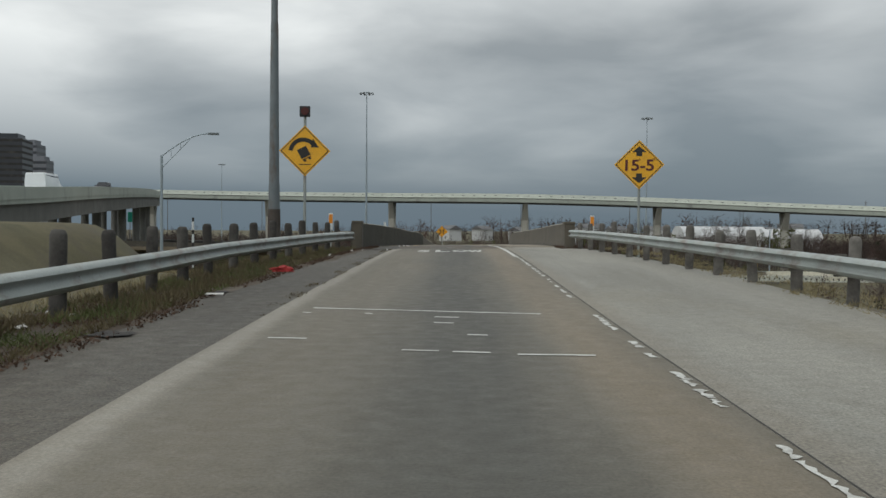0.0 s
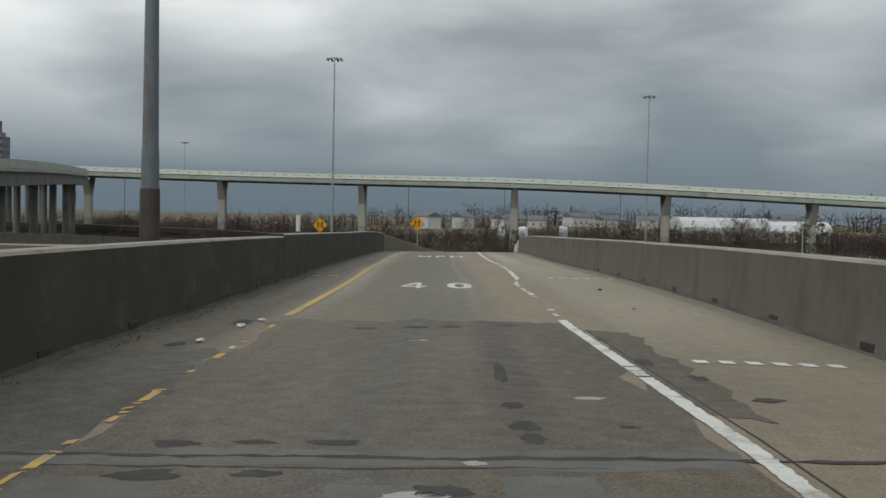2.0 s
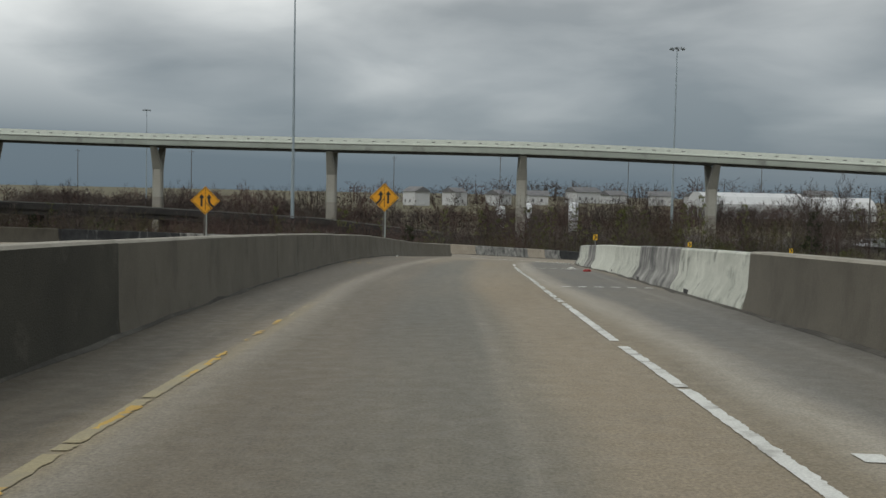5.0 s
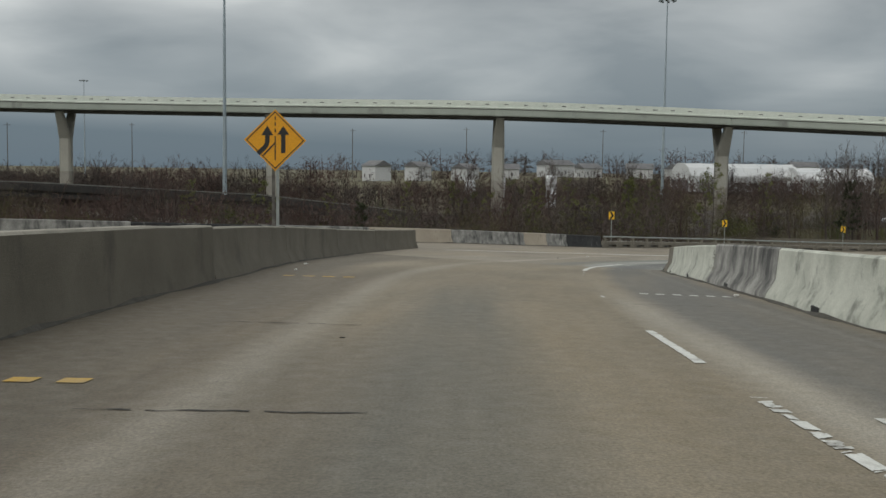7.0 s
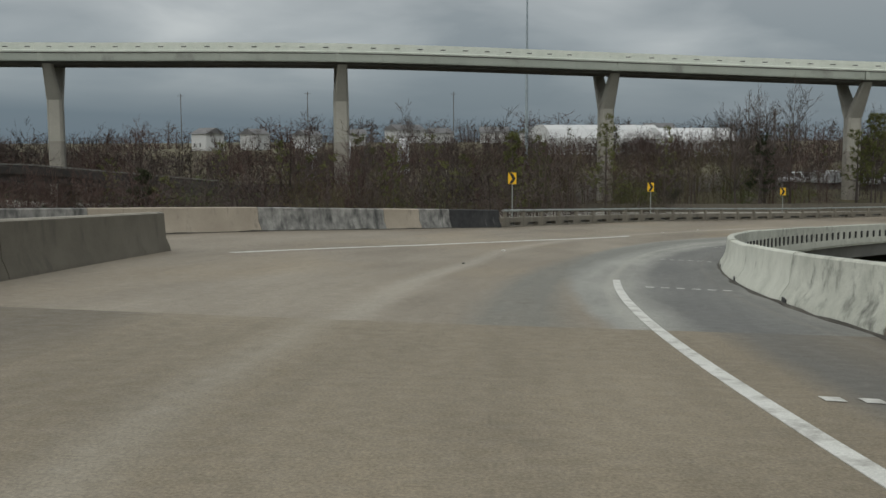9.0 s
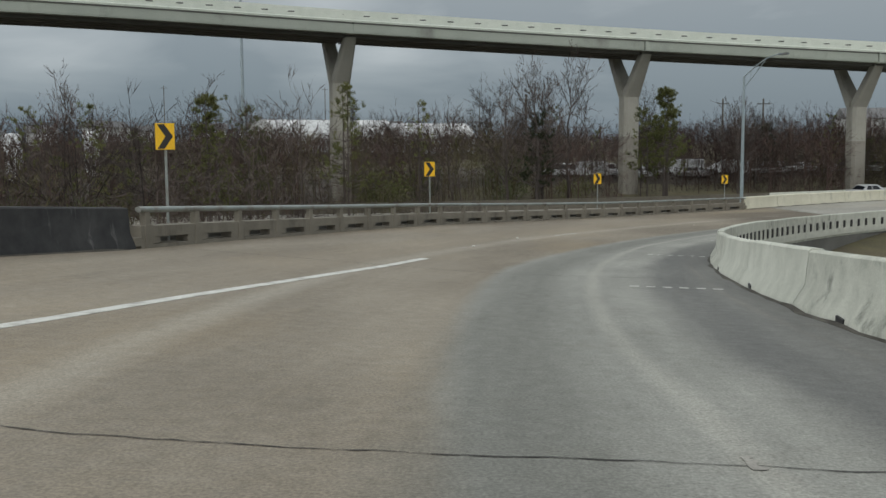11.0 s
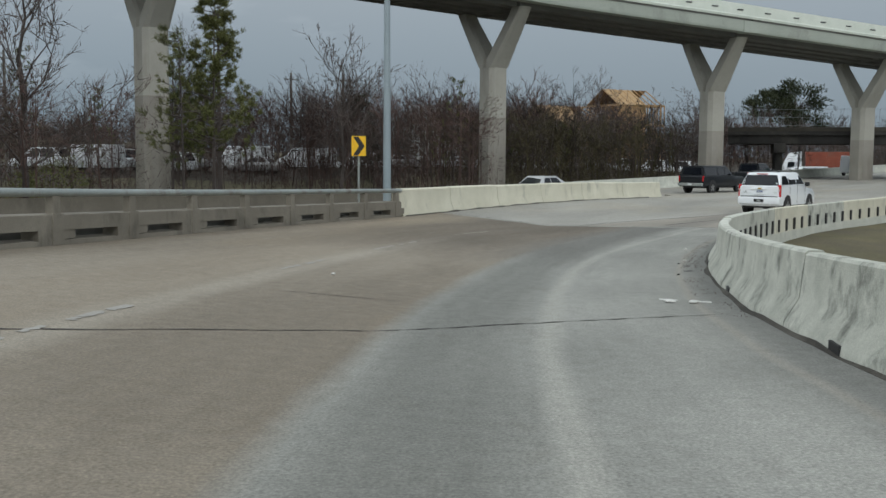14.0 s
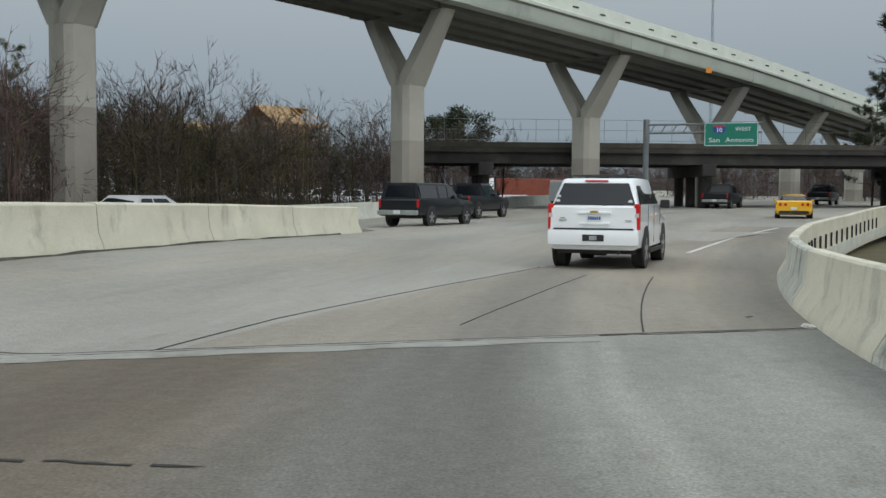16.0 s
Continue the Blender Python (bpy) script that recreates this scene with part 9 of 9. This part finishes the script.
flat_card(226.5, 2.06, 0.12, 0.13, 15, M_litter, "white card lying on the shoulder")
flat_card(226.5, 2.36, 0.1, 0.11, -20, M_paintwhite, "dirty white card lying on the shoulder")
flat_card(14.9, -3.35, 0.26, 0.09, 8, M_litter, "pale strip of board in the gutter")
for k, (s, d, w, h, turn) in enumerate(((231.4, 2.4, 0.12, 0.1, 0), (232.3, 2.6, 0.4, 0.04, 60), (233.6, 2.55, 0.35, 0.04, 20), (234.2, 2.4, 0.1, 0.08, 0), (214.1, 2.2, 0.3, 0.05, 30), (254.6, 2.9, 0.3, 0.05, -30), (53.5, 2.9, 0.16, 0.12, 0), (33.3, 2.6, 0.1, 0.06, 10), (48.9, 2.7, 0.3, 0.06, 70), (120.2, -1.1, 0.12, 0.05, 0), (163.5, -2.2, 0.16, 0.1, 30))):
    crumple("tyre_scrap", s, d, (w * 0.5, h * 0.5), k + 70, M_tyre, "black scrap of tyre rubber on the deck", "rubber scrap", 0.5)


# ---- stains on the barriers ----
def on_wall(s, z, side, line, lift=0.006):
    """A place on the traffic face of a barrier, a little proud of it."""
    prof = [(0.0, 0.0), (0.02, 0.09), (0.16, 0.33), (0.21, 0.81)] if side > 0 else [(0.0, 0.0), (0.02, 0.09), (0.12, 0.33), (0.16, 0.81)]
    d = between([(h, o) for o, h in prof], z)
    return spot(s, line(s) + side * d - side * lift, z)


def wall_mark(name, s, z, long, tall, seed, material, label, side=1, line=right_wall):
    """A stain of uneven outline that follows the face."""
    rng = random.Random(seed)
    bm = bmesh.new()
    n = 12
    top, low = [], []
    for i in range(n + 1):
        u = i / n
        q = s + long * (u - 0.5)
        swell = math.sin(math.pi * u) ** 0.5
        a = z + tall * 0.5 * swell * rng.uniform(0.6, 1.0) + 0.004
        b = z - tall * 0.5 * swell * rng.uniform(0.6, 1.0) - 0.004
        top.append((q, min(a, 0.78)))
        low.append((q, max(b, 0.02)))
    m = 4
    rows = [[bm.verts.new(on_wall(q, za + (zb - za) * j / m, side, line)) for (q, za), (_, zb) in zip(top, low)] for j in range(m + 1)]
    for r0, r1 in zip(rows, rows[1:]):
        for i in range(n):
            bm.faces.new((r0[i], r0[i + 1], r1[i + 1], r1[i]))
    return tagged(part(name, bm, material), label, "stain", kind="structure")


M_soot = surface("soot_stain", ((0.13, 0.13, 0.118), (0.3, 0.295, 0.255)), 3.5, 0.95, bump=0.2, stain=(0.36, 0.35, 0.29), stain_scale=4.0)
for s, z, long, tall in ((133.0, 0.62, 0.5, 0.03), (133.1, 0.55, 0.42, 0.03), (132.9, 0.5, 0.12, 0.14), (133.2, 0.66, 0.1, 0.12), (132.6, 0.6, 0.08, 0.16), (133.0, 0.32, 0.3, 0.1), (132.7, 0.36, 0.1, 0.12), (133.35, 0.35, 0.08, 0.12)):
    wall_mark("scrawl", s, z, long, tall, int(s * 10 + z * 100), M_soot, "illegible dark scrawl on the pale barrier")
